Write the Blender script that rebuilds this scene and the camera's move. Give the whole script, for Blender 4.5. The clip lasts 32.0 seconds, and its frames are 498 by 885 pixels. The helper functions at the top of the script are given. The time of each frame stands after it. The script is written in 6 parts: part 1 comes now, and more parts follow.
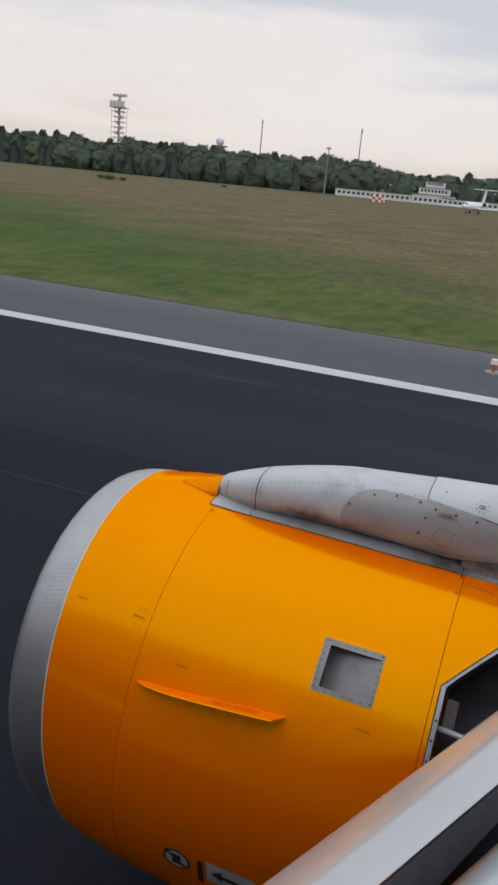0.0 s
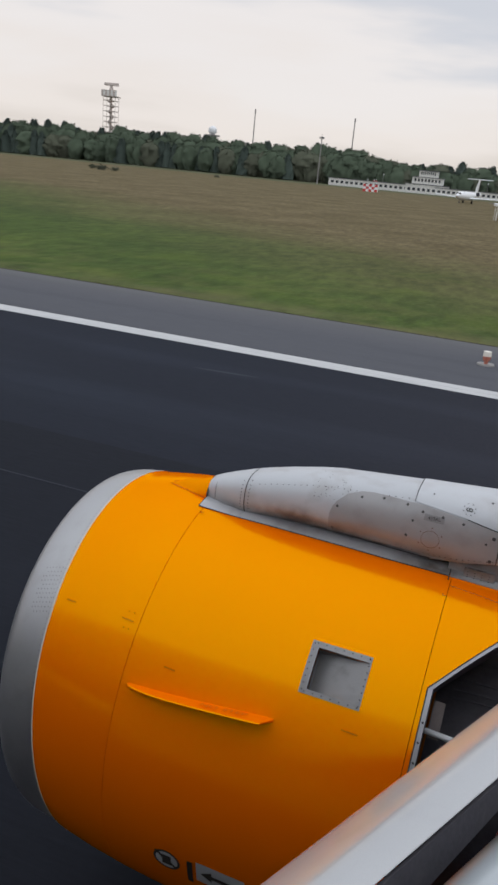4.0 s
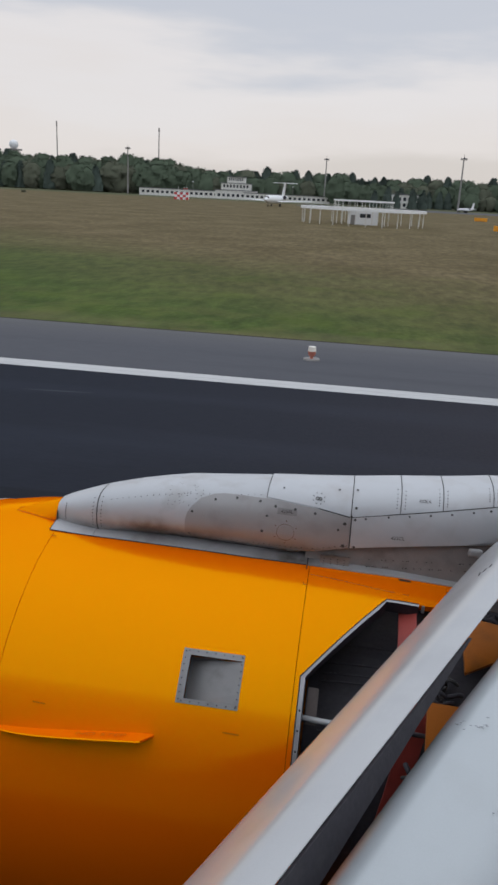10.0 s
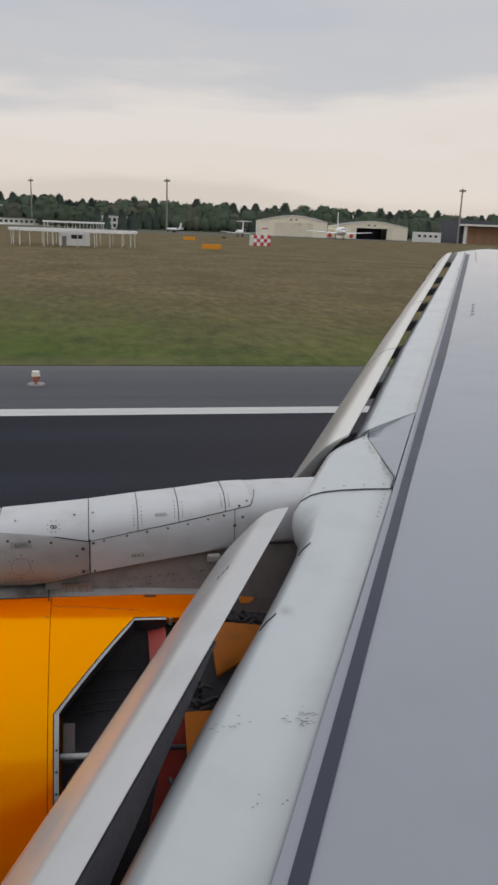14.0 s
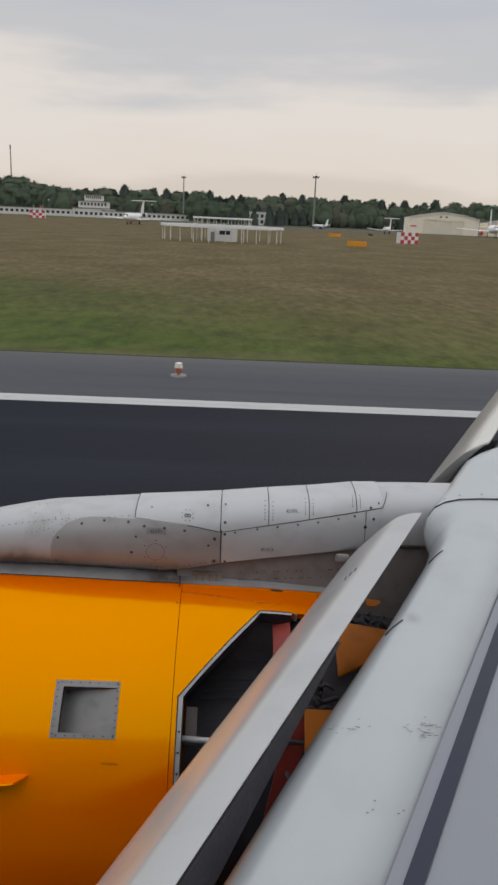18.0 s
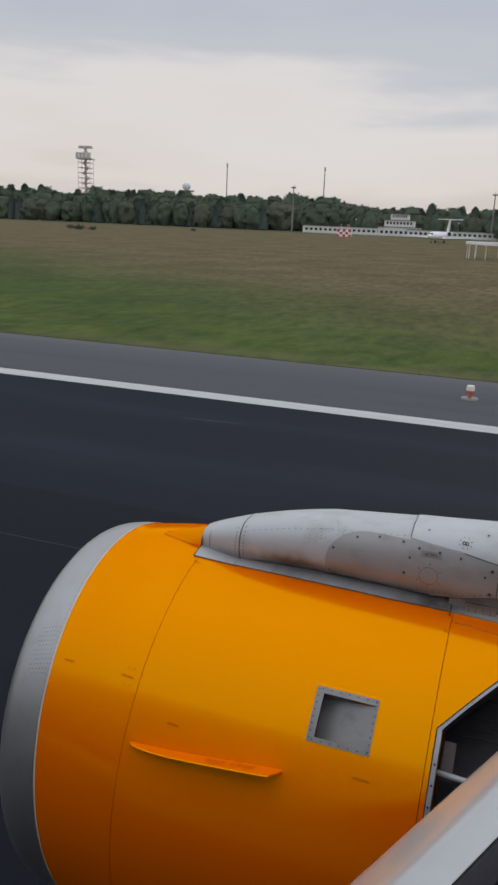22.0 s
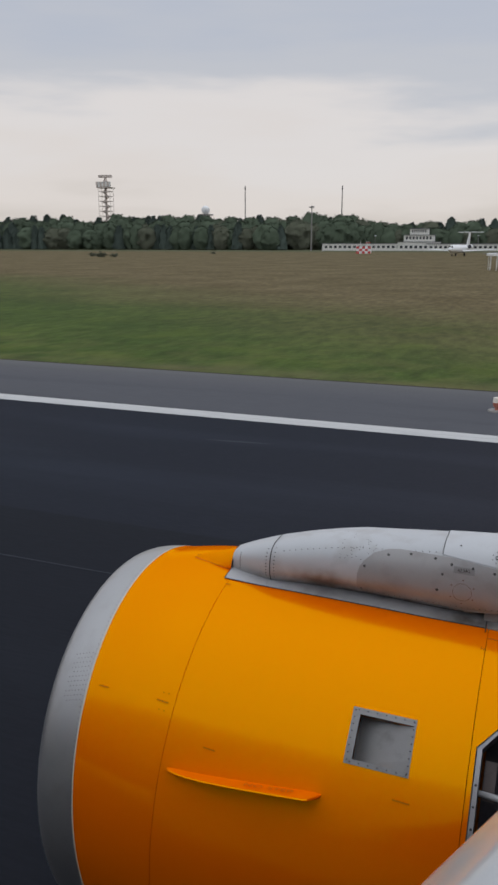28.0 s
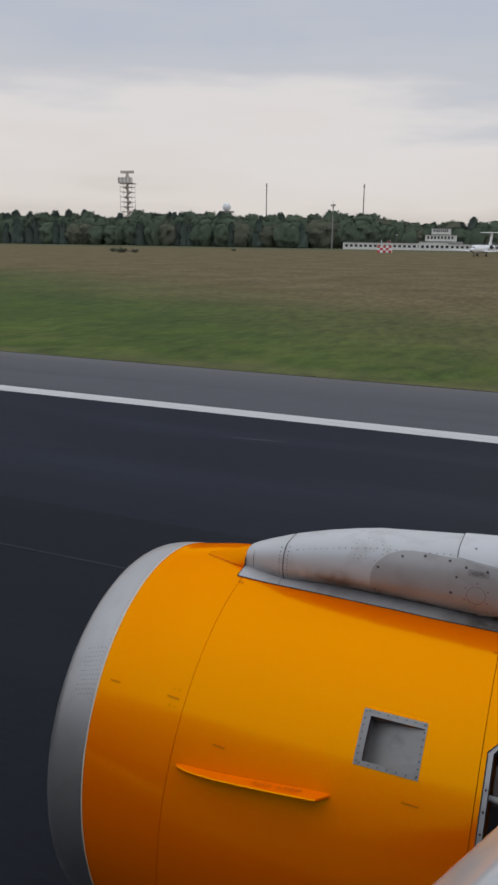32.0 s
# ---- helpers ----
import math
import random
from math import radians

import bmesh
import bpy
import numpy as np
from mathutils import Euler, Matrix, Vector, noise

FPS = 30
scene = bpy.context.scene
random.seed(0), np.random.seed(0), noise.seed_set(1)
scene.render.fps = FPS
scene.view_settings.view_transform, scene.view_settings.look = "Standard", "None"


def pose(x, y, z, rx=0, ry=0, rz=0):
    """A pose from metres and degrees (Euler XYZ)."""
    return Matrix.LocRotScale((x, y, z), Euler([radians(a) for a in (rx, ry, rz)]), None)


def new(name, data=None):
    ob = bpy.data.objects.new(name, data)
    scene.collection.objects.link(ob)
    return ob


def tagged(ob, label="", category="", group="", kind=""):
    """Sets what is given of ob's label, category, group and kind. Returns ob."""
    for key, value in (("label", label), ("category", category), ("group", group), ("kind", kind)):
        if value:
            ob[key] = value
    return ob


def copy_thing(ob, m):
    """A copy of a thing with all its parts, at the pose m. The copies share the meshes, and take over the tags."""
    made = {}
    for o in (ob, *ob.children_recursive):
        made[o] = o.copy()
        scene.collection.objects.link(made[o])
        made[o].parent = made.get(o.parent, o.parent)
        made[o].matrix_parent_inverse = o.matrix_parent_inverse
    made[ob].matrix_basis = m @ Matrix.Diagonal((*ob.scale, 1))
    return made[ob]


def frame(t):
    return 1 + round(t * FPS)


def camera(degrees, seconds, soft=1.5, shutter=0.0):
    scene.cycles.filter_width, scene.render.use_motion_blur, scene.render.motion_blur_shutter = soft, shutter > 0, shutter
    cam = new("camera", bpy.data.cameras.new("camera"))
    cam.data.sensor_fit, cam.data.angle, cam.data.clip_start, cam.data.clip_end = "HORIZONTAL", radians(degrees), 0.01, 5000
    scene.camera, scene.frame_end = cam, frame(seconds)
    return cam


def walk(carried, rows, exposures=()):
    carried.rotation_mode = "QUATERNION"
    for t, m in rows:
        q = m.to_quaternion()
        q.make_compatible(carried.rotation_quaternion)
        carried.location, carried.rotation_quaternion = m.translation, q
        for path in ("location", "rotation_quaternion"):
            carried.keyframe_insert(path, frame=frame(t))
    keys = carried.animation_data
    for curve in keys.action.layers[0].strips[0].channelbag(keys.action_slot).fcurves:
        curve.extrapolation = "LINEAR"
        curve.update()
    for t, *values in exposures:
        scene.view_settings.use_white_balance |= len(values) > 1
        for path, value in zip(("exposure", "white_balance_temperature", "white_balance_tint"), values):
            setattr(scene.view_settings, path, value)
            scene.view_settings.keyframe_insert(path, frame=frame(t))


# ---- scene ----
cam = camera(35.53, 32.0, soft=2.8)

# seconds, place, turn about x, y, z in degrees
PATH = [
    (0.0, 0.027, -0.012, 4.647, 71.30, -5.23, 22.80),
    (0.5, 0.027, -0.006, 4.669, 71.26, -5.08, 23.60),
    (1.0, 0.030, -0.001, 4.688, 71.20, -5.27, 22.69),
    (1.5, 0.036, -0.003, 4.702, 70.65, -6.06, 22.96),
    (2.0, 0.045, 0.011, 4.710, 70.58, -5.82, 23.58),
    (2.5, 0.046, 0.009, 4.708, 70.43, -5.67, 23.24),
    (4.5, 0.045, 0.012, 4.712, 70.77, -4.88, 21.82),
    (5.0, 0.044, 0.012, 4.712, 70.91, -5.07, 20.70),
    (5.5, 0.044, 0.012, 4.709, 71.43, -5.01, 19.80),
    (6.0, 0.040, 0.005, 4.710, 71.40, -4.40, 19.99),
    (6.5, 0.046, 0.007, 4.711, 71.56, -4.55, 19.88),
    (7.0, 0.046, 0.008, 4.711, 71.72, -4.77, 19.86),
    (7.5, 0.045, 0.009, 4.710, 71.64, -4.65, 21.28),
    (8.0, 0.045, 0.008, 4.712, 71.51, -4.61, 21.03),
    (8.5, 0.044, 0.010, 4.711, 71.41, -4.15, 20.76),
    (9.0, 0.038, 0.014, 4.710, 71.34, -3.83, 19.32),
    (9.5, 0.040, 0.019, 4.704, 72.03, -3.97, 13.36),
    (10.0, 0.006, 0.004, 4.702, 72.19, -2.79, 9.07),
    (10.5, 0.017, 0.005, 4.705, 71.88, -0.61, 4.33),
    (11.0, 0.032, 0.020, 4.709, 71.56, -0.45, 0.01),
    (11.5, 0.032, 0.018, 4.705, 71.38, 0.39, -1.79),
    (12.0, 0.042, 0.028, 4.705, 71.31, -0.03, -5.29),
    (12.5, 0.043, 0.031, 4.681, 71.90, -1.32, -8.25),
    (13.0, 0.051, 0.030, 4.686, 73.58, -1.78, -9.45),
    (13.5, 0.051, 0.028, 4.682, 74.34, -1.62, -10.63),
    (14.0, 0.046, 0.027, 4.696, 74.46, -2.11, -11.22),
    (14.5, 0.047, 0.024, 4.699, 74.31, -1.74, -8.77),
    (16.5, 0.053, 0.021, 4.703, 73.80, -2.65, -6.13),
    (17.0, 0.046, 0.020, 4.705, 74.09, -2.48, -4.10),
    (17.5, 0.046, 0.024, 4.702, 73.99, -2.79, -2.29),
    (18.0, 0.044, 0.021, 4.704, 73.82, -2.45, -0.84),
    (18.5, 0.039, 0.021, 4.704, 73.48, -2.55, 2.61),
    (19.0, 0.041, 0.021, 4.707, 73.59, -2.18, 4.28),
    (19.5, 0.035, 0.019, 4.708, 73.58, -3.12, 4.40),
    (20.0, 0.028, 0.018, 4.708, 73.55, -1.89, 8.07),
    (20.5, 0.035, 0.020, 4.713, 73.65, -2.54, 11.08),
    (21.0, 0.035, 0.015, 4.711, 74.31, -2.23, 16.31),
    (21.5, 0.037, 0.013, 4.709, 74.39, -2.46, 18.03),
    (22.0, 0.038, 0.011, 4.706, 74.22, -2.26, 20.55),
    (22.5, 0.036, 0.012, 4.708, 74.13, -2.62, 20.34),
    (23.0, 0.027, 0.011, 4.715, 73.90, -2.80, 20.62),
    (23.5, 0.035, 0.012, 4.709, 74.08, -2.41, 21.61),
    (24.0, 0.041, 0.005, 4.709, 74.25, -1.16, 22.51),
    (24.5, 0.041, 0.007, 4.708, 75.88, -0.59, 22.95),
    (25.0, 0.042, 0.009, 4.715, 75.79, -0.25, 23.21),
    (25.5, 0.043, 0.012, 4.713, 75.72, -0.35, 23.51),
    (27.5, 0.041, 0.009, 4.711, 75.73, 0.18, 22.48),
    (28.0, 0.037, 0.004, 4.715, 75.65, 0.02, 21.94),
    (28.5, 0.042, 0.007, 4.707, 75.86, 0.19, 21.86),
    (29.0, 0.044, 0.009, 4.707, 75.77, -0.12, 22.49),
    (29.5, 0.043, 0.009, 4.709, 75.69, -0.50, 21.64),
    (30.0, 0.044, 0.010, 4.709, 75.68, -0.09, 23.03),
    (30.5, 0.044, 0.010, 4.707, 75.69, -0.59, 22.72),
    (31.0, 0.046, 0.008, 4.706, 75.62, -0.32, 23.68),
    (31.5, 0.043, 0.012, 4.709, 75.62, -0.25, 23.60),
    (32.0, 0.040, 0.013, 4.716, 75.46, -0.73, 23.40),
]
walk(cam, [(r[0], pose(*r[1:])) for r in PATH], exposures=[
    (0.0, 0.11, 6420, 10), (4.5, 0.14, 6420, 10), (9.2, 0.07, 6350, 10), (10.5, -0.02, 6270, 10), (12.0, -0.05, 6430, 10), (13.0, -0.04, 6600, 10), (14.0, -0.06, 6760, 10),
    (17.0, -0.07, 6820, 10), (19.0, -0.07, 6800, 10), (20.0, -0.08, 6620, 10), (21.5, -0.1, 6440, 10), (32.0, -0.1, 6410, 10)])

# ---- sky and sun: a high overcast, brighter towards the horizon ----
SUN_EL, SUN_AZ = 63.0, 25.0
world = bpy.data.worlds.new("overcast_sky")
scene.world = world
world.use_nodes = True
wn, wl = world.node_tree.nodes, world.node_tree.links
wn.clear()
w_out = wn.new("ShaderNodeOutputWorld")
w_bg = wn.new("ShaderNodeBackground")
w_sky = wn.new("ShaderNodeTexSky")
w_sky.sky_type, w_sky.sun_disc = "NISHITA", False
w_sky.sun_elevation, w_sky.sun_rotation = radians(SUN_EL), radians(SUN_AZ)
w_tc = wn.new("ShaderNodeTexCoord")
w_sep = wn.new("ShaderNodeSeparateXYZ")
w_map = wn.new("ShaderNodeMapping")
w_map.inputs["Scale"].default_value = (1.6, 1.6, 9.0)
w_noise = wn.new("ShaderNodeTexNoise")
w_noise.inputs["Scale"].default_value, w_noise.inputs["Detail"].default_value = 1.3, 5.0
w_noise.inputs["Roughness"].default_value = 0.5
w_add = wn.new("ShaderNodeMath")
w_add.operation = "MULTIPLY_ADD"
w_add.inputs[1].default_value = 0.32
w_sum = wn.new("ShaderNodeMath")
w_sum.operation = "ADD"
w_sum.inputs[1].default_value = -0.16
w_ramp = wn.new("ShaderNodeValToRGB")
w_ramp.color_ramp.interpolation = "EASE"
SKY_STOPS = [(0.0, (0.65, 0.595, 0.55)), (0.06, (0.75, 0.69, 0.65)), (0.13, (0.765, 0.72, 0.695)),
             (0.19, (0.56, 0.57, 0.605)), (0.28, (0.50, 0.53, 0.60)), (0.45, (0.62, 0.655, 0.72)), (0.65, (0.78, 0.82, 0.885)), (1.0, (0.95, 1.0, 1.07))]
els = w_ramp.color_ramp.elements
els[0].position, els[0].color = SKY_STOPS[0][0], (*SKY_STOPS[0][1], 1)
els[1].position, els[1].color = SKY_STOPS[-1][0], (*SKY_STOPS[-1][1], 1)
for pos_, col_ in SKY_STOPS[1:-1]:
    e_ = els.new(pos_)
    e_.color = (*col_, 1)
w_dim = wn.new("ShaderNodeMixRGB")
w_dim.blend_type = "MULTIPLY"
w_dim.inputs["Fac"].default_value, w_dim.inputs["Color2"].default_value = 1.0, (0.1, 0.1, 0.1, 1)
w_mix = wn.new("ShaderNodeMixRGB")
w_mix.inputs["Fac"].default_value = 0.94
wl.new(w_tc.outputs["Generated"], w_sep.inputs[0])
wl.new(w_tc.outputs["Generated"], w_map.inputs["Vector"])
wl.new(w_map.outputs[0], w_noise.inputs["Vector"])
wl.new(w_noise.outputs["Fac"], w_add.inputs[0])
wl.new(w_sep.outputs["Z"], w_add.inputs[2])
wl.new(w_add.outputs[0], w_sum.inputs[0])
wl.new(w_sum.outputs[0], w_ramp.inputs["Fac"])
wl.new(w_sky.outputs[0], w_dim.inputs["Color1"])
wl.new(w_dim.outputs[0], w_mix.inputs["Color1"])
wl.new(w_ramp.outputs["Color"], w_mix.inputs["Color2"])
wl.new(w_mix.outputs[0], w_bg.inputs["Color"])
w_bg.inputs["Strength"].default_value = 1.04
wl.new(w_bg.outputs[0], w_out.inputs["Surface"])

sun = new("sun", bpy.data.lights.new("sun", "SUN"))
sun.data.energy, sun.data.angle, sun.data.color = 0.55, radians(180), (1.0, 0.97, 0.93)
sun.matrix_world = pose(0, 0, 60, 90 - SUN_EL, 0, 180 - SUN_AZ)


# ---- materials ----
def mat(name, col, rough=0.5, metal=0.0, var=0.15, scale=2.0, bump=0.0, bscale=60.0, coat=0.0, stretch=(1, 1, 1), dirt=None, island=0.0, spec=0.5):
    """A surface with broad stains and fine grain; dirt: (colour, amount) of blotches."""
    m = bpy.data.materials.new(name)
    m.use_nodes = True
    n, l = m.node_tree.nodes, m.node_tree.links
    b = n["Principled BSDF"]
    tc, mp = n.new("ShaderNodeTexCoord"), n.new("ShaderNodeMapping")
    mp.inputs["Scale"].default_value = stretch
    l.new(tc.outputs["Object"], mp.inputs["Vector"])
    big, fine = n.new("ShaderNodeTexNoise"), n.new("ShaderNodeTexNoise")
    big.inputs["Scale"].default_value, big.inputs["Detail"].default_value = scale, 6.0
    fine.inputs["Scale"].default_value, fine.inputs["Detail"].default_value = bscale, 3.0
    l.new(mp.outputs[0], big.inputs["Vector"])
    l.new(mp.outputs[0], fine.inputs["Vector"])
    mix = n.new("ShaderNodeMixRGB")
    mix.inputs["Color1"].default_value = (*[c * (1 - var) for c in col], 1)
    mix.inputs["Color2"].default_value = (*[min(1, c * (1 + var)) for c in col], 1)
    l.new(big.outputs["Fac"], mix.inputs["Fac"])
    last = mix
    grain = n.new("ShaderNodeMixRGB")
    grain.blend_type = "OVERLAY"
    grain.inputs["Fac"].default_value = min(0.5, var)
    l.new(last.outputs[0], grain.inputs["Color1"])
    l.new(fine.outputs["Fac"], grain.inputs["Color2"])
    last = grain
    if dirt:
        ramp = n.new("ShaderNodeMapRange")
        ramp.inputs["From Min"].default_value, ramp.inputs["From Max"].default_value = 0.5, 0.75
        ramp.inputs["To Max"].default_value = dirt[1]
        dn = n.new("ShaderNodeTexNoise")
        dn.inputs["Scale"].default_value, dn.inputs["Detail"].default_value = scale * 2.7, 8.0
        l.new(mp.outputs[0], dn.inputs["Vector"])
        l.new(dn.outputs["Fac"], ramp.inputs["Value"])
        dm = n.new("ShaderNodeMixRGB")
        dm.inputs["Color2"].default_value = (*dirt[0], 1)
        l.new(ramp.outputs[0], dm.inputs["Fac"])
        l.new(last.outputs[0], dm.inputs["Color1"])
        last = dm
    if island:
        gi = n.new("ShaderNodeNewGeometry")
        oi = n.new("ShaderNodeObjectInfo")
        ad = n.new("ShaderNodeMath")
        ad.operation = "ADD"
        l.new(gi.outputs["Random Per Island"], ad.inputs[0])
        l.new(oi.outputs["Random"], ad.inputs[1])
        mr = n.new("ShaderNodeMapRange")
        mr.inputs["From Max"].default_value = 2.0
        mr.inputs["To Min"].default_value, mr.inputs["To Max"].default_value = 1 - island, 1 + island
        l.new(ad.outputs[0], mr.inputs["Value"])
        vm = n.new("ShaderNodeMixRGB")
        vm.blend_type = "MULTIPLY"
        vm.inputs["Fac"].default_value = 1.0
        l.new(last.outputs[0], vm.inputs["Color1"])
        l.new(mr.outputs[0], vm.inputs["Color2"])
        last = vm
    l.new(last.outputs[0], b.inputs["Base Color"])
    rr = n.new("ShaderNodeMapRange")
    rr.inputs["To Min"].default_value, rr.inputs["To Max"].default_value = rough * 0.8, min(1, rough * 1.2)
    l.new(big.outputs["Fac"], rr.inputs["Value"])
    l.new(rr.outputs[0], b.inputs["Roughness"])
    b.inputs["Metallic"].default_value = metal
    b.inputs["Specular IOR Level"].default_value = spec
    if coat:
        b.inputs["Coat Weight"].default_value, b.inputs["Coat Roughness"].default_value = coat, 0.12
    if bump:
        bp = n.new("ShaderNodeBump")
        bp.inputs["Strength"].default_value, bp.inputs["Distance"].default_value = bump, 0.01
        l.new(fine.outputs["Fac"], bp.inputs["Height"])
        l.new(bp.outputs[0], b.inputs["Normal"])
    return m


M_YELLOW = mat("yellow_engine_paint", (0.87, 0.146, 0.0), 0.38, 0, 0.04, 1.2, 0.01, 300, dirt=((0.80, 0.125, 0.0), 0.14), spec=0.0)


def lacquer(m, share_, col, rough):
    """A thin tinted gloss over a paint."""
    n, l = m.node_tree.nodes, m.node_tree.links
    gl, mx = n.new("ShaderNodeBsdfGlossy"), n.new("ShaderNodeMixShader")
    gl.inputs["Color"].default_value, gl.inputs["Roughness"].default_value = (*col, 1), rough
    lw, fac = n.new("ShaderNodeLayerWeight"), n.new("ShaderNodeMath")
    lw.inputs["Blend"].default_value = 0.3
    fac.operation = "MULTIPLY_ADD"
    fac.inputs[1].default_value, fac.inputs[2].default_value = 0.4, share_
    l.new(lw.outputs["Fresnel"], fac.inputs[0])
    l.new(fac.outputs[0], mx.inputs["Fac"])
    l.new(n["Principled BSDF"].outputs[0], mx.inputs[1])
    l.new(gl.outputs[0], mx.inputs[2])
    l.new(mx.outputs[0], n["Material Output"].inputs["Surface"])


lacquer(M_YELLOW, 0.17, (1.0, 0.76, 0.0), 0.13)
M_LIP = mat("bare_aluminium_lip", (0.40, 0.40, 0.41), 0.42, 0.85, 0.08, 3, 0.03, 400, dirt=((0.31, 0.30, 0.30), 0.4))
M_JOINT = mat("pale_yellowish_sealant", (0.58, 0.52, 0.38), 0.6, 0, 0.1, 8, spec=0.2)
M_PYLON = mat("grey_silver_pylon_paint", (0.46, 0.47, 0.49), 0.42, 0.08, 0.10, 2.5, 0.03, 300, dirt=((0.28, 0.25, 0.235), 0.5))
# engine paint for the door, with the wing's shadow put into its colour
M_DOORSHADE = mat("shaded_orange_door_paint", (0.50, 0.155, 0.022), 0.5, 0, 0.15, 3, 0.03, 200, dirt=((0.20, 0.09, 0.03), 0.5), spec=0.2)
M_PANEL = mat("grey_access_panel", (0.33, 0.32, 0.32), 0.42, 0.2, 0.08, 3, 0.03, 300, dirt=((0.20, 0.175, 0.17), 0.4))
M_PANEL2 = mat("pale_access_panel", (0.48, 0.49, 0.51), 0.40, 0.12, 0.08, 3, 0.03, 300, dirt=((0.34, 0.31, 0.30), 0.35))
M_WHITE = mat("white_airframe_paint", (0.415, 0.447, 0.468), 0.24, 0, 0.05, 1.5, 0.02, 300, dirt=((0.33, 0.348, 0.355), 0.35), spec=0.85)
M_SLAT = mat("light_grey_slat_paint", (0.44, 0.445, 0.455), 0.22, 0.16, 0.06, 1.5, 0.02, 300, dirt=((0.32, 0.325, 0.34), 0.35), spec=0.65)
M_SLATNOSE = mat("bare_metal_slat_nose", (0.36, 0.36, 0.36), 0.3, 0.5, 0.08, 2, 0.03, 300, dirt=((0.25, 0.25, 0.25), 0.3))
M_CREAMY = mat("cream_white_slat_paint", (0.60, 0.59, 0.555), 0.4, 0, 0.05, 1.5, 0.02, 300, dirt=((0.46, 0.45, 0.42), 0.2))
M_WING = mat("grey_wing_paint", (0.215, 0.233, 0.272), 0.15, 0, 0.05, 0.8, 0.02, 300, dirt=((0.172, 0.186, 0.216), 0.35), spec=0.95)
M_STRIP = mat("lilac_grey_joint_strip", (0.255, 0.265, 0.305), 0.5, 0, 0.06, 2, 0.02, 300, spec=0.3)
M_STRIPE = mat("dark_walkway_line", (0.020, 0.026, 0.046), 0.42, 0, 0.12, 3, 0.05, 300, spec=0.36)
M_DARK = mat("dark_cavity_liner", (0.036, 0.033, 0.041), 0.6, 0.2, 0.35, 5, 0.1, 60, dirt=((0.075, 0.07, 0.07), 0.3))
M_SEAM = mat("dark_seam_sealant", (0.045, 0.042, 0.040), 0.7, 0, 0.2, 8, spec=0.2)
M_METAL = mat("bare_grey_metal", (0.235, 0.23, 0.23), 0.45, 0.6, 0.12, 6, 0.05, 300, dirt=((0.10, 0.09, 0.09), 0.4))
M_RED = mat("red_primer", (0.32, 0.045, 0.035), 0.55, 0, 0.2, 6, 0.05, 200, dirt=((0.08, 0.02, 0.02), 0.5))
M_APRON = mat("dull_silver_flange", (0.40, 0.40, 0.41), 0.42, 0.3, 0.10, 3, 0.03, 300, dirt=((0.20, 0.175, 0.165), 0.5))
M_BROWNGREY = mat("dull_brown_grey_metal", (0.115, 0.095, 0.09), 0.6, 0.1, 0.2, 4, 0.05, 200, dirt=((0.06, 0.05, 0.045), 0.5), spec=0.2)
M_PANELD = mat("dim_grey_placard", (0.235, 0.225, 0.225), 0.45, 0.2, 0.08, 3, spec=0.3)
M_RUST = mat("rust_brown_paint", (0.16, 0.075, 0.06), 0.6, 0, 0.15, 20)
M_INK = mat("stencil_ink", (0.03, 0.02, 0.015), 0.6, 0, 0.1, 20)
M_INKY = mat("brown_stencil_ink", (0.44, 0.10, 0.008), 0.6, 0, 0.1, 20, spec=0.06)
M_SCRAPE = mat("grey_scraped_paint", (0.16, 0.165, 0.175), 0.6, 0, 0.2, 30, spec=0.2)
M_INKD = mat("dark_brown_liner", (0.30, 0.095, 0.005), 0.6, 0, 0.1, 20, spec=0.06)
M_FUSE = mat("white_fuselage_paint", (0.70, 0.70, 0.71), 0.45, 0, 0.06, 0.8, 0.02, 300, spec=0.3)
M_BELLY = mat("grey_belly_paint", (0.42, 0.42, 0.425), 0.5, 0, 0.1, 0.8, spec=0.3)
M_WALL = mat("dusty_grey_pylon_wall", (0.235, 0.212, 0.205), 0.6, 0.1, 0.15, 4, 0.05, 200, dirt=((0.11, 0.095, 0.09), 0.5), spec=0.2)
M_BOLT = mat("dull_dark_bolt_steel", (0.075, 0.072, 0.072), 0.6, 0.3, 0.2, 8, spec=0.2)
M_ASPHALT = mat("dark_runway_asphalt", (0.0158, 0.0188, 0.0278), 0.9, 0, 0.28, 0.10, 0.3, 22, stretch=(0.12, 1, 1), dirt=((0.036, 0.044, 0.064), 0.55), spec=0.08)
M_SHOULDER = mat("grey_shoulder_asphalt", (0.073, 0.075, 0.087), 0.9, 0, 0.22, 0.3, 0.3, 22, stretch=(0.06, 1, 1), dirt=((0.050, 0.050, 0.058), 0.6), spec=0.22)
M_LINE = mat("worn_white_line_paint", (0.50, 0.50, 0.50), 0.8, 0, 0.08, 2.0, 0.2, 40, stretch=(0.15, 1, 1), dirt=((0.33, 0.33, 0.34), 0.35), spec=0.2)
M_SCUFF = mat("pale_scuffed_asphalt", (0.034, 0.039, 0.050), 0.85, 0, 0.3, 0.6, 0.2, 30, spec=0.15)
M_RUBBER = mat("rubber_darkened_asphalt", (0.0125, 0.0145, 0.0205), 0.9, 0, 0.25, 0.10, 0.3, 22, stretch=(0.12, 1, 1), dirt=((0.022, 0.026, 0.036), 0.5), spec=0.08)
M_YLINE = mat("yellow_taxi_line_paint", (0.50, 0.36, 0.06), 0.7, 0, 0.15, 1.5, 0.2, 40)


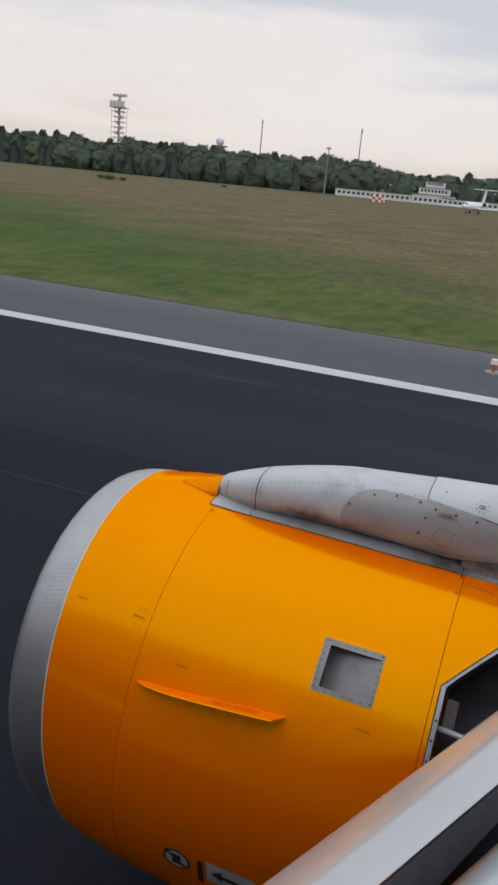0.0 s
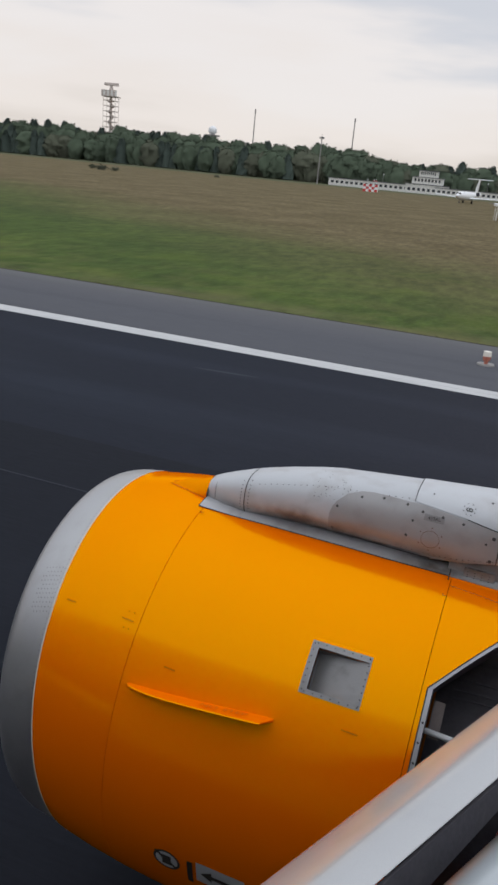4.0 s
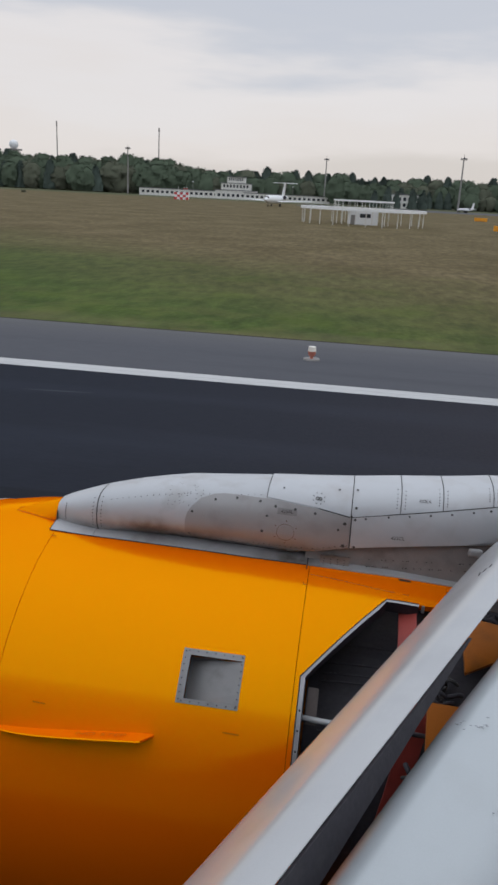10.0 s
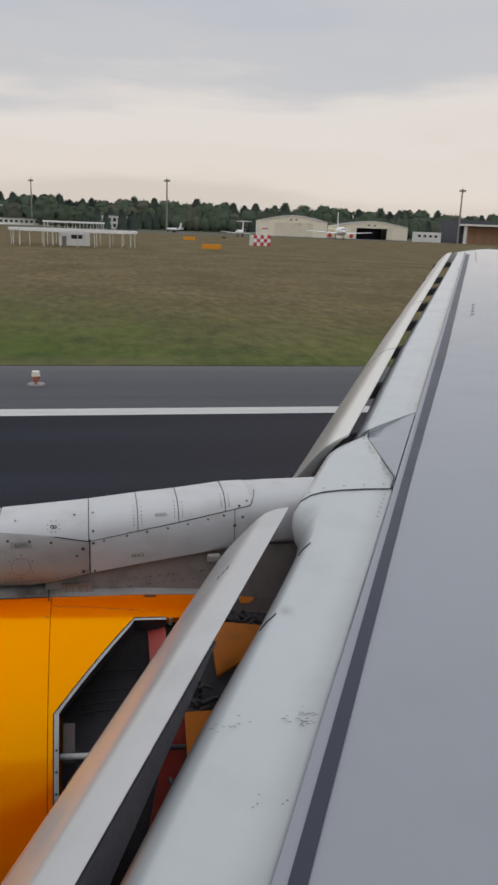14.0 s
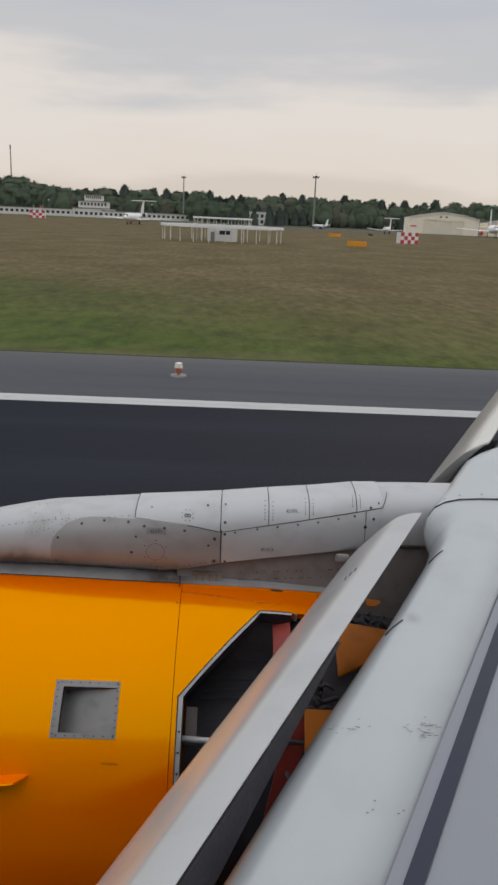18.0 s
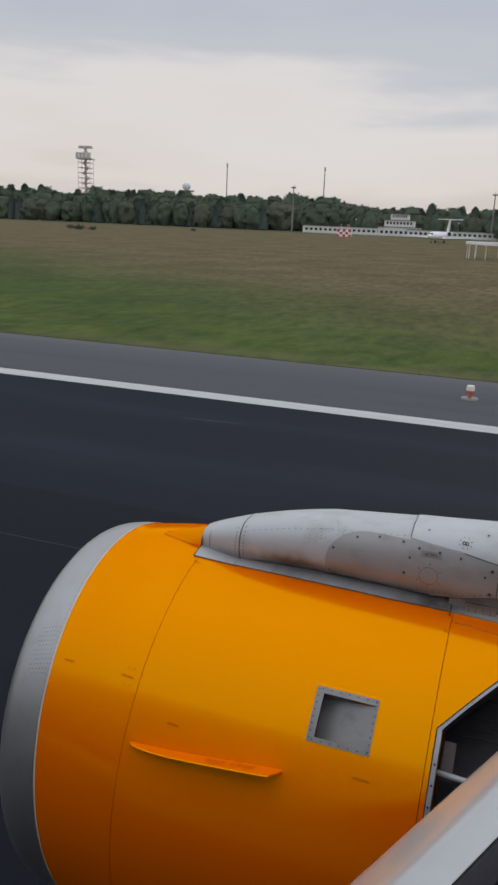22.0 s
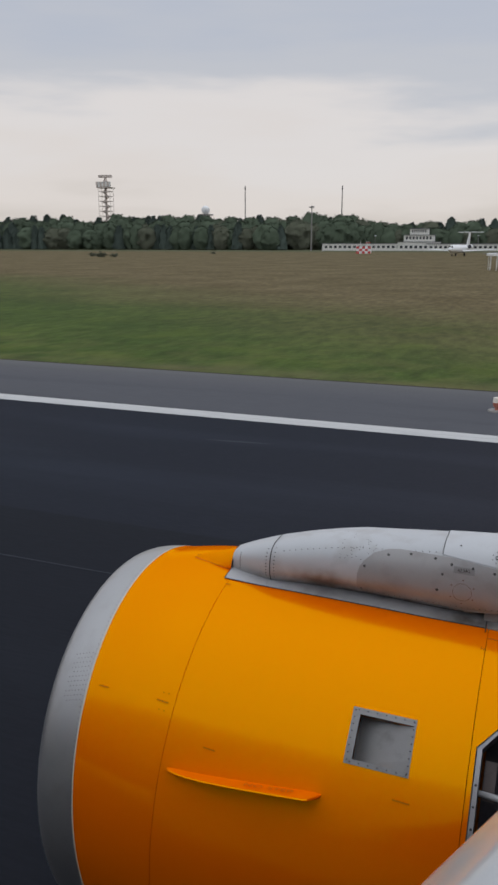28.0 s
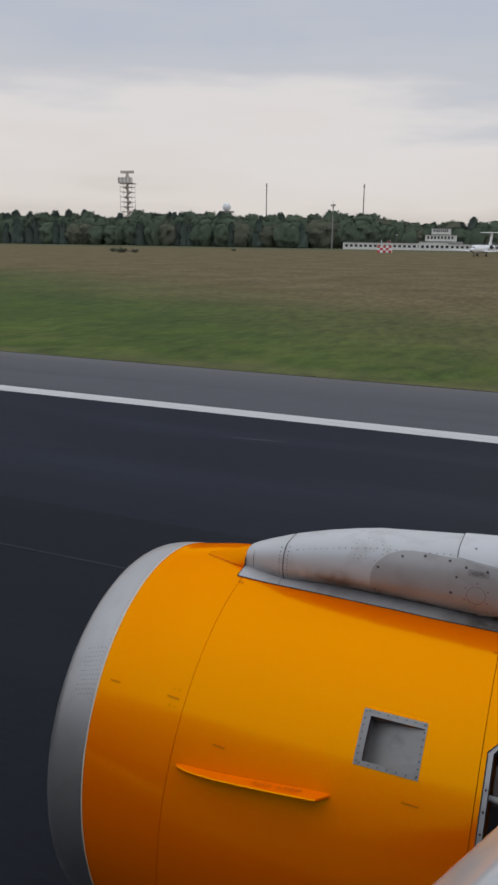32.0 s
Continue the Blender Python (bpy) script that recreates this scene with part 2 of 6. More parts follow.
def stain_or_tone(m, centre, radii, col, amount):
    """A soft patch of its own shape, dirt or added tone, laid over a material's colour."""
    n, l = m.node_tree.nodes, m.node_tree.links
    b = n["Principled BSDF"]
    tc, mp = n.new("ShaderNodeTexCoord"), n.new("ShaderNodeMapping")
    mp.vector_type = "TEXTURE"
    mp.inputs["Location"].default_value, mp.inputs["Scale"].default_value = centre, radii
    gr, no = n.new("ShaderNodeTexGradient"), n.new("ShaderNodeTexNoise")
    gr.gradient_type = "QUADRATIC_SPHERE"
    no.inputs["Scale"].default_value, no.inputs["Detail"].default_value = 14.0, 6.0
    l.new(tc.outputs["Object"], mp.inputs["Vector"])
    l.new(mp.outputs[0], gr.inputs["Vector"])
    l.new(tc.outputs["Object"], no.inputs["Vector"])
    mu, cl = n.new("ShaderNodeMath"), n.new("ShaderNodeMath")
    mu.operation, cl.operation, cl.use_clamp = "MULTIPLY", "MULTIPLY", True
    l.new(gr.outputs["Fac"], mu.inputs[0])
    l.new(no.outputs["Fac"], mu.inputs[1])
    l.new(mu.outputs[0], cl.inputs[0])
    cl.inputs[1].default_value = amount
    mx = n.new("ShaderNodeMixRGB")
    mx.inputs["Color2"].default_value = (*col, 1)
    l.new(b.inputs["Base Color"].links[0].from_socket, mx.inputs["Color1"])
    l.new(cl.outputs[0], mx.inputs["Fac"])
    l.new(mx.outputs[0], b.inputs["Base Color"])


# broad paler stretch to the right, over both asphalt tones
for tarmac_ in (M_ASPHALT, M_RUBBER):
    stain_or_tone(tarmac_, (19.0, 14.0, 0.0), (30.0, 26.0, 8.0), (0.055, 0.048, 0.053), 3.0)
stain_or_tone(M_SHOULDER, (0.0, 26.4, 0.0), (4000.0, 3.6, 3.0), (0.135, 0.132, 0.134), 1.3)
stain_or_tone(M_WHITE, (0.745, 2.58, 3.322), (0.05, 0.07, 0.04), (0.17, 0.18, 0.18), 1.6)
# grime low on the pylon, partly painted to offset light bounced off the cowl
stain_or_tone(M_PYLON, (-1.02, 3.72, 2.955), (0.36, 0.3, 0.12), (0.12, 0.09, 0.072), 2.4)
stain_or_tone(M_PYLON, (-1.45, 3.75, 2.90), (0.25, 0.3, 0.10), (0.18, 0.15, 0.13), 1.2)
# broad darkening along the foot, painted against the cowl's orange bounce
stain_or_tone(M_PYLON, (-0.80, 3.70, 2.90), (1.2, 0.4, 0.11), (0.10, 0.088, 0.082), 3.2)
stain_or_tone(M_APRON, (-0.25, 3.69, 2.88), (0.55, 0.4, 0.3), (0.10, 0.085, 0.075), 1.8)
stain_or_tone(M_PANEL, (-0.1, 3.70, 2.93), (0.5, 0.3, 0.10), (0.11, 0.085, 0.07), 2.2)
stain_or_tone(M_PANEL, (-0.75, 3.70, 2.95), (0.3, 0.3, 0.10), (0.12, 0.09, 0.075), 1.8)


def ground_material():
    m = bpy.data.materials.new("mown_airfield_grass")
    m.use_nodes = True
    n, l = m.node_tree.nodes, m.node_tree.links
    b = n["Principled BSDF"]
    b.inputs["Roughness"].default_value = 0.95
    b.inputs["Specular IOR Level"].default_value = 0.1
    tc = n.new("ShaderNodeTexCoord")
    sep = n.new("ShaderNodeSeparateXYZ")
    l.new(tc.outputs["Object"], sep.inputs[0])

    def noise_node(scale, stretch, detail=6.0):
        mp, t = n.new("ShaderNodeMapping"), n.new("ShaderNodeTexNoise")
        mp.inputs["Scale"].default_value = stretch
        t.inputs["Scale"].default_value, t.inputs["Detail"].default_value = scale, detail
        l.new(tc.outputs["Object"], mp.inputs["Vector"])
        l.new(mp.outputs[0], t.inputs["Vector"])
        return t

    wide = noise_node(0.022, (0.4, 1.0, 1), 7)
    mid = noise_node(0.10, (1.5, 1.0, 1), 12)
    fine = noise_node(2.2, (2.5, 1, 1), 6)
    # greener close to the paved shoulder, dry and brown further out
    far = n.new("ShaderNodeMath")
    far.operation = "MULTIPLY_ADD"
    far.inputs[1].default_value = 70.0
    l.new(wide.outputs["Fac"], far.inputs[0])
    l.new(sep.outputs["Y"], far.inputs[2])
    mr = n.new("ShaderNodeMapRange")
    mr.interpolation_type = "SMOOTHSTEP"
    mr.inputs["From Min"].default_value, mr.inputs["From Max"].default_value = 52.0, 98.0
    drift = n.new("ShaderNodeMath")
    drift.operation = "MULTIPLY_ADD"
    drift.inputs[1].default_value = 0.62
    l.new(sep.outputs["X"], drift.inputs[0])
    l.new(far.outputs[0], drift.inputs[2])
    l.new(drift.outputs[0], mr.inputs["Value"])
    green, brown, out = (n.new("ShaderNodeMixRGB") for _ in range(3))
    green.inputs["Color1"].default_value, green.inputs["Color2"].default_value = (0.038, 0.065, 0.013, 1), (0.063, 0.093, 0.019, 1)
    brown.inputs["Color1"].default_value, brown.inputs["Color2"].default_value = (0.096, 0.075, 0.033, 1), (0.145, 0.112, 0.057, 1)
    contrast = n.new("ShaderNodeMapRange")
    contrast.inputs["From Min"].default_value, contrast.inputs["From Max"].default_value = 0.32, 0.68
    l.new(mid.outputs["Fac"], contrast.inputs["Value"])
    l.new(contrast.outputs[0], green.inputs["Fac"])
    l.new(contrast.outputs[0], brown.inputs["Fac"])
    l.new(mr.outputs[0], out.inputs["Fac"])
    l.new(green.outputs[0], out.inputs["Color1"])
    l.new(brown.outputs[0], out.inputs["Color2"])
    grain = n.new("ShaderNodeMixRGB")
    grain.blend_type = "OVERLAY"
    grain.inputs["Fac"].default_value = 0.3
    l.new(out.outputs[0], grain.inputs["Color1"])
    l.new(fine.outputs["Fac"], grain.inputs["Color2"])
    mott = noise_node(0.6, (2.6, 1.0, 1), 8)
    mm = n.new("ShaderNodeMapRange")
    mm.inputs["From Min"].default_value, mm.inputs["From Max"].default_value = 0.3, 0.7
    mm.inputs["To Min"].default_value, mm.inputs["To Max"].default_value = 0.72, 1.28
    l.new(mott.outputs["Fac"], mm.inputs["Value"])
    mul = n.new("ShaderNodeMixRGB")
    mul.blend_type = "MULTIPLY"
    mul.inputs["Fac"].default_value = 1.0
    l.new(grain.outputs[0], mul.inputs["Color1"])
    l.new(mm.outputs[0], mul.inputs["Color2"])
    straw_n = noise_node(0.36, (1.2, 1.0, 1), 10)
    edge = n.new("ShaderNodeMapRange")
    edge.inputs["From Min"].default_value, edge.inputs["From Max"].default_value = 42.0, 26.0
    l.new(sep.outputs["Y"], edge.inputs["Value"])
    sn = n.new("ShaderNodeMapRange")
    sn.inputs["From Min"].default_value, sn.inputs["From Max"].default_value = 0.46, 0.60
    sn.inputs["To Max"].default_value = 0.32
    l.new(straw_n.outputs["Fac"], sn.inputs["Value"])
    sm_ = n.new("ShaderNodeMath")
    sm_.operation = "MULTIPLY"
    l.new(edge.outputs[0], sm_.inputs[0])
    l.new(sn.outputs[0], sm_.inputs[1])
    straw = n.new("ShaderNodeMixRGB")
    straw.inputs["Color2"].default_value = (0.148, 0.142, 0.050, 1)
    l.new(sm_.outputs[0], straw.inputs["Fac"])
    l.new(mul.outputs[0], straw.inputs["Color1"])
    # lusher tufts in patches
    lush_n = noise_node(0.22, (1.0, 1.0, 1), 10)
    ln_ = n.new("ShaderNodeMapRange")
    ln_.inputs["From Min"].default_value, ln_.inputs["From Max"].default_value = 0.52, 0.66
    l.new(lush_n.outputs["Fac"], ln_.inputs["Value"])
    near = n.new("ShaderNodeMapRange")
    near.inputs["From Min"].default_value, near.inputs["From Max"].default_value = 62.0, 34.0
    near.inputs["To Max"].default_value = 0.45
    l.new(sep.outputs["Y"], near.inputs["Value"])
    lm = n.new("ShaderNodeMath")
    lm.operation = "MULTIPLY"
    l.new(ln_.outputs[0], lm.inputs[0])
    l.new(near.outputs[0], lm.inputs[1])
    lush = n.new("ShaderNodeMixRGB")
    lush.inputs["Color2"].default_value = (0.084, 0.118, 0.018, 1)
    l.new(lm.outputs[0], lush.inputs["Fac"])
    l.new(mul.outputs[0], lush.inputs["Color1"])
    l.new(lush.outputs[0], straw.inputs["Color1"])
    bare_n = noise_node(0.14, (0.4, 1.0, 1), 9)
    verge = n.new("ShaderNodeMapRange")
    verge.inputs["From Min"].default_value, verge.inputs["From Max"].default_value = 29.5, 26.6
    l.new(sep.outputs["Y"], verge.inputs["Value"])
    bn = n.new("ShaderNodeMapRange")
    bn.inputs["From Min"].default_value, bn.inputs["From Max"].default_value = 0.50, 0.62
    bn.inputs["To Max"].default_value = 0.55
    l.new(bare_n.outputs["Fac"], bn.inputs["Value"])
    bm_ = n.new("ShaderNodeMath")
    bm_.operation = "MULTIPLY"
    l.new(verge.outputs[0], bm_.inputs[0])
    l.new(bn.outputs[0], bm_.inputs[1])
    bare = n.new("ShaderNodeMixRGB")
    bare.inputs["Color2"].default_value = (0.165, 0.130, 0.080, 1)
    l.new(bm_.outputs[0], bare.inputs["Fac"])
    l.new(straw.outputs[0], bare.inputs["Color1"])
    # longer grey-green grass at the foot of the wood
    foot = n.new("ShaderNodeMapRange")
    foot.interpolation_type = "SMOOTHSTEP"
    foot.inputs["From Min"].default_value, foot.inputs["From Max"].default_value = 400.0, 500.0
    foot.inputs["To Max"].default_value = 0.8
    l.new(sep.outputs["Y"], foot.inputs["Value"])
    tall = n.new("ShaderNodeMixRGB")
    tall.inputs["Color2"].default_value = (0.078, 0.092, 0.050, 1)
    l.new(foot.outputs[0], tall.inputs["Fac"])
    l.new(bare.outputs[0], tall.inputs["Color1"])
    l.new(tall.outputs[0], b.inputs["Base Color"])
    bp = n.new("ShaderNodeBump")
    bp.inputs["Strength"].default_value, bp.inputs["Distance"].default_value = 0.6, 0.08
    l.new(fine.outputs["Fac"], bp.inputs["Height"])
    l.new(bp.outputs[0], b.inputs["Normal"])
    return m


M_GRASS = ground_material()
M_BLADE = mat("green_grass_blades", (0.15, 0.165, 0.05), 0.95, 0, 0.3, 0.6, island=0.2, spec=0.1)
M_LEAF = mat("spring_green_leaves", (0.084, 0.109, 0.074), 0.95, 0, 0.25, 0.15, island=0.2, spec=0.05)
M_LEAF2 = mat("dark_pine_needles", (0.068, 0.088, 0.074), 0.95, 0, 0.25, 0.15, island=0.2, spec=0.05)
M_LEAF3 = mat("brownish_budding_leaves", (0.102, 0.110, 0.078), 0.95, 0, 0.25, 0.15, island=0.2, spec=0.05)


def leafy(m, share_):
    """Lets part of the light through the leaves."""
    n, l = m.node_tree.nodes, m.node_tree.links
    b, out = n["Principled BSDF"], n["Material Output"]
    tr, mx = n.new("ShaderNodeBsdfTranslucent"), n.new("ShaderNodeMixShader")
    mx.inputs["Fac"].default_value = share_
    l.new(b.inputs["Base Color"].links[0].from_socket, tr.inputs["Color"])
    l.new(b.outputs[0], mx.inputs[1])
    l.new(tr.outputs[0], mx.inputs[2])
    l.new(mx.outputs[0], out.inputs["Surface"])


for leaf_ in (M_LEAF, M_LEAF2, M_LEAF3, M_BLADE):
    leafy(leaf_, 0.12)
M_BARK = mat("grey_brown_bark", (0.07, 0.055, 0.042), 0.95, 0, 0.3, 3, 0.4, 20)
M_CREAM = mat("cream_hangar_cladding", (0.90, 0.82, 0.64), 0.7, 0, 0.08, 0.3, 0.1, 3, dirt=((0.6, 0.55, 0.46), 0.3))
M_CREAM2 = mat("cream_door_sheet", (0.80, 0.73, 0.57), 0.7, 0, 0.08, 0.3, 0.1, 3)
M_OFFWHITE = mat("offwhite_render", (0.72, 0.71, 0.68), 0.75, 0, 0.08, 0.3, 0.1, 3, dirt=((0.55, 0.54, 0.50), 0.3))
M_ROOF = mat("grey_roof_sheet", (0.16, 0.16, 0.17), 0.7, 0, 0.12, 0.3)
M_DARKBLUE = mat("dark_blue_grey_cladding", (0.045, 0.050, 0.068), 0.6, 0, 0.15, 0.3)
M_WOOD = mat("pale_timber_doors", (0.36, 0.20, 0.12), 0.7, 0, 0.2, 0.4, 0.2, 6, stretch=(2, 2, 0.2))
M_GLASS = mat("dark_window_glass", (0.03, 0.035, 0.045), 0.15, 0, 0.2, 1)
M_JET = mat("white_jet_paint", (0.80, 0.81, 0.82), 0.35, 0, 0.05, 0.3)
M_COVER = mat("red_engine_cover", (0.55, 0.06, 0.04), 0.7, 0, 0.15, 1)
M_STEEL = mat("galvanised_steel", (0.26, 0.25, 0.24), 0.6, 0.4, 0.15, 1)
M_TOWER = mat("pale_rusty_steel", (0.56, 0.49, 0.45), 0.7, 0.1, 0.2, 0.6)
M_SIGN = mat("orange_sign_board", (0.75, 0.30, 0.01), 0.5, 0, 0.06, 1)
M_LAMPRED = mat("faded_red_lamp_base", (0.46, 0.16, 0.11), 0.5, 0, 0.15, 10)
M_REDPAINT = mat("red_signal_paint", (0.55, 0.05, 0.05), 0.6, 0, 0.12, 1)
M_CLEAR = mat("lamp_glass", (0.75, 0.70, 0.62), 0.2, 0, 0.05, 10)


# ---- mesh helpers ----
def part(name, bm, material, parent=None, label="", smooth=False):
    me = bpy.data.meshes.new(name)
    bm.to_mesh(me)
    bm.free()
    if smooth:
        me.polygons.foreach_set("use_smooth", [True] * len(me.polygons))
    me.materials.append(material)
    ob = new(name, me)
    ob.parent = parent
    if label:
        ob["label"] = label
    return ob


def share(name, me, parent, m):
    ob = new(name, me)
    ob.parent = parent
    ob.matrix_basis = m
    return ob


def thing(name, m=None):
    ob = new(name)
    ob.empty_display_size = 0.2
    if m is not None:
        ob.matrix_basis = m
    return ob


def loft(sections, closed=True, caps=True, bm=None):
    """Joins rings of points; the rings all have the same length."""
    bm = bm or bmesh.new()
    rings = [[bm.verts.new(p) for p in s] for s in sections]
    k = len(rings[0])
    for a, b in zip(rings, rings[1:]):
        for j in range(k if closed else k - 1):
            bm.faces.new((a[j], a[(j + 1) % k], b[(j + 1) % k], b[j]))
    if caps and closed:
        bm.faces.new([bm.verts.new(v.co) for v in reversed(rings[0])])
        bm.faces.new([bm.verts.new(v.co) for v in rings[-1]])
    bmesh.ops.recalc_face_normals(bm, faces=bm.faces[:])
    return bm


def box(bm, x0, x1, y0, y1, z0, z1, bev=0.0):
    r = bmesh.ops.create_cube(bm, size=1.0)
    for v in r["verts"]:
        v.co = ((x0 + x1) / 2 + v.co.x * (x1 - x0), (y0 + y1) / 2 + v.co.y * (y1 - y0), (z0 + z1) / 2 + v.co.z * (z1 - z0))
    if bev:
        ed = {e for v in r["verts"] for e in v.link_edges}
        bmesh.ops.bevel(bm, geom=list(ed), offset=bev, segments=2, affect="EDGES", profile=0.5)
    return bm


def boxed(x0, x1, y0, y1, z0, z1, bev=0.0):
    return box(bmesh.new(), x0, x1, y0, y1, z0, z1, bev)


def rod(bm, a, b, r0, r1=None, n=8):
    a, b = Vector(a), Vector(b)
    d = (b - a).normalized()
    u = d.orthogonal().normalized()
    w = d.cross(u)
    r1 = r0 if r1 is None else r1
    rings = [[bm.verts.new(c + r * (u * math.cos(t) + w * math.sin(t))) for t in [2 * math.pi * i / n for i in range(n)]] for c, r in ((a, r0), (b, r1))]
    for j in range(n):
        bm.faces.new((rings[0][j], rings[0][(j + 1) % n], rings[1][(j + 1) % n], rings[1][j]))
    bm.faces.new(list(reversed(rings[0])))
    bm.faces.new(rings[1])
    return bm


def rodded(a, b, r0, r1=None, n=8):
    return rod(bmesh.new(), a, b, r0, r1, n)


def tube(pts, r, n=6):
    """One bent rod through the points."""
    pts = [Vector(p) for p in pts]
    rings = []
    for k, p in enumerate(pts):
        d = (pts[min(k + 1, len(pts) - 1)] - pts[max(k - 1, 0)]).normalized()
        u = d.cross(Vector((0.3, 0.5, 0.81))).normalized()
        w = d.cross(u)
        rings.append([p + r * (u * math.cos(2 * math.pi * i / n) + w * math.sin(2 * math.pi * i / n)) for i in range(n)])
    return loft(rings)


def sheet(grid, thick, skip=None):
    """A curved plate: a grid of (point, normal), with an inner face and rims; skip(i, j) leaves cells open."""
    bm = bmesh.new()
    ni, nj = len(grid), len(grid[0])
    top = [[bm.verts.new(p) for p, _ in row] for row in grid]
    low = [[bm.verts.new(Vector(p) - Vector(q) * thick) for p, q in row] for row in grid]
    kept = {(i, j) for i in range(ni - 1) for j in range(nj - 1) if not (skip and skip(i, j))}

    def rim(a, b):
        v = [bm.verts.new(top[a[0]][a[1]].co), bm.verts.new(top[b[0]][b[1]].co), bm.verts.new(low[b[0]][b[1]].co), bm.verts.new(low[a[0]][a[1]].co)]
        bm.faces.new(v)

    for i, j in kept:
        q = ((i, j), (i + 1, j), (i + 1, j + 1), (i, j + 1))
        f = bm.faces.new([top[a][b] for a, b in q])
        c = grid[i][j][1]
        f.normal_update()
        flip = f.normal.dot(Vector(c)) < 0
        if flip:
            f.normal_flip()
        g = bm.faces.new([low[a][b] for a, b in q])
        g.normal_update()
        if g.normal.dot(Vector(c)) > 0:
            g.normal_flip()
        for (a, b), nb in (((q[0], q[1]), (i, j - 1)), ((q[1], q[2]), (i + 1, j)), ((q[2], q[3]), (i, j + 1)), ((q[3], q[0]), (i - 1, j))):
            if nb not in kept:
                rim(a, b)
    loose = [v for v in bm.verts if not v.link_faces]
    bmesh.ops.delete(bm, geom=loose, context="VERTS")
    return bm


def dots(name, places, parent, material, label=""):
    """Flat round heads as parts that share one mesh: (point, normal, radius)."""
    bm = bmesh.new()
    bmesh.ops.create_circle(bm, cap_ends=True, segments=10, radius=1.0)
    me = bpy.data.meshes.new(name)
    bm.to_mesh(me)
    bm.free()
    me.materials.append(material)
    for p, q, r in places:
        m = Matrix.Translation(p) @ Vector(q).to_track_quat("Z", "Y").to_matrix().to_4x4() @ Matrix.Diagonal((r, r, 1, 1))
        ob = share(name, me, parent, m)
        if label:
            ob["label"] = label


# ---- the ground, the runway and its markings ----
def slab(name, x0, x1, y0, y1, z, material, thick=0.3):
    return part(name, boxed(x0, x1, y0, y1, z - thick, z), material)


LINE_Y, EDGE_Y = 19.74, 26.33
g = bmesh.new()
xs_ = [-4500, -1500, -600, -200, 0, 200, 600, 1500, 4500]
ys_ = [-900, -300, -60, 0, 60, 300, 900, 4800]
gv = [[g.verts.new((x, y, -0.03)) for y in ys_] for x in xs_]
for i in range(len(xs_) - 1):
    for j in range(len(ys_) - 1):
        g.faces.new((gv[i][j], gv[i + 1][j], gv[i + 1][j + 1], gv[i][j + 1]))
tagged(part("ground", g, M_GRASS), "wide mown airfield, green near the runway and dry brown beyond", "ground", kind="structure")
tagged(slab("runway", -1400, 1400, -24.0, LINE_Y + 0.35, 0.0, M_ASPHALT), "dark worn asphalt runway with faint tyre and scuff marks", "runway", kind="structure")
# narrow dark brown strip where the shoulder meets the grass
M_DARKEDGE = mat("dark_brown_edge", (0.030, 0.026, 0.018), 0.95, 0, 0.3, 1.5, 0.3, 30, spec=0.1)
tagged(part("dark_edge_strip", boxed(-1400, 1400, EDGE_Y + 0.001, EDGE_Y + 0.22, -0.3, -0.016), M_DARKEDGE), "narrow dark brown edge between shoulder and grass", "soil", kind="structure")
tagged(slab("runway_shoulder", -1400, 1400, LINE_Y + 0.355, EDGE_Y, -0.004, M_SHOULDER), "paler grey asphalt shoulder beside the runway", "pavement", kind="structure")
for y0_, y1_ in ((-0.42, -0.098), (-0.084, 0.30)):
    tagged(part("runway_edge_line", boxed(-1400, 1400, LINE_Y + y0_, LINE_Y + y1_, -0.05, 0.006), M_LINE), "worn white painted line along the runway edge", "marking", kind="structure")


# ---- the jet engine ----
AX_Y, AX_Z = 3.9, 1.7
PROFILE = [(-2.36, 1.045), (-2.30, 1.076), (-2.23, 1.098), (-2.15, 1.118), (-2.083, 1.132), (-2.03, 1.143), (-1.9, 1.164), (-1.75, 1.183), (-1.57, 1.194), (-1.2, 1.20), (-0.7, 1.20),
           (-0.17, 1.192), (0.3, 1.175), (0.7, 1.145), (1.1, 1.09), (1.5, 1.0), (1.9, 0.88)]


def nac_r(x):
    for (xa, ra), (xb, rb) in zip(PROFILE, PROFILE[1:]):
        if x <= xb:
            t = (x - xa) / (xb - xa)
            return ra + (rb - ra) * t
    return PROFILE[-1][1]


def axis_z(x):
    """Height of the nacelle's axis, which rises a little towards the intake."""
    t = min(1.0, max(0.0, (-1.25 - x) / 0.65))
    return AX_Z + 0.028 * t * t * (3 - 2 * t)


def nac(x, deg, up=0.0):
    """A point of the nacelle's skin; deg is counted from the top towards the fuselage."""
    a, r = radians(deg), nac_r(x) + up
    return (x, AX_Y - r * math.sin(a), axis_z(x) + r * math.cos(a)), (0.0, -math.sin(a), math.cos(a))


def span(a, b, n):
    return [a + (b - a) * i / (n - 1) for i in range(n)]


engine = thing("jet_engine", pose(0, 0, 0))
tagged(engine, "yellow turbofan engine nacelle with silver lip, hung under the wing", "jet engine")

# polished intake lip, rounded over into the duct
ring = [(x, nac_r(x) - 0.006) for x in (-1.86, -1.93, -2.0, -2.05)]
ring += [(-2.083 - 0.30 * math.sin(t) ** 0.833, 1.0 + 0.13 * math.cos(t) ** 0.833) for t in [math.pi / 2 * k / 14 for k in range(15)]]
ring += [(-2.378, 0.96), (-2.355, 0.92), (-2.31, 0.885), (-2.22, 0.86), (-2.0, 0.85), (-1.6, 0.87)]


def droop(x, t):
    """The intake leans: its lower lip lies further back."""
    return x + 0.055 * (1 - math.cos(t)) * min(1.0, max(0.0, (-2.083 - x) / 0.3))


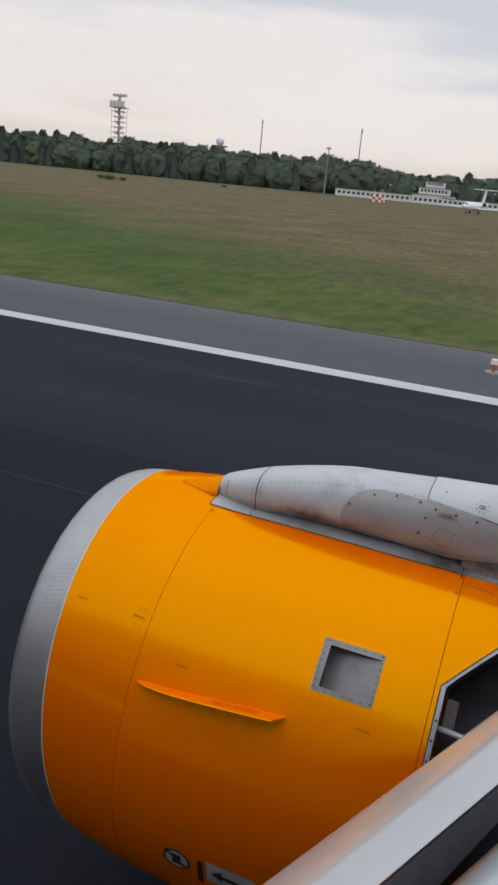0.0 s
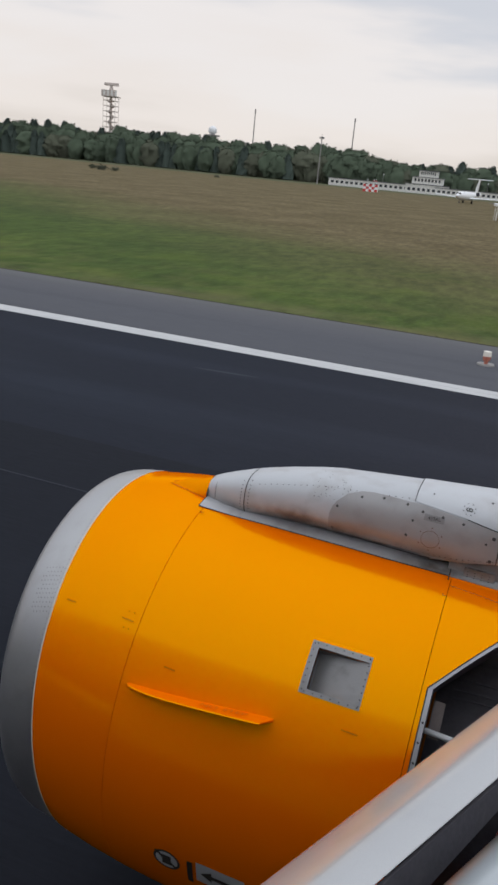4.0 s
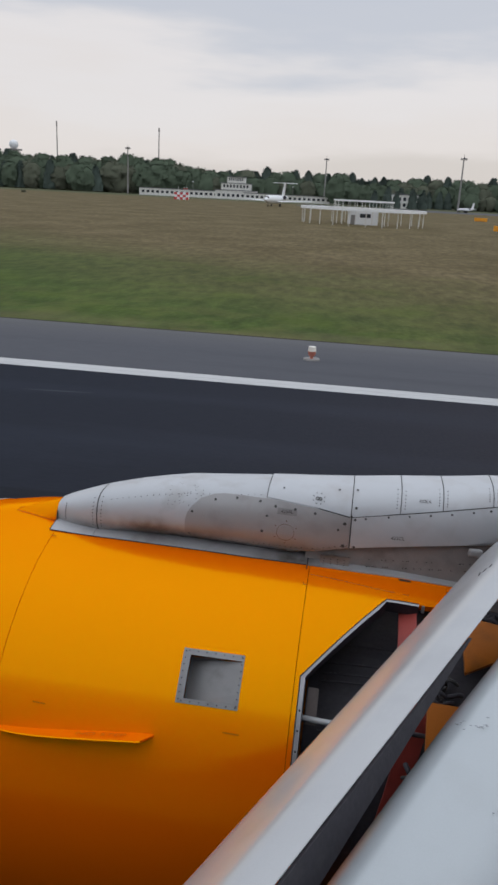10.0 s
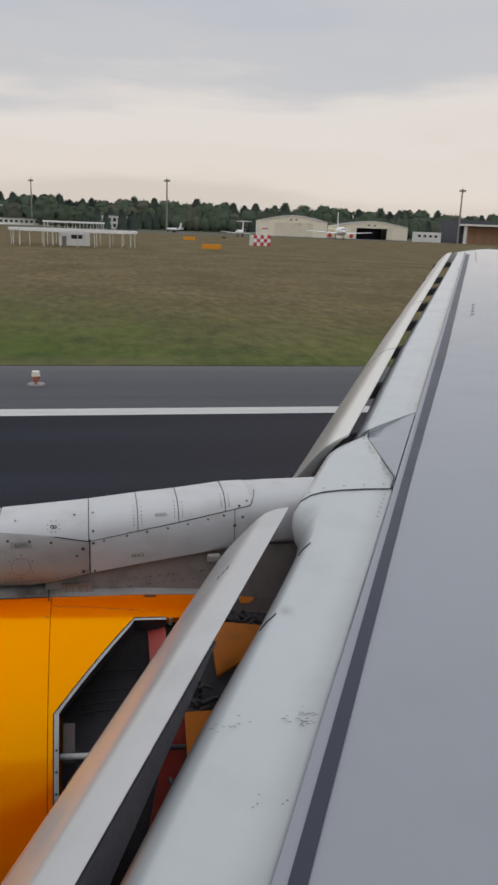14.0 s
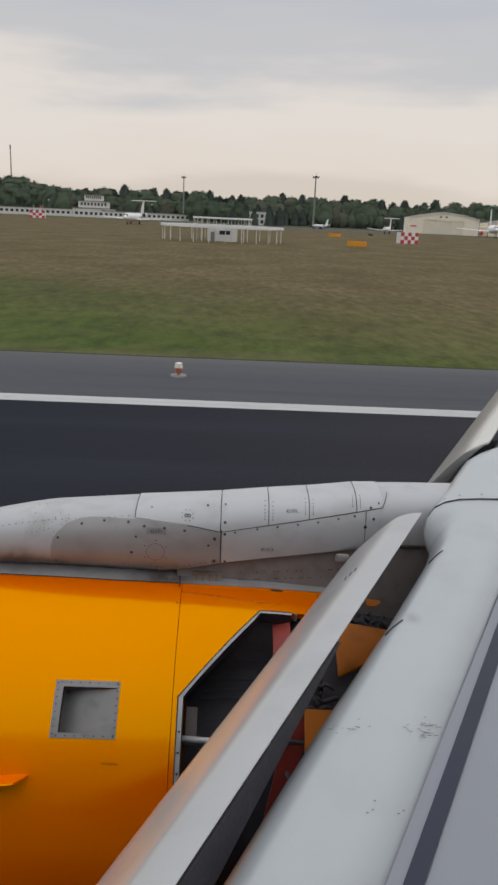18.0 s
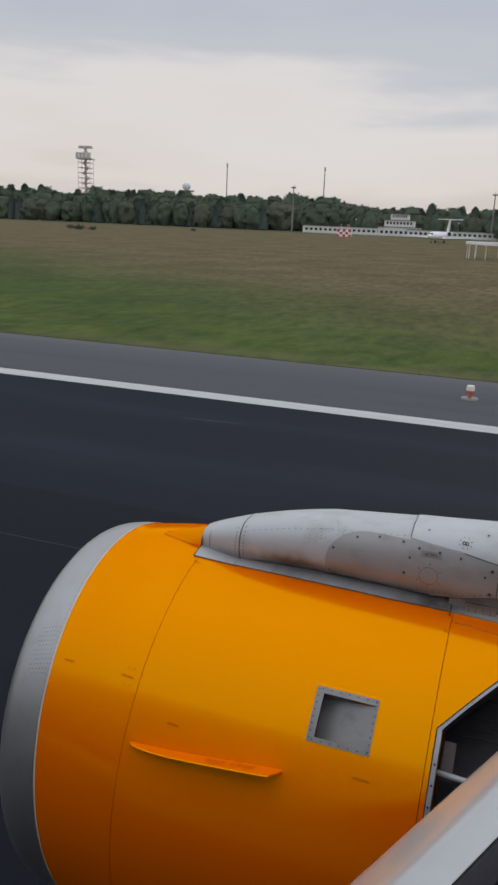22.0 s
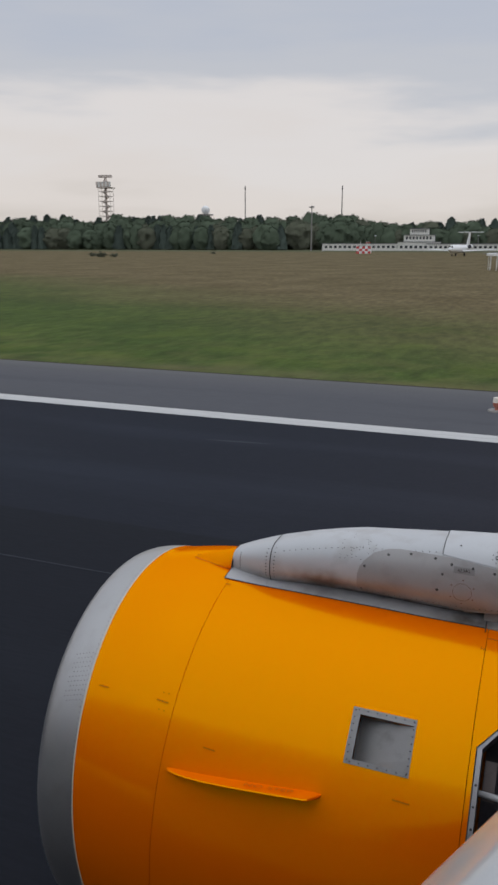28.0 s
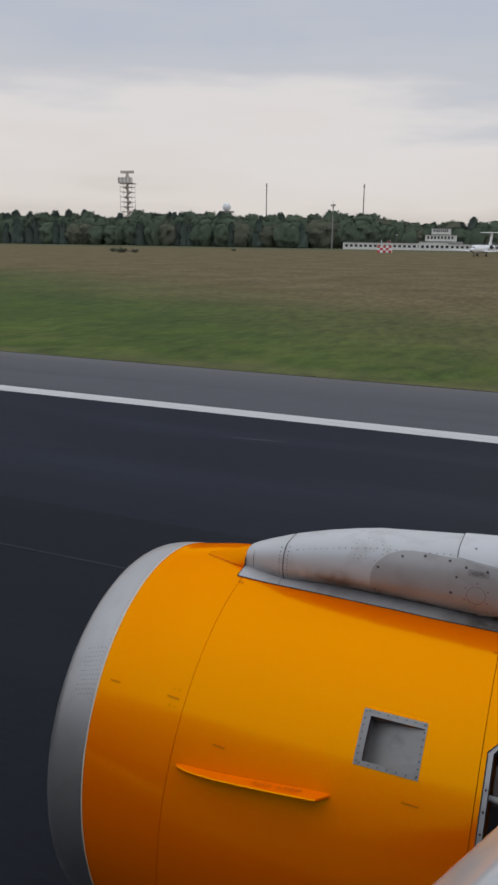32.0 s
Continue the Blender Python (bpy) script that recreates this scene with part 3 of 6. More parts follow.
def lip_r(x):
    """Radius of the lip's outer skin."""
    s = min(1.0, max(0.0, (-2.083 - x) / 0.30)) ** 1.2
    return 1.0 + 0.13 * math.sqrt(max(0.0, 1 - s * s)) ** 0.833


def joint_x(deg):
    """Where lip and cowl meet; the joint lies further forward at the top."""
    return -2.025 - 0.11 * math.cos(radians(deg))


def on_nose(x, deg, up=0.0):
    a, r = radians(deg), (lip_r(x) if x < -2.083 else nac_r(x)) + up
    return (x, AX_Y - r * math.sin(a), axis_z(x) + r * math.cos(a)), (0.0, -math.sin(a), math.cos(a))


bm = bmesh.new()
loops = [[bm.verts.new((droop(x, t), AX_Y - r * math.sin(t), axis_z(x) + r * math.cos(t))) for t in [2 * math.pi * k / 128 for k in range(128)]] for x, r in ring]
for a, b in zip(loops, loops[1:]):
    for k in range(128):
        bm.faces.new((a[k], b[k], b[(k + 1) % 128], a[(k + 1) % 128]))
bmesh.ops.recalc_face_normals(bm, faces=bm.faces[:])
part("inlet_lip", bm, M_LIP, engine, "dull silver bare metal intake lip", smooth=True)
bm = bmesh.new()
# fine drain holes in a block on the lip
for i in range(6):
    for j in range(11):
        if i > 4 and (i + j) % 3 == 0:
            continue
        x, d = joint_x(39.5 + 1.25 * j) - 0.030 - 0.019 * i, 40.0 + 1.25 * j + 0.25 * i
        (p, q) = on_nose(x, d, 0.0015)
        r = bmesh.ops.create_circle(bm, cap_ends=True, segments=6, radius=0.0036)
        rot_ = Vector(q).to_track_quat("Z", "Y").to_matrix().to_4x4()
        bmesh.ops.transform(bm, matrix=Matrix.Translation(p) @ rot_, verts=r["verts"])
for k in range(120):
    (p, q) = on_nose(joint_x(-20 + 1.4 * k) - 0.016, -20 + 1.4 * k, 0.002)
    r = bmesh.ops.create_circle(bm, cap_ends=True, segments=6, radius=0.003)
    rot_ = Vector(q).to_track_quat("Z", "Y").to_matrix().to_4x4()
    bmesh.ops.transform(bm, matrix=Matrix.Translation(p) @ rot_, verts=r["verts"])
tagged(part("drain_holes", bm, M_METAL, engine, "block of small drain holes"), kind="stuff")

full = span(-178, 178, 90)
inlet = [[on_nose(joint_x(d) + (-1.5725 - joint_x(d)) * f, d, 0.003 * (1 - f)) for d in full] for f in span(0.0, 1.0, 14)]
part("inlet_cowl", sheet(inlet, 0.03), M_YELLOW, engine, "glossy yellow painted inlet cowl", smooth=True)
# pale sealant bead where lip and cowl meet
bm = bmesh.new()
for k in range(128):
    d0, d1 = 360 * k / 128, 360 * (k + 1) / 128
    v = [bm.verts.new(on_nose(joint_x(d) + o, d, 0.0045)[0]) for o, d in ((-0.006, d0), (0.004, d0), (0.004, d1), (-0.006, d1))]
    bm.faces.new(v)
part("lip_joint", bm, M_JOINT, engine, "pale joint between lip and cowl")

VX0, VX1, VT0, VT1 = -0.666, -0.420, 40.3, 49.8
fan_x = sorted(span(-1.5693, -0.1705, 24) + [VX0, VX1])
fan_d = sorted(span(9.2, 170, 80) + [VT0, VT1])
hi, hj = fan_x.index(VX0), fan_d.index(VT0)
wi, wj = fan_x.index(VX1), fan_d.index(VT1)
fan = [[nac(x, d) for d in fan_d] for x in fan_x]
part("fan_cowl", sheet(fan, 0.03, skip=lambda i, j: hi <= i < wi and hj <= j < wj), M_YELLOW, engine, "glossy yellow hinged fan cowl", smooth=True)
fan_o = [[nac(x, -d) for d in span(9.2, 176, 60)] for x in span(-1.5693, -0.1705, 12)]
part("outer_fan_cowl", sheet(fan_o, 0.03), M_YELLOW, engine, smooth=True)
under = [[nac(x, d, -0.022) for d in full] for x in span(-2.07, -0.16, 12)]
part("cowl_liner", sheet(under, 0.01, skip=lambda i, j: full[j] > 30 and full[j] < 60 and i in (8, 9, 10)), M_INKD, engine, "dark brown liner behind the cowl gaps", smooth=True)

# square vent: riveted frame round a sunken box
vent = thing("vent")
vent.parent = engine
vx, vd = sorted([-0.702, -0.411] + span(VX0, VX1, 5)), sorted([38.9, 50.9] + span(VT0, VT1, 5))
part("vent_frame", sheet([[nac(x, d, 0.004) for d in vd] for x in vx], 0.02, skip=lambda i, j: 0 < i < 5 and 0 < j < 5), M_METAL, vent, "riveted bare metal frame", smooth=True)
bm = bmesh.new()
rim_ = [(x, VT0) for x in span(VX0, VX1, 5)] + [(VX1, d) for d in span(VT0, VT1, 5)[1:]] + [(x, VT1) for x in span(VX1, VX0, 5)[1:]] + [(VX0, d) for d in span(VT1, VT0, 5)[1:-1]]
outer_ = [bm.verts.new(nac(x, d, 0.003)[0]) for x, d in rim_]
inner_ = [bm.verts.new(nac(x, d, -0.085 + 0.083 * (x - VX0) / (VX1 - VX0))[0]) for x, d in rim_]
for k in range(len(rim_)):
    bm.faces.new((outer_[k], outer_[(k + 1) % len(rim_)], inner_[(k + 1) % len(rim_)], inner_[k]))
bm.faces.new([bm.verts.new(v.co) for v in inner_])
part("vent_box", bm, M_METAL, vent, "sunken grey metal scoop")
bm = bmesh.new()


def stud(bm, p, q, r, up=0.002, n=8):
    c = bmesh.ops.create_circle(bm, cap_ends=True, segments=n, radius=r)
    m = Matrix.Translation(Vector(p) + Vector(q) * up) @ Vector(q).to_track_quat("Z", "Y").to_matrix().to_4x4()
    bmesh.ops.transform(bm, matrix=m, verts=c["verts"])


for k in range(8):
    for x in (-0.69, -0.42):
        stud(bm, *nac(x, 39.6 + 1.5 * k), 0.0036, 0.006, 6)
    if k < 7:
        for d in (39.4, 50.4):
            stud(bm, *nac(-0.675 + 0.042 * k, d), 0.0036, 0.006, 6)
tagged(part("rivets", bm, M_SEAM, vent), kind="stuff")

# strake: a fin standing off the skin
bm = bmesh.new()
prof = [(-1.535, 0.0), (-1.515, 0.03), (-1.47, 0.062), (-1.40, 0.09), (-1.30, 0.113), (-1.15, 0.133), (-0.98, 0.15), (-0.79, 0.163), (-0.775, 0.155), (-0.735, 0.0)]
sections = []


def strake_deg(x):
    return 61.8 - 3.6 * (x + 1.535) / 0.78


for x, h in prof:
    x, h = -1.535 + (x + 1.535) * 0.95, h * 0.66
    d = strake_deg(x)
    (p, q) = nac(x, d, -0.01)
    tan_ = Vector((0, -math.cos(radians(d)), -math.sin(radians(d))))
    p, q = Vector(p), Vector(q)
    lean = (q * 0.985 + tan_ * 0.17).normalized()
    t = 0.010
    sections.append([p - tan_ * t, p + lean * (h + 0.010) - tan_ * 0.005, p + lean * (h + 0.014), p + lean * (h + 0.010) + tan_ * 0.005, p + tan_ * t])
part("strake", loft(sections), M_YELLOW, engine, "yellow chine fin on the cowl")

# short stencilled marks
MARKS = [(-2.025, 47.8, 0.06), (-1.672, 47.8, 0.068), (-1.372, 54.9, 0.062), (-0.465, 55.5, 0.075), (-1.575, 11.6, 0.03)]
bm = bmesh.new()
for x, d, w in MARKS:
    v = [bm.verts.new(nac(a, b, 0.0045)[0]) for a, b in ((x, d), (x + w, d + 0.1), (x + w, d + 0.4), (x, d + 0.3))]
    bm.faces.new(v)
for i in range(2):
    for s in (-1, 1):
        stud(bm, *nac(-1.645 + 0.029 * i, 48.0 + s * 2.0), 0.004, 0.0045, 6)
tagged(part("stencil_marks", bm, M_INKY, engine, "small illegible stencil marks"), kind="stuff")

# warning marks low on the cowl: a ringed sign, a bar and an arrow
bm = bmesh.new()
for k in range(32):
    a0, a1 = 2 * math.pi * k / 32, 2 * math.pi * (k + 1) / 32
    v = [bm.verts.new(nac(-1.20 + r * math.cos(a), 103.6 + r * math.sin(a) * 47.5, 0.002)[0]) for r, a in ((0.062, a0), (0.075, a0), (0.075, a1), (0.062, a1))]
    bm.faces.new(v)
part("warning_ring", bm, M_INK, engine, "dark ring of a warning sign")
bm = bmesh.new()
bm.faces.new([bm.verts.new(nac(-1.20 + 0.062 * math.cos(2 * math.pi * k / 24), 103.6 + 0.062 * math.sin(2 * math.pi * k / 24) * 47.5, 0.0018)[0]) for k in range(24)])
part("warning_disc", bm, M_PANEL2, engine, "pale disc of a warning sign")
bm = bmesh.new()


def patch(bm, x0, x1, d0, d1, up=0.002, n=4):
    for i in range(n):
        a, b = d0 + (d1 - d0) * i / n, d0 + (d1 - d0) * (i + 1) / n
        bm.faces.new([bm.verts.new(nac(x, d, up)[0]) for x, d in ((x0, a), (x1, a), (x1, b), (x0, b))])


for k in range(10):
    t = -0.055 + 0.011 * k
    patch(bm, -1.20 + t - 0.010, -1.20 + t + 0.010, 103.6 + t * 40 - 0.4, 103.6 + t * 40 + 0.4, 0.0026, 1)
patch(bm, -1.225, -1.175, 101.8, 105.4, 0.0026)
part("warning_symbol", bm, M_INK, engine, "dark plain symbol with a slash")
bm = bmesh.new()
patch(bm, -1.085, -1.055, 100.5, 109.0)
part("warning_bar", bm, M_INK, engine)
bm = bmesh.new()
patch(bm, -1.035, -0.775, 99.6, 107.0)
part("placard", bm, M_PANEL2, engine, "pale placard with an arrow")
bm = bmesh.new()
patch(bm, -0.96, -0.82, 102.6, 103.9, 0.004)
bm.faces.new([bm.verts.new(nac(x, d, 0.004)[0]) for x, d in ((-1.01, 103.2), (-0.95, 101.3), (-0.95, 105.1))])
part("arrow", bm, M_INK, engine)

# thrust reverser cowl with its door swung open
CX0, CX1, CXR = -0.142, 0.232, 0.39
CD0, CD1, CDL = 41.7, 18.9, 104.0


def cut_top(x):
    return CD1 if x >= CX1 else CD0 + (CD1 - CD0) * (x - CX0) / (CX1 - CX0)


up_x = sorted(span(CX0, CX1, 10) + span(CX1, CXR, 8)[1:])
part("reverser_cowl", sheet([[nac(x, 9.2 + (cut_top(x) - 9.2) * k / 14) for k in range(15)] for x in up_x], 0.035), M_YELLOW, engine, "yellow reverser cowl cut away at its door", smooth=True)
part("cowl_post", sheet([[nac(x, d) for d in span(9.2, 172, 60)] for x in (-0.1673, CX0)], 0.035), M_YELLOW, engine, smooth=True)
part("lower_reverser_cowl", sheet([[nac(x, d) for d in span(CDL, 172, 26)] for x in span(CX0, 1.55, 16)], 0.035), M_YELLOW, engine, smooth=True)
part("aft_cowl", sheet([[nac(x, d) for d in span(38, CDL, 32)] for x in sorted(span(0.80, 1.55, 8))], 0.035), M_YELLOW, engine, smooth=True)
part("outer_reverser_cowl", sheet([[nac(x, -d) for d in span(9.2, 176, 50)] for x in span(-0.166, 1.55, 14)], 0.035), M_YELLOW, engine, smooth=True)
# bright frame along the door opening
edge = [(CX0 + 0.001, d) for d in span(104, 42.5, 26)] + [(x, cut_top(x)) for x in up_x]
bm, lip_bm = bmesh.new(), bmesh.new()
for (xa, da), (xb, db) in zip(edge, edge[1:]):
    for w0, w1, u0, u1, b_ in ((0.0, 0.020, 0.001, -0.002, bm), (0.020, 0.023, -0.002, -0.07, lip_bm)):
        def at(x, d, w, u):
            if x <= CX0 + 0.002:
                return nac(x + w, d, u)[0]
            if x >= CX1:
                return nac(x, d + w * 26, u)[0]
            return nac(x + w * 0.45, d + w * 27, u)[0]
        b_.faces.new([b_.verts.new(at(xa, da, w0, u0)), b_.verts.new(at(xb, db, w0, u0)), b_.verts.new(at(xb, db, w1, u1)), b_.verts.new(at(xa, da, w1, u1))])
seal_pts = [Vector(nac(x - (0.003 if x <= CX0 + 0.002 else 0.0), d - (0.0 if x <= CX0 + 0.002 else 0.12), 0.0008)[0]) for x, d in edge]
part("frame_seal", tube(seal_pts, 0.0032, 5), M_SEAM, engine, "dark sealant round the reverser opening")
part("door_frame", bm, M_APRON, engine, "bare metal frame of the reverser opening")
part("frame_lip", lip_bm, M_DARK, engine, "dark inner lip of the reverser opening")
bm = bmesh.new()
for k in range(9):
    stud(bm, *nac(CX0 + 0.011, 49 + 4.2 * k), 0.0055, 0.0015)
tagged(part("frame_bolts", bm, M_SEAM, engine), kind="stuff")
# cavity: inner barrel, ribs, front bulkhead, strut, red liner
inner = bmesh.new()
rings_ = [[inner.verts.new((x, AX_Y - r * math.sin(t), AX_Z + r * math.cos(t))) for t in [2 * math.pi * k / 64 for k in range(64)]] for x, r in ((-0.12, 0.80), (0.2, 0.84), (0.6, 0.82), (1.2, 0.70), (1.9, 0.5), (2.3, 0.3))]
for a, b in zip(rings_, rings_[1:]):
    for k in range(64):
        inner.faces.new((a[k], b[k], b[(k + 1) % 64], a[(k + 1) % 64]))
part("inner_barrel", inner, M_DARK, engine, "very dark inner barrel", smooth=True)
for d0_, r_ in ((24.0, 0.90), (30.5, 0.89), (34.0, 0.885), (36.5, 0.88), (52.0, 0.87), (58.0, 0.87)):
    pts = [nac(x, d0_ + 10 * (x - 0.2) ** 2, r_ - nac_r(x))[0] for x in span(-0.05, 0.36, 8)]
    part("barrel_pipe", tube(pts, 0.006), M_DARK, engine, "dim pipe in the opening")
bulk = bmesh.new()
for d0, d1 in zip(span(12, 108, 33), span(12, 108, 33)[1:]):
    bulk.faces.new([bulk.verts.new(nac(-0.135, d, u)[0]) for d, u in ((d0, -0.03), (d1, -0.03), (d1, -0.4), (d0, -0.4))])
part("bulkhead", bulk, M_DARK, engine, "dark bulkhead inside the cowl")
part("deflector_edge", sheet([[nac(x, d, -0.075) for d in span(43.0, 51.5, 6)] for x in (-0.105, -0.08, -0.055)], 0.012), M_BROWNGREY, engine, "brown-grey deflector edge")
part("actuator", rodded(nac(-0.13, 50.2, -0.05)[0], nac(0.32, 51.2, -0.07)[0], 0.014, n=12), M_SLAT, engine, "pale actuator rod", smooth=True)
part("red_liner", sheet([[nac(x, d, -0.05 - 0.02 * k) for d in span(17.5, 40, 12)] for k, x in enumerate((0.385, 0.345, 0.30))], 0.02), M_RED, engine, "red primed liner edge", smooth=True)
def red_edge(d):
    """Front edge of the lower liner, which leans forward towards the bottom."""
    return 0.372 - 0.010 * (d - 43.5) / 6.3 if d < 50 else 0.335 - 0.0046 * (d - 50.5)


part("lower_red_liner", sheet([[nac(red_edge(d) + 0.055 * k, d, -0.045 - 0.03 * k) for k in range(3)] for d in span(50.9, 80, 14)], 0.015), M_RED, engine, "red primed liner", smooth=True)
part("recessed_red_liner", sheet([[nac(red_edge(d) + 0.07 * k, d, -0.12 - 0.02 * k) for k in range(3)] for d in span(42.5, 50, 6)], 0.015), M_RED, engine, "shaded red primed liner", smooth=True)
part("liner_catch", rodded(nac(0.315, 50.2, -0.02)[0], nac(0.44, 50.5, -0.03)[0], 0.011), M_DARK, engine, "dark catch across the liner")
part("door_post", sheet([[nac(0.362 + 0.009 * k + o, 14.6 + 0.9 * k, -0.002) for o in (0.0, 0.013)] for k in range(6)], 0.05), M_APRON, engine, "bare metal hinge post")
part("upper_aft_cowl", sheet([[nac(x, d) for d in span(9.2, 18.9, 7)] for x in span(CXR, 0.53, 4)], 0.035), M_YELLOW, engine, smooth=True)
part("rear_hinge_cowl", sheet([[nac(x, d) for d in span(9.2, 12.5, 5)] for x in span(0.532, 0.67, 4)], 0.035), M_YELLOW, engine, smooth=True)
DOOR = [(21.0, 0.668, 0.90), (24.0, 0.640, 0.90), (27.6, 0.600, 0.86), (31.5, 0.602, 0.735), (35.2, 0.604, 0.612)]
# door pieces in the paint that carries the shadow under the wing
part("reverser_door", sheet([[nac(a + (b - a) * k / 4, d, 0.012 - 0.02 * k / 4) for k in range(5)] for d, a, b in DOOR], 0.03), M_DOORSHADE, engine, "corner of the open reverser door, orange darkened as in shade", smooth=True)
part("lower_reverser_door", sheet([[nac(0.437 + 0.17 * k / 4, d, 0.012) for k in range(5)] for d in span(43.4, 55, 6)], 0.03), M_DOORSHADE, engine, "edge of the open reverser door, orange darkened as in shade", smooth=True)
part("door_tab", sheet([[nac(a + (b - a) * k / 3, d, 0.0) for k in range(4)] for d, a, b in ((10.6, 0.79, 0.87), (12.0, 0.787, 0.86), (13.4, 0.79, 0.83))], 0.006), M_DOORSHADE, engine, "small tab of the door, orange darkened as in shade", smooth=True)
part("bay_roof", sheet([[nac(x, d, -0.11) for d in span(-60, 10, 16)] for x in span(0.54, 1.5, 7)], 0.01), M_BROWNGREY, engine, "brown-grey roof of the reverser bay", smooth=True)
# hoses and cables bunched in the bay
for x0, d0, x1, d1, sag, r_ in ((0.66, 15.0, 0.90, 17.5, 3.0, 0.010), (0.68, 16.5, 0.88, 15.0, 2.6, 0.008), (0.66, 18.8, 0.92, 19.4, -2.2, 0.012), (0.72, 13.8, 0.78, 20.0, 0.0, 0.010), (0.80, 14.0, 0.84, 20.0, 0.0, 0.008),
                                (0.40, 37.0, 0.60, 40.0, 2.2, 0.012), (0.42, 40.5, 0.58, 37.6, -1.6, 0.009), (0.46, 36.5, 0.50, 42.5, 0.0, 0.012), (0.54, 36.0, 0.50, 41.8, 0.0, 0.008), (0.38, 41.5, 0.56, 42.2, 1.0, 0.010),
                                (0.36, 57.0, 0.44, 62.0, 1.0, 0.012), (0.35, 60.0, 0.43, 56.0, 0.6, 0.009)):
    pts = [nac(x0 + (x1 - x0) * k / 8, d0 + (d1 - d0) * k / 8 + sag * math.sin(math.pi * k / 8), -0.035 + 0.02 * math.sin(2.2 * k + 30 * x0))[0] for k in range(9)]
    part("bay_hose", tube(pts, r_, 8), M_BOLT if r_ < 0.0095 else M_DARK, engine, "dark hose in the reverser bay", smooth=True)
part("door_bay_wall", sheet([[nac(x, d, -0.10) for d in span(11, 106, 28)] for x in span(0.54, 1.3, 7)], 0.01), M_DARK, engine, "dark wall of the reverser bay", smooth=True)

# yellow fairing in front of the pylon: a low wedge that rises to the pylon's nose
def fairing_ring(t, grow=0.0):
    """t runs from the wedge's point (0) to the pylon's nose (1)."""
    x = -1.885 + 0.285 * t
    mid, w = AX_Y + 0.03 * (1 - t), 0.012 + 0.088 * t ** 0.8
    base = axis_z(x) + math.sqrt(nac_r(x) ** 2 - w * w) - 0.006
    top = axis_z(x) + nac_r(x) + 0.004 + 0.092 * t ** 1.05
    flat = (1 - t) ** 0.7
    ring_ = []
    for i in range(17):
        a = math.pi * i / 16
        lift = (1 - flat) * math.sin(a) + flat * (0.5 - 0.5 * math.cos(2 * a))
        ring_.append((x, mid - (w * (1 + 0.25 * flat) + grow) * ((1 - flat) * math.cos(a) + flat * (1 - i / 8)), base + (top + grow - base) * lift))
    return ring_


sections = [fairing_ring(t) for t in span(0.0, 1.0, 14)]
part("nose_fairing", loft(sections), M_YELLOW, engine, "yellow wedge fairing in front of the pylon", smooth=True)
for i in (0, 16):
    part("fairing_seam", tube([Vector(a[i]) + Vector((0, 0, 0.008)) for a in sections], 0.0028), M_INKY, engine)
part("nose_joint", tube(fairing_ring(1.0, 0.001), 0.0045), M_SEAM, engine, "dark joint between yellow fairing and pylon")

# ---- the pylon ----
pylon = thing("engine_pylon", pose(0, 0, 0))
tagged(pylon, "silver-grey riveted pylon between engine and wing", "pylon")
PYL = [  # x, half width, half width at the foot, foot, top
    (-1.600, 0.085, 0.085, 2.896, 3.008), (-1.560, 0.100, 0.097, 2.896, 3.026), (-1.494, 0.121, 0.112, 2.896, 3.051), (-1.391, 0.146, 0.126, 2.896, 3.086), (-1.341, 0.157, 0.129, 2.897, 3.102), (-1.257, 0.170, 0.123, 2.898, 3.124),
    (-1.159, 0.182, 0.115, 2.900, 3.149), (-1.000, 0.194, 0.112, 2.902, 3.183), (-0.874, 0.200, 0.112, 2.903, 3.205), (-0.664, 0.205, 0.117, 2.901, 3.224), (-0.409, 0.206, 0.130, 2.900, 3.247),
    (-0.280, 0.206, 0.165, 2.915, 3.256), (-0.153, 0.206, 0.196, 2.946, 3.265), (0.000, 0.205, 0.198, 2.980, 3.277), (0.256, 0.201, 0.194, 3.018, 3.306),
    (0.491, 0.198, 0.190, 3.050, 3.328), (0.715, 0.191, 0.184, 3.078, 3.357), (0.971, 0.188, 0.180, 3.100, 3.367), (1.278, 0.185, 0.178, 3.110, 3.372), (1.737, 0.172, 0.165, 3.110, 3.341)]


def pyl(x):
    for a, b in zip(PYL, PYL[1:]):
        if x <= b[0]:
            t = max(0.0, (x - a[0]) / (b[0] - a[0]))
            return [u + (v - u) * t for u, v in zip(a, b)]
    return list(PYL[-1])


def pyl_ring(x, n=40):
    """A flank that swells from the foot, closed over by half a superellipse; it stands on an inset floor."""
    _, w, wf, z0, z1 = pyl(x)
    zm = z0 + (z1 - z0) * 0.36
    low = [(wf + (w - wf) * math.sin(math.pi / 2 * k / 6), z0 + (zm - z0) * k / 6) for k in range(6)]
    pts = [(x, AX_Y - wf * 0.6, z0 + 0.002)] + [(x, AX_Y - v, z) for v, z in low]
    for i in range(n + 1):
        t = math.pi * i / n
        c, s = math.cos(t), math.sin(t)
        pts.append((x, AX_Y - w * math.copysign(abs(c) ** 0.62, c), zm + (z1 - zm) * abs(s) ** 0.78))
    return pts + [(x, AX_Y + v, z) for v, z in reversed(low)] + [(x, AX_Y + wf * 0.6, z0 + 0.002)]


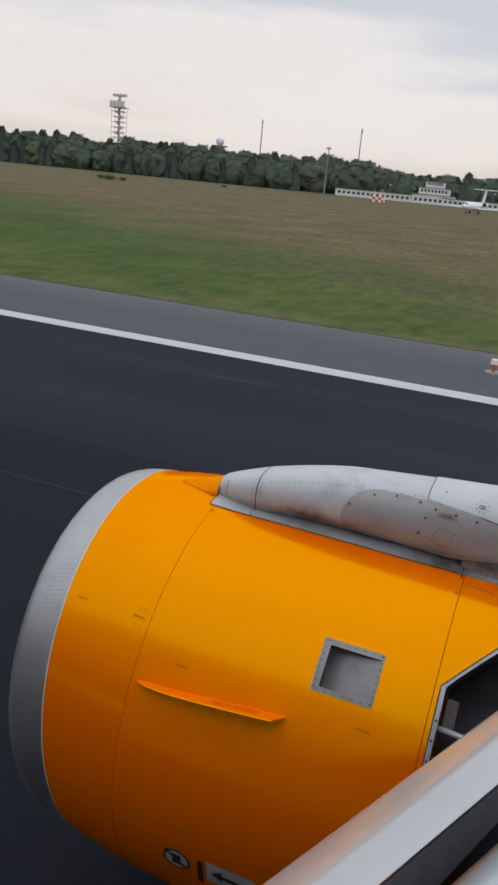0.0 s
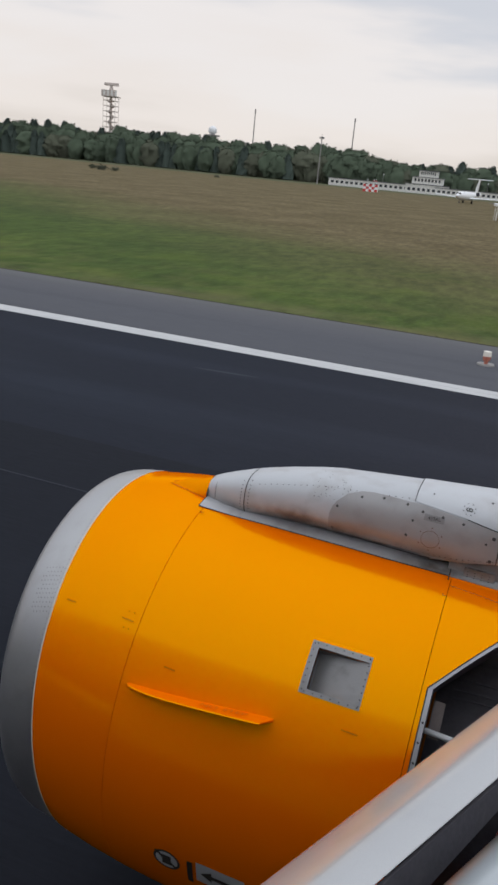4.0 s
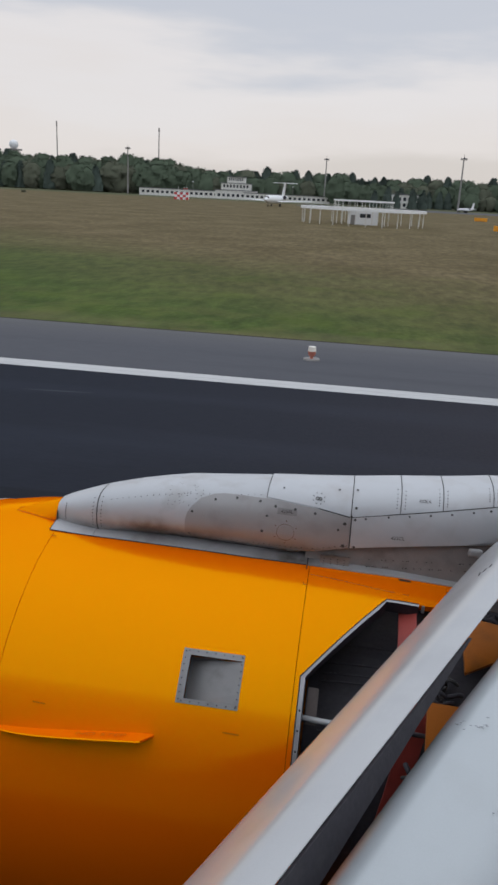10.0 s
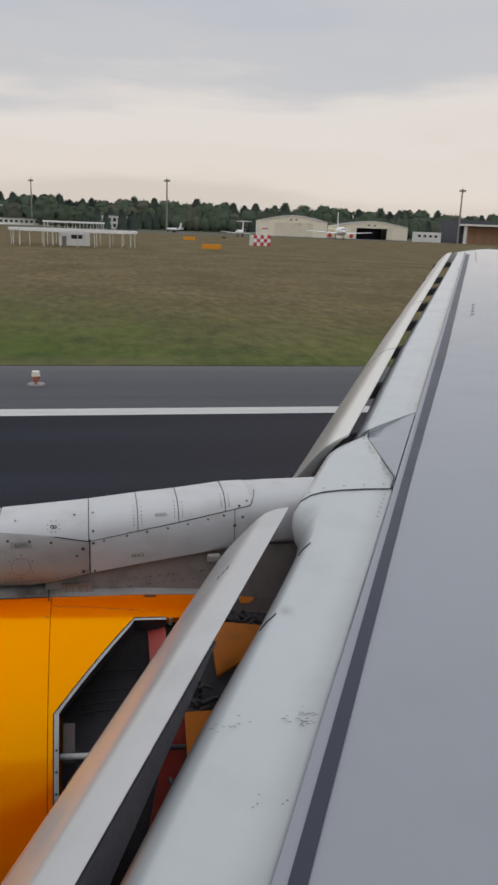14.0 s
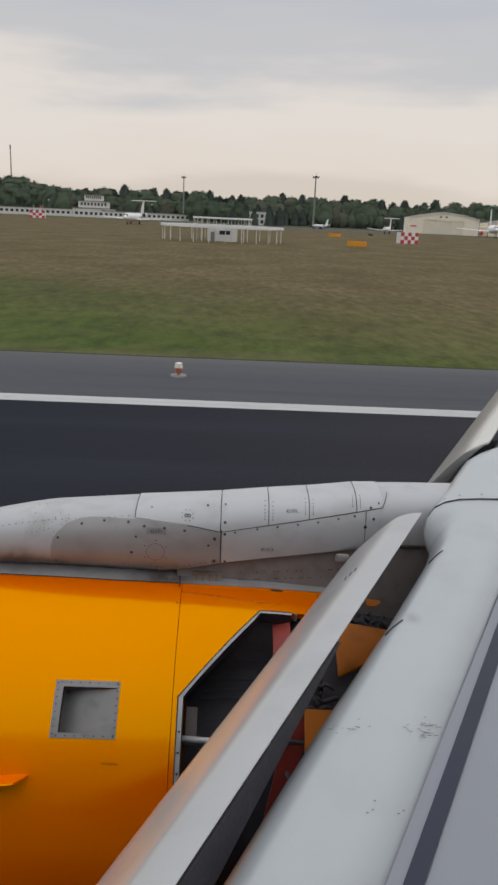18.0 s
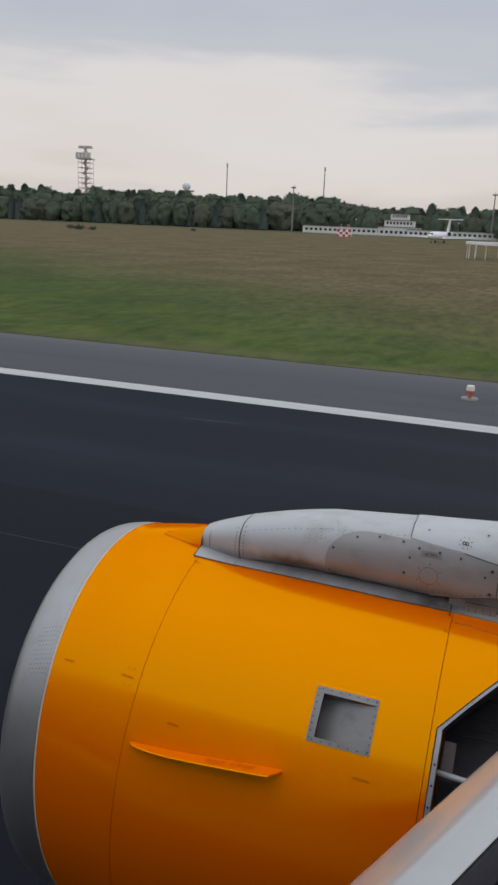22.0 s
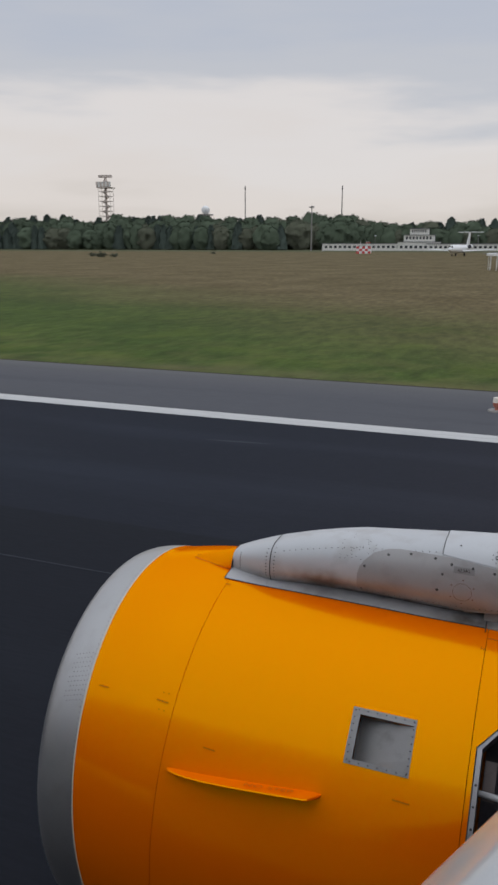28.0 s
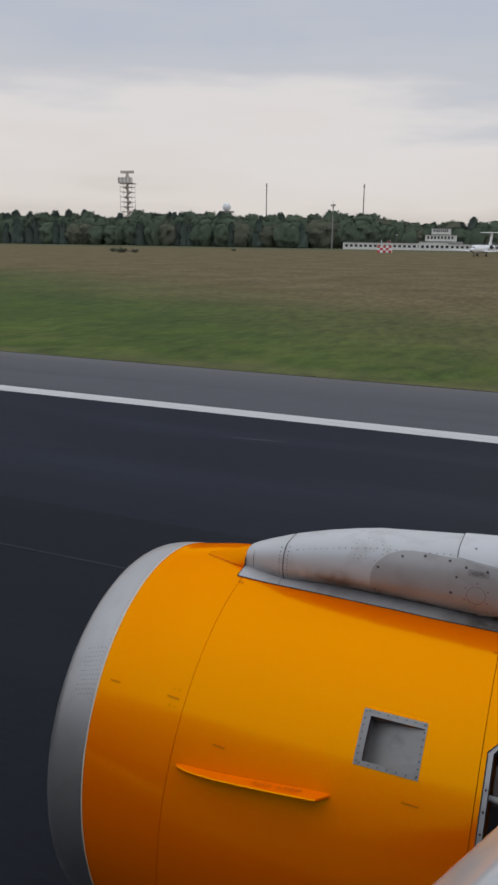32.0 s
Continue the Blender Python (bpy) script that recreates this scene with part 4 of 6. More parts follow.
def pyl_at(x, z, up=0.0):
    """The inboard skin of the pylon at x and height z, with its normal."""
    ring_ = pyl_ring(x, 120)[1:68]
    for a, b in zip(ring_, ring_[1:]):
        if z <= b[2] or b is ring_[-1]:
            t = min(1.0, max(0.0, (z - a[2]) / max(1e-6, b[2] - a[2])))
            p = Vector(a) + (Vector(b) - Vector(a)) * t
            d = (Vector(b) - Vector(a)).normalized()
            break
    q = Vector((0, -d.z, d.y))
    p.z = z
    return p + q * up, q


def dense():
    out = []
    for a, b in zip(PYL, PYL[1:]):
        k = max(1, round((b[0] - a[0]) / 0.06))
        out += [a[0] + (b[0] - a[0]) * i / k for i in range(k)]
    return out + [PYL[-1][0]]


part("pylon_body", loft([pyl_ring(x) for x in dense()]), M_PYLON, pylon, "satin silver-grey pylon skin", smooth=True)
# apron that meets the cowl
def apron_deg(x):
    return 9.4 + 1.2 * min(1.0, max(0.0, (x + 1.3) / 0.8))


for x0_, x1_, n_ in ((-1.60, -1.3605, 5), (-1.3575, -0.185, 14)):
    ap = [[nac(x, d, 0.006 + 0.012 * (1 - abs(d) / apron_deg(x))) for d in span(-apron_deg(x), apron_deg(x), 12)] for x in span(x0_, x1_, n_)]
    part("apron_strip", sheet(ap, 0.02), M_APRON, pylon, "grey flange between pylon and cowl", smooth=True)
bm = bmesh.new()
edge_ = [nac(-1.60, 3.8, 0.014)[0], nac(-1.602, apron_deg(-1.6), 0.006)[0]] + [nac(x, apron_deg(x) + 0.06, 0.004)[0] for x in span(-1.58, -0.19, 24)]
for a, b in zip(edge_, edge_[1:]):
    rod(bm, a, b, 0.0026, n=5)
rod(bm, nac(-0.185, 5.5, 0.014)[0], nac(-0.183, 12.2, 0.004)[0], 0.003, n=5)
part("apron_edge", bm, M_SEAM, pylon, "dark sealant edge of the flange")
part("rear_apron_strip", sheet([[nac(x, d, 0.005 + 0.008 * (10.7 - d) / 3.7) for d in span(7.0, 10.7 - 0.5 * max(0.0, x), 5)] for x in span(-0.179, 0.78, 12)], 0.016), M_APRON, pylon, "grey flange between pylon and reverser cowl", smooth=True)
bm = bmesh.new()
foot_ = [(x, AX_Y - pyl(x)[2] - 0.001, pyl(x)[3] + 0.003) for x in span(-1.33, -0.30, 26)]
for k, (a, b) in enumerate(zip(foot_, foot_[1:])):
    rod(bm, a, b, 0.0022 + 0.00012 * k, n=5)
part("foot_seam", bm, M_BROWNGREY, pylon, "grimy seam at the pylon's foot")
rec = [[(Vector((x, AX_Y - 0.178 + 0.012 * k, 2.78 + 0.15 * k)), Vector((0, -1, 0))) for k in range(3)] for x in span(-0.20, 1.2, 10)]
part("lower_pylon_wall", sheet(rec, 0.02), M_WALL, pylon, "dusty brown-grey lower pylon wall")


def plate(name, outline, material, up, label=""):
    """A thin plate laid on the pylon's inboard side; outline: (x, low z, high z)."""
    g_ = [[pyl_at(x, lo + (hi_ - lo) * k / 8, up) for k in range(9)] for x, lo, hi_ in outline]
    return part(name, sheet(g_, 0.006), material, pylon, label, smooth=True)


def interp(pts, x):
    for (xa, ya), (xb, yb) in zip(pts, pts[1:]):
        if x <= xb:
            return ya + (yb - ya) * (x - xa) / (xb - xa)
    return pts[-1][1]


P0_TOP = [(-0.845, 3.045), (-0.833, 3.091), (-0.812, 3.122), (-0.766, 3.163), (-0.70, 3.186), (-0.64, 3.194), (-0.565, 3.196), (-0.37, 3.196), (-0.149, 3.178), (0.019, 3.153)]
P0_LOW = [(-0.845, 2.946), (-0.58, 2.940), (-0.285, 2.938), (-0.168, 2.950), (0.031, 2.990)]
xs0 = sorted({p[0] for p in P0_TOP} | set(span(-0.845, 0.0185, 22)))
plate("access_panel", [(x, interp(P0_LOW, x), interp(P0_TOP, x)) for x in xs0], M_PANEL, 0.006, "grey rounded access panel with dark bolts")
plate("rear_access_panel", [(x, interp([(0.027, 2.989), (0.293, 3.027), (0.605, 3.069), (0.70, 3.10), (0.822, 3.165)], x), interp([(0.027, 3.164), (0.411, 3.222), (0.74, 3.283), (0.822, 3.297)], x)) for x in span(0.027, 0.822, 18)], M_PANEL2, 0.006, "pale access panel behind the grey one")
def crown(x, deg, up):
    """The rounded top of the pylon's section; deg runs from the inboard flank (0) over the crest (90)."""
    _, w, wf, z0, z1 = pyl(x)
    zm, a = z0 + (z1 - z0) * 0.36, radians(deg)
    q = Vector((0, -0.6 * math.cos(a), 1)).normalized()
    c = math.cos(a)
    return Vector((x, AX_Y - w * math.copysign(abs(c) ** 0.62, c), zm + (z1 - zm) * math.sin(a) ** 0.78)) + q * up, q


# upper cover plates, each with a thin dark joint
TOPJ = [-0.42, 0.0185, 0.262, 0.468, 0.709, 0.842]
for xa, xb in zip(TOPJ, TOPJ[1:]):
    low = [(-0.421, 3.203), (-0.149, 3.185), (0.019, 3.160), (0.411, 3.228), (0.843, 3.307)]
    grid_ = []
    for x in span(xa + 0.002, xb - 0.002, 7):
        z1 = pyl(x)[4] - 0.006
        lo = interp(low, x)
        grid_.append([pyl_at(x, lo + (z1 - lo) * k / 8, 0.005) for k in range(9)] + [crown(x, d, 0.005) for d in (78, 84, 89, 94, 100, 108)])
    part("crest_joint", tube([crown(xa, d, 0.0065)[0] for d in (74, 79, 84, 89, 95, 102)], 0.0017, 5), M_SEAM, pylon)
    part("cover_plate", sheet(grid_, 0.006), M_PANEL2, pylon, smooth=True)
BOLTS = [(-0.822, 2.973, .009), (-0.807, 3.096, .009), (-0.689, 3.181, .009), (-0.576, 3.199, .009), (-0.452, 3.199, .009), (-0.37, 3.184, .009), (-0.267, 3.181, .009), (-0.164, 3.173, .009), (-0.411, 3.117, .008), (-0.432, 3.035, .01),
                (-0.01, 3.122, .012), (-0.01, 2.999, .012), (-0.041, 3.086, .008), (0.046, 2.999, .008), (0.041, 3.148, .009), (0.093, 3.158, .007), (0.206, 3.179, .007), (0.308, 3.194, .007), (0.411, 3.209, .007), (0.514, 3.225, .007), (0.617, 3.245, .007), (0.699, 3.261, .008),
                (0.041, 3.204, .009), (0.041, 3.271, .008), (-0.051, 3.261, .008), (-0.051, 3.287, .006), (0.756, 3.209, .011), (0.797, 3.251, .009), (0.781, 3.302, .009), (0.822, 3.322, .007), (-0.339, 3.276, .006), (-0.339, 3.251, .006)]
spots = []
for x, z, r in BOLTS:
    if x < -0.1 and 3.15 < z < 3.21:
        z -= 0.017
    p, q = pyl_at(x, min(z, pyl(x)[4] - 0.012), 0.0085)
    spots.append((p, q, r * 0.8))
dots("panel_bolt", spots, pylon, M_BOLT)
bm = bmesh.new()
random.seed(5)
for xr in [-1.545, -1.372, -1.322]:
    zt = pyl(xr)[4] - 0.02
    for z in span(2.93, zt, 9):
        p, q = pyl_at(xr, z)
        stud(bm, p, q, 0.0035, 0.002, 6)
for k in range(26):
    x = -1.27 + 0.034 * k
    if x < -0.43:
        p, q = pyl_at(x, pyl(x)[4] - 0.035)
        stud(bm, p, q, 0.003, 0.002, 6)
for k in range(34):
    p, q = pyl_at(random.uniform(-0.945, -0.76), random.uniform(3.11, 3.205))
    stud(bm, p, q, 0.0024, 0.002, 6)
for j in (0.262, 0.468, 0.709):
    for s in (-0.02, 0.02):
        for k in range(6):
            z0 = interp([(0.0185, 3.172), (0.411, 3.228), (0.843, 3.307)], j) + 0.02
            p, q = pyl_at(j + s, z0 + (pyl(j)[4] - 0.012 - z0) * k / 5)
            stud(bm, p, q, 0.0032, 0.0065, 6)
for k in range(30):
    x = -0.82 + 0.0285 * k
    p, q = pyl_at(x, interp(P0_LOW, x) + 0.014)
    stud(bm, p, q, 0.003, 0.0075, 6)
for k in range(44):
    x = random.uniform(0.1, 0.75)
    bm_p = Vector((x, AX_Y - 0.176, 2.875 + 0.07 * x + 0.04 * (k % 2)))
    stud(bm, bm_p, Vector((0, -1, 0)), 0.0035, 0.004, 6)
for k in range(3):
    for s in (0, 1, 2, 3):
        stud(bm, Vector((-0.10 + 0.035 * s, AX_Y - 0.190, 2.882 + 0.014 * k)), Vector((0, -1, 0)), 0.003, 0.006, 6)
tagged(part("pylon_rivets", bm, M_SEAM, pylon, "rows of small rivets"), kind="stuff")
# dark joints between the plates
PLATE_LOW = [(-0.421, 3.203), (-0.149, 3.185), (0.019, 3.160), (0.411, 3.228), (0.843, 3.307)]


def plate_joint(a, b, n=10, r=0.0017):
    bm = bmesh.new()
    pts = []
    for k in range(n + 1):
        x = a[0] + (b[0] - a[0]) * k / n
        z = min(a[1] + (b[1] - a[1]) * k / n, pyl(x)[4] - 0.004)
        pts.append(pyl_at(x, z, 0.0065)[0])
    for p, q in zip(pts, pts[1:]):
        rod(bm, p, q, r, n=5)
    part("plate_joint", bm, M_SEAM, pylon)


for j in TOPJ:
    plate_joint((j, interp(PLATE_LOW, j)), (j + (0.03 if j > 0.8 else 0.0), pyl(j)[4] - 0.004))
for (xa, za), (xb, zb) in zip(PLATE_LOW[1:], PLATE_LOW[2:]):
    plate_joint((xa, za - 0.003), (xb, zb - 0.003))
plate_joint((0.0225, 2.99), (0.0225, 3.168), r=0.0024)
plate_joint((0.757, 3.13), (0.757, 3.288))
part("rivet_plate", boxed(-0.12, 0.03, AX_Y - 0.193, AX_Y - 0.175, 2.868, 2.925), M_PANEL, pylon, "small pale riveted plate")
# round port drawn as a thin ring, with its bolts
bm = bmesh.new()
for k in range(36):
    a0, a1 = 2 * math.pi * k / 36, 2 * math.pi * (k + 1) / 36
    bm.faces.new([bm.verts.new(pyl_at(-0.31 + r * math.cos(a), 3.040 + r * math.sin(a), 0.0078)[0]) for r, a in ((0.0445, a0), (0.0465, a0), (0.0465, a1), (0.0445, a1))])
for k in range(6):
    p, q = pyl_at(-0.31 + 0.062 * math.cos(k * math.pi / 3 + 0.5), 3.040 + 0.062 * math.sin(k * math.pi / 3 + 0.5))
    stud(bm, p, q, 0.004, 0.008, 6)
part("round_port", bm, M_RUST, pylon, "rust-brown ring of a round port")
# small oval fitting with its ring of bolts on the cover plate
for o_ in (-0.0075, 0.0075):
    bm = bmesh.new()
    for k in range(20):
        a0, a1 = 2 * math.pi * k / 20, 2 * math.pi * (k + 1) / 20
        bm.faces.new([bm.verts.new(pyl_at(-0.152 + o_ + r * math.cos(a), 3.222 + 0.8 * r * math.sin(a), 0.0085)[0]) for r, a in ((0.005, a0), (0.009, a0), (0.009, a1), (0.005, a1))])
    part("drain_fitting", bm, M_BOLT, pylon, "dark oval fitting")
dots("fitting_bolt", [(*pyl_at(-0.152 + 0.030 * math.cos(0.785 * k + 0.4), 3.222 + 0.021 * math.sin(0.785 * k + 0.4), 0.0085), 0.0030) for k in range(8)], pylon, M_BOLT)
plate("code_plate", [(x, 3.132, 3.163) for x in span(-0.358, -0.257, 4)], M_PANELD, 0.0072, "small dark placard behind a panel code")
# dark joint ahead of the pylon skin
bm = bmesh.new()
for xj in (-1.347,):
    r0, r1 = pyl_ring(xj - 0.003), pyl_ring(xj + 0.003)
    for k in range(len(r0) - 1):
        c = Vector((xj, AX_Y, 3.0))
        vs = [bm.verts.new(Vector(p) + (Vector(p) - c).normalized() * 0.002) for p in (r0[k], r0[k + 1], r1[k + 1], r1[k])]
        bm.faces.new(vs)
part("joint_line", bm, M_SEAM, pylon)


def lettering(name, text, size, m, material, parent, label=""):
    cu = bpy.data.curves.new(name, "FONT")
    cu.body, cu.size, cu.align_x, cu.align_y = text, size, "CENTER", "CENTER"
    tmp = new(name, cu)
    dg = bpy.context.evaluated_depsgraph_get()
    me = bpy.data.meshes.new_from_object(tmp.evaluated_get(dg))
    bpy.data.objects.remove(tmp)
    ob = new(name, me)
    me.materials.clear()
    me.materials.append(material)
    ob.parent, ob.matrix_basis = parent, m
    if label:
        ob["label"] = label
    return ob


def on_pylon(x, z, up=0.010):
    p, q = pyl_at(x, z, up)
    zax = q
    xax = Vector((1, 0, 0.06)).normalized()
    xax = (xax - zax * xax.dot(zax)).normalized()
    yax = zax.cross(xax)
    return Matrix((( xax.x, yax.x, zax.x, p.x), (xax.y, yax.y, zax.y, p.y), (xax.z, yax.z, zax.z, p.z), (0, 0, 0, 1)))


lettering("panel_code", "423AL", 0.024, on_pylon(-0.308, 3.148), M_INK, pylon, "small black panel code")
lettering("panel_code", "423DL", 0.024, on_pylon(0.38, 3.268), M_INK, pylon, "small black panel code")
lettering("panel_code", "423CL", 0.026, on_pylon(0.262, 3.072), M_INK, pylon, "small black panel code")
# reading along the strake
nd_ = radians(strake_deg(-1.0))
nq_ = Vector((0, -math.sin(nd_), math.cos(nd_)))
nt_ = Vector((0, -math.cos(nd_), -math.sin(nd_)))
ln_ = (nq_ * 0.985 + nt_ * 0.17).normalized()
al_ = (Vector(nac(-0.9, strake_deg(-0.9))[0]) - Vector(nac(-1.1, strake_deg(-1.1))[0])).normalized()
up_ = al_.cross(-ln_).normalized()
dn_ = al_.cross(up_).normalized()
np_ = Vector(nac(-1.0, strake_deg(-1.0))[0]) + ln_ * 0.052 + up_ * 0.0112
for word_, o_ in (("NO", -0.078), ("STEP", 0.05)):
    wp_ = np_ + al_ * o_
    lettering("step_warning", word_, 0.058, Matrix(((al_.x, -dn_.x, up_.x, wp_.x), (al_.y, -dn_.y, up_.y, wp_.y), (al_.z, -dn_.z, up_.z, wp_.z), (0, 0, 0, 1))), M_INKY, engine, "brown stencilled word on the strake")
bm = bmesh.new()
SEAM_TOP = [(-0.165, 13.9), (0.003, 14.6), (0.12, 15.4), (0.238, 16.1), (0.34, 16.4)]
for (xa, da), (xb, db) in list(zip(SEAM_TOP, SEAM_TOP[1:])) + [((-0.192, 9.6), (-0.188, 17.8)), ((-0.188, 17.8), (-0.170, 17.7))]:
    rod(bm, nac(xa, da)[0], nac(xb, db)[0], 0.0013, n=5)
part("cowl_seam", bm, M_SEAM, engine)
part("latch_slot", sheet([[nac(x, d, 0.003) for d in (10.9, 11.5)] for x in (0.29, 0.35)], 0.004), M_SEAM, engine, "dark latch slot")


# ---- the wing ----
SWEEP, DIHEDRAL = 0.517, 0.074


def wing_pt(y, u, w):
    return Vector((SWEEP * y + u, y, 3.42 + DIHEDRAL * (y - 3.9) + w))


wing = thing("aircraft_wing", pose(0, 0, 0))
tagged(wing, "swept grey airliner wing with its leading edge slats extended", "wing")

SLAT = [(-0.752, 0.0), (-0.757, -0.0002), (-0.79, -0.003), (-0.83, -0.012), (-0.87, -0.028), (-0.905, -0.055), (-0.945, -0.092), (-0.99, -0.14), (-1.042, -0.195), (-1.088, -0.255), (-1.112, -0.305), (-1.10, -0.34), (-1.04, -0.36),
        (-0.99, -0.33), (-0.97, -0.26), (-0.935, -0.18), (-0.88, -0.10), (-0.82, -0.045), (-0.765, -0.0075), (-0.756, -0.005)]


def slat(name, y0, y1, label, split, n=10, bend=0.0, skew=0.0):
    """A slat in two tones: the bare nose, and the painted strip behind it."""
    ob = thing(name)
    ob.parent = wing
    ob["label"] = label

    def at(y, u, w):
        """The inner end may be cut aslant, and the slats draw in towards the tip."""
        shift = (0.032 + 0.0015 * y + 0.012 * max(0.0, y - 8.5)) if not bend else -0.009
        return wing_pt(y + skew * (u + 0.752) * (1 - (y - y0) / (y1 - y0)), u + shift - bend * y, w)

    ys = span(y0, y1, n)
    if bend:
        part("slat_skin", loft([[at(y, u, w) for u, w in SLAT] for y in ys]), M_SLAT, ob, "glossy curved slat skin", smooth=True)
        # added plate whose dark colour stands for the shaded cove
        part("slat_cove_shade", loft([[at(y, u, w) for u, w in ((-0.756, -0.012), (-0.746, -0.012), (-0.746 + 0.075 * (1 - (y - 0.45) / 2.0), -0.012 - 0.2 * (1 - (y - 0.45) / 2.0)), (-0.758 + 0.075 * (1 - (y - 0.45) / 2.0), -0.012 - 0.2 * (1 - (y - 0.45) / 2.0)))] for y in span(0.45, 2.42, 10)]), M_DARK, ob, "plate behind the slat, the cove's shade put into its dark colour")
        return ob
    part("slat_nose", loft([[at(y, u, w) for u, w in SLAT[split:-1]] for y in ys]), M_SLATNOSE, ob, "glossy nose of the slat", smooth=True)
    top = SLAT[:split + 1]
    part("slat_strip", loft([[at(y, u, w + 0.001) for u, w in top] + [at(y, u, w - 0.012) for u, w in reversed(top)] for y in ys]), M_CREAMY, ob, "painted strip of the slat", smooth=True)
    return ob


slat("inboard_slat", 0.45, 3.47, "glossy pale grey slat run out ahead of the wing", 1, 24, 0.016)
OUT_Y = [4.50, 6.9, 9.6, 12.6, 16.05]
for a, b in zip(OUT_Y, OUT_Y[1:]):
    # outer slats sit a little closer to the wing
    slat("outboard_slat", a, b - 0.03, "pale slat with bare metal nose run out ahead of the wing", 4, skew=1.15 if a < 5 else 0.0)
# slat tracks bridging the gap
for y in (4.9, 6.2, 7.6, 9.0, 10.3, 11.7, 13.0, 15.3):
    bm = bmesh.new()
    a, b = wing_pt(y, -0.93, -0.22), wing_pt(y, -0.6, -0.16)
    loft([[a + Vector((0, s, t)) for s, t in ((-0.09, -0.05), (0.09, -0.05), (0.05, 0.04), (-0.05, 0.04))], [b + Vector((0.0, s, t)) for s, t in ((-0.09, -0.05), (0.09, -0.05), (0.05, 0.04), (-0.05, 0.04))]], bm=bm)
    part("slat_track", bm, M_DARK, wing, "dark slat track")

NOSE = [(-0.310, 0.0), (-0.45, -0.002), (-0.57, -0.008), (-0.622, -0.016), (-0.655, -0.036), (-0.70, -0.084), (-0.745, -0.15), (-0.768, -0.22), (-0.75, -0.28), (-0.70, -0.33), (-0.58, -0.37), (-0.31, -0.42)]


def ease(t):
    t = min(1.0, max(0.0, t))
    return t * t * (3 - 2 * t)


# blunter section of the panel over the pylon
BLUNT = [(-0.310, 0.0), (-0.45, 0.003), (-0.58, 0.001), (-0.68, -0.006), (-0.75, -0.022), (-0.80, -0.052), (-0.828, -0.10), (-0.835, -0.165), (-0.815, -0.24), (-0.76, -0.31), (-0.62, -0.36), (-0.31, -0.42)]


def nose_pt(y, i, blunt, k=1.0, rear=-0.31, up=0.0):
    """Point i of the leading edge's section: plain or blunt (0 to 1), its chord ahead of the spar stretched by k."""
    (ua, wa), (ub, wb) = NOSE[i], BLUNT[i]
    u, w = ua + (ub - ua) * blunt, wa + (wb - wa) * blunt
    return wing_pt(y, min(-0.31 + (u + 0.31) * k, rear), w + (up if i < 9 else 0.0))


def flare(y):
    """The inboard leading edge swells forward where it runs into the panel over the pylon."""
    return 0.25 * ease((y - 3.22) / 0.3) + 0.75 * ease((y - 3.47) / 0.15)


def inboard_pt(y, i):
    """The inboard nose grows shallower ahead of its crease towards the pylon."""
    p = nose_pt(y, i, flare(y))
    p.x += 0.26 * ease((y - 2.0) / 0.9) * (1 - flare(y)) * max(0.0, -0.635 - NOSE[i][0])
    return p


secs = [[inboard_pt(y, i) for i in range(len(NOSE))] for y in span(0.45, 3.0, 10) + span(3.06, 3.64, 24)]
part("inboard_leading_edge", loft(secs), M_WHITE, wing, "pale painted fixed leading edge with small scuffs", smooth=True)
OUT_K = [(4.5, 0.97), (7.2, 0.97), (9.2, 0.86), (15.0, 0.56), (16.3, 0.50)]
secs = []
for f in [0.0, 0.01, 0.025] + span(0.05, 1.0, 20):
    ring_ = []
    for i, (u, w) in enumerate(NOSE):
        y = 4.62 + 1.07 * max(0.0, u + 0.62)
        y += (16.2 - y) * f
        ring_.append(nose_pt(y, i, 0.0, interp(OUT_K, y)))
    secs.append(ring_)
part("outboard_leading_edge", loft(secs), M_WHITE, wing, "pale painted fixed leading edge", smooth=True)
# bulged panel over the pylon
PANEL_REAR = [(3.60, -0.318), (3.80, -0.322), (4.42, -0.576), (4.62, -0.60)]
PANEL_K = [(3.60, 1.0), (4.32, 0.99), (4.42, 0.86), (4.52, 0.70), (4.62, 0.60)]
secs = []
for y in span(3.646, 4.62, 22):
    secs.append([nose_pt(y, i, 1.0, interp(PANEL_K, y), interp(PANEL_REAR, y), 0.005) for i in range(len(NOSE))])
part("pylon_top_panel", loft(secs), M_WHITE, wing, "pale bolted panel over the pylon", smooth=True)
# grey skin behind that panel's slanted rear edge
part("panel_backing", loft([[wing_pt(y, u, w0 + (w1 - w0) * ease((y - 4.35) / 0.35)) for u, w0, w1 in ((-0.312, -0.001, -0.003), (-0.40, -0.002, -0.009), (-0.50, -0.005, -0.022), (-0.59, -0.010, -0.046), (-0.59, -0.3, -0.3), (-0.312, -0.3, -0.3))] for y in span(3.7, 5.0, 14)]), M_WING, wing)
# dark joint round the panel
seam_pts = [secs[0][i] + Vector((0, -0.004, 0.000)) for i in (7, 6, 5, 4, 3, 2, 1, 0)] + [wing_pt(3.80, -0.318, 0.006), wing_pt(4.42, -0.572, 0.003), wing_pt(4.60, -0.60, 0.0)]
part("panel_joint", tube(seam_pts, 0.0030), M_SEAM, wing, "dark joint round the panel")
bm = bmesh.new()
for t in span(0.04, 0.96, 8):
    y = 3.80 + 0.62 * t
    u = interp(PANEL_REAR, y) - 0.03
    stud(bm, wing_pt(y, u, 0.004), Vector((0, -0.07, 1)).normalized(), 0.0055, 0.008, 8)
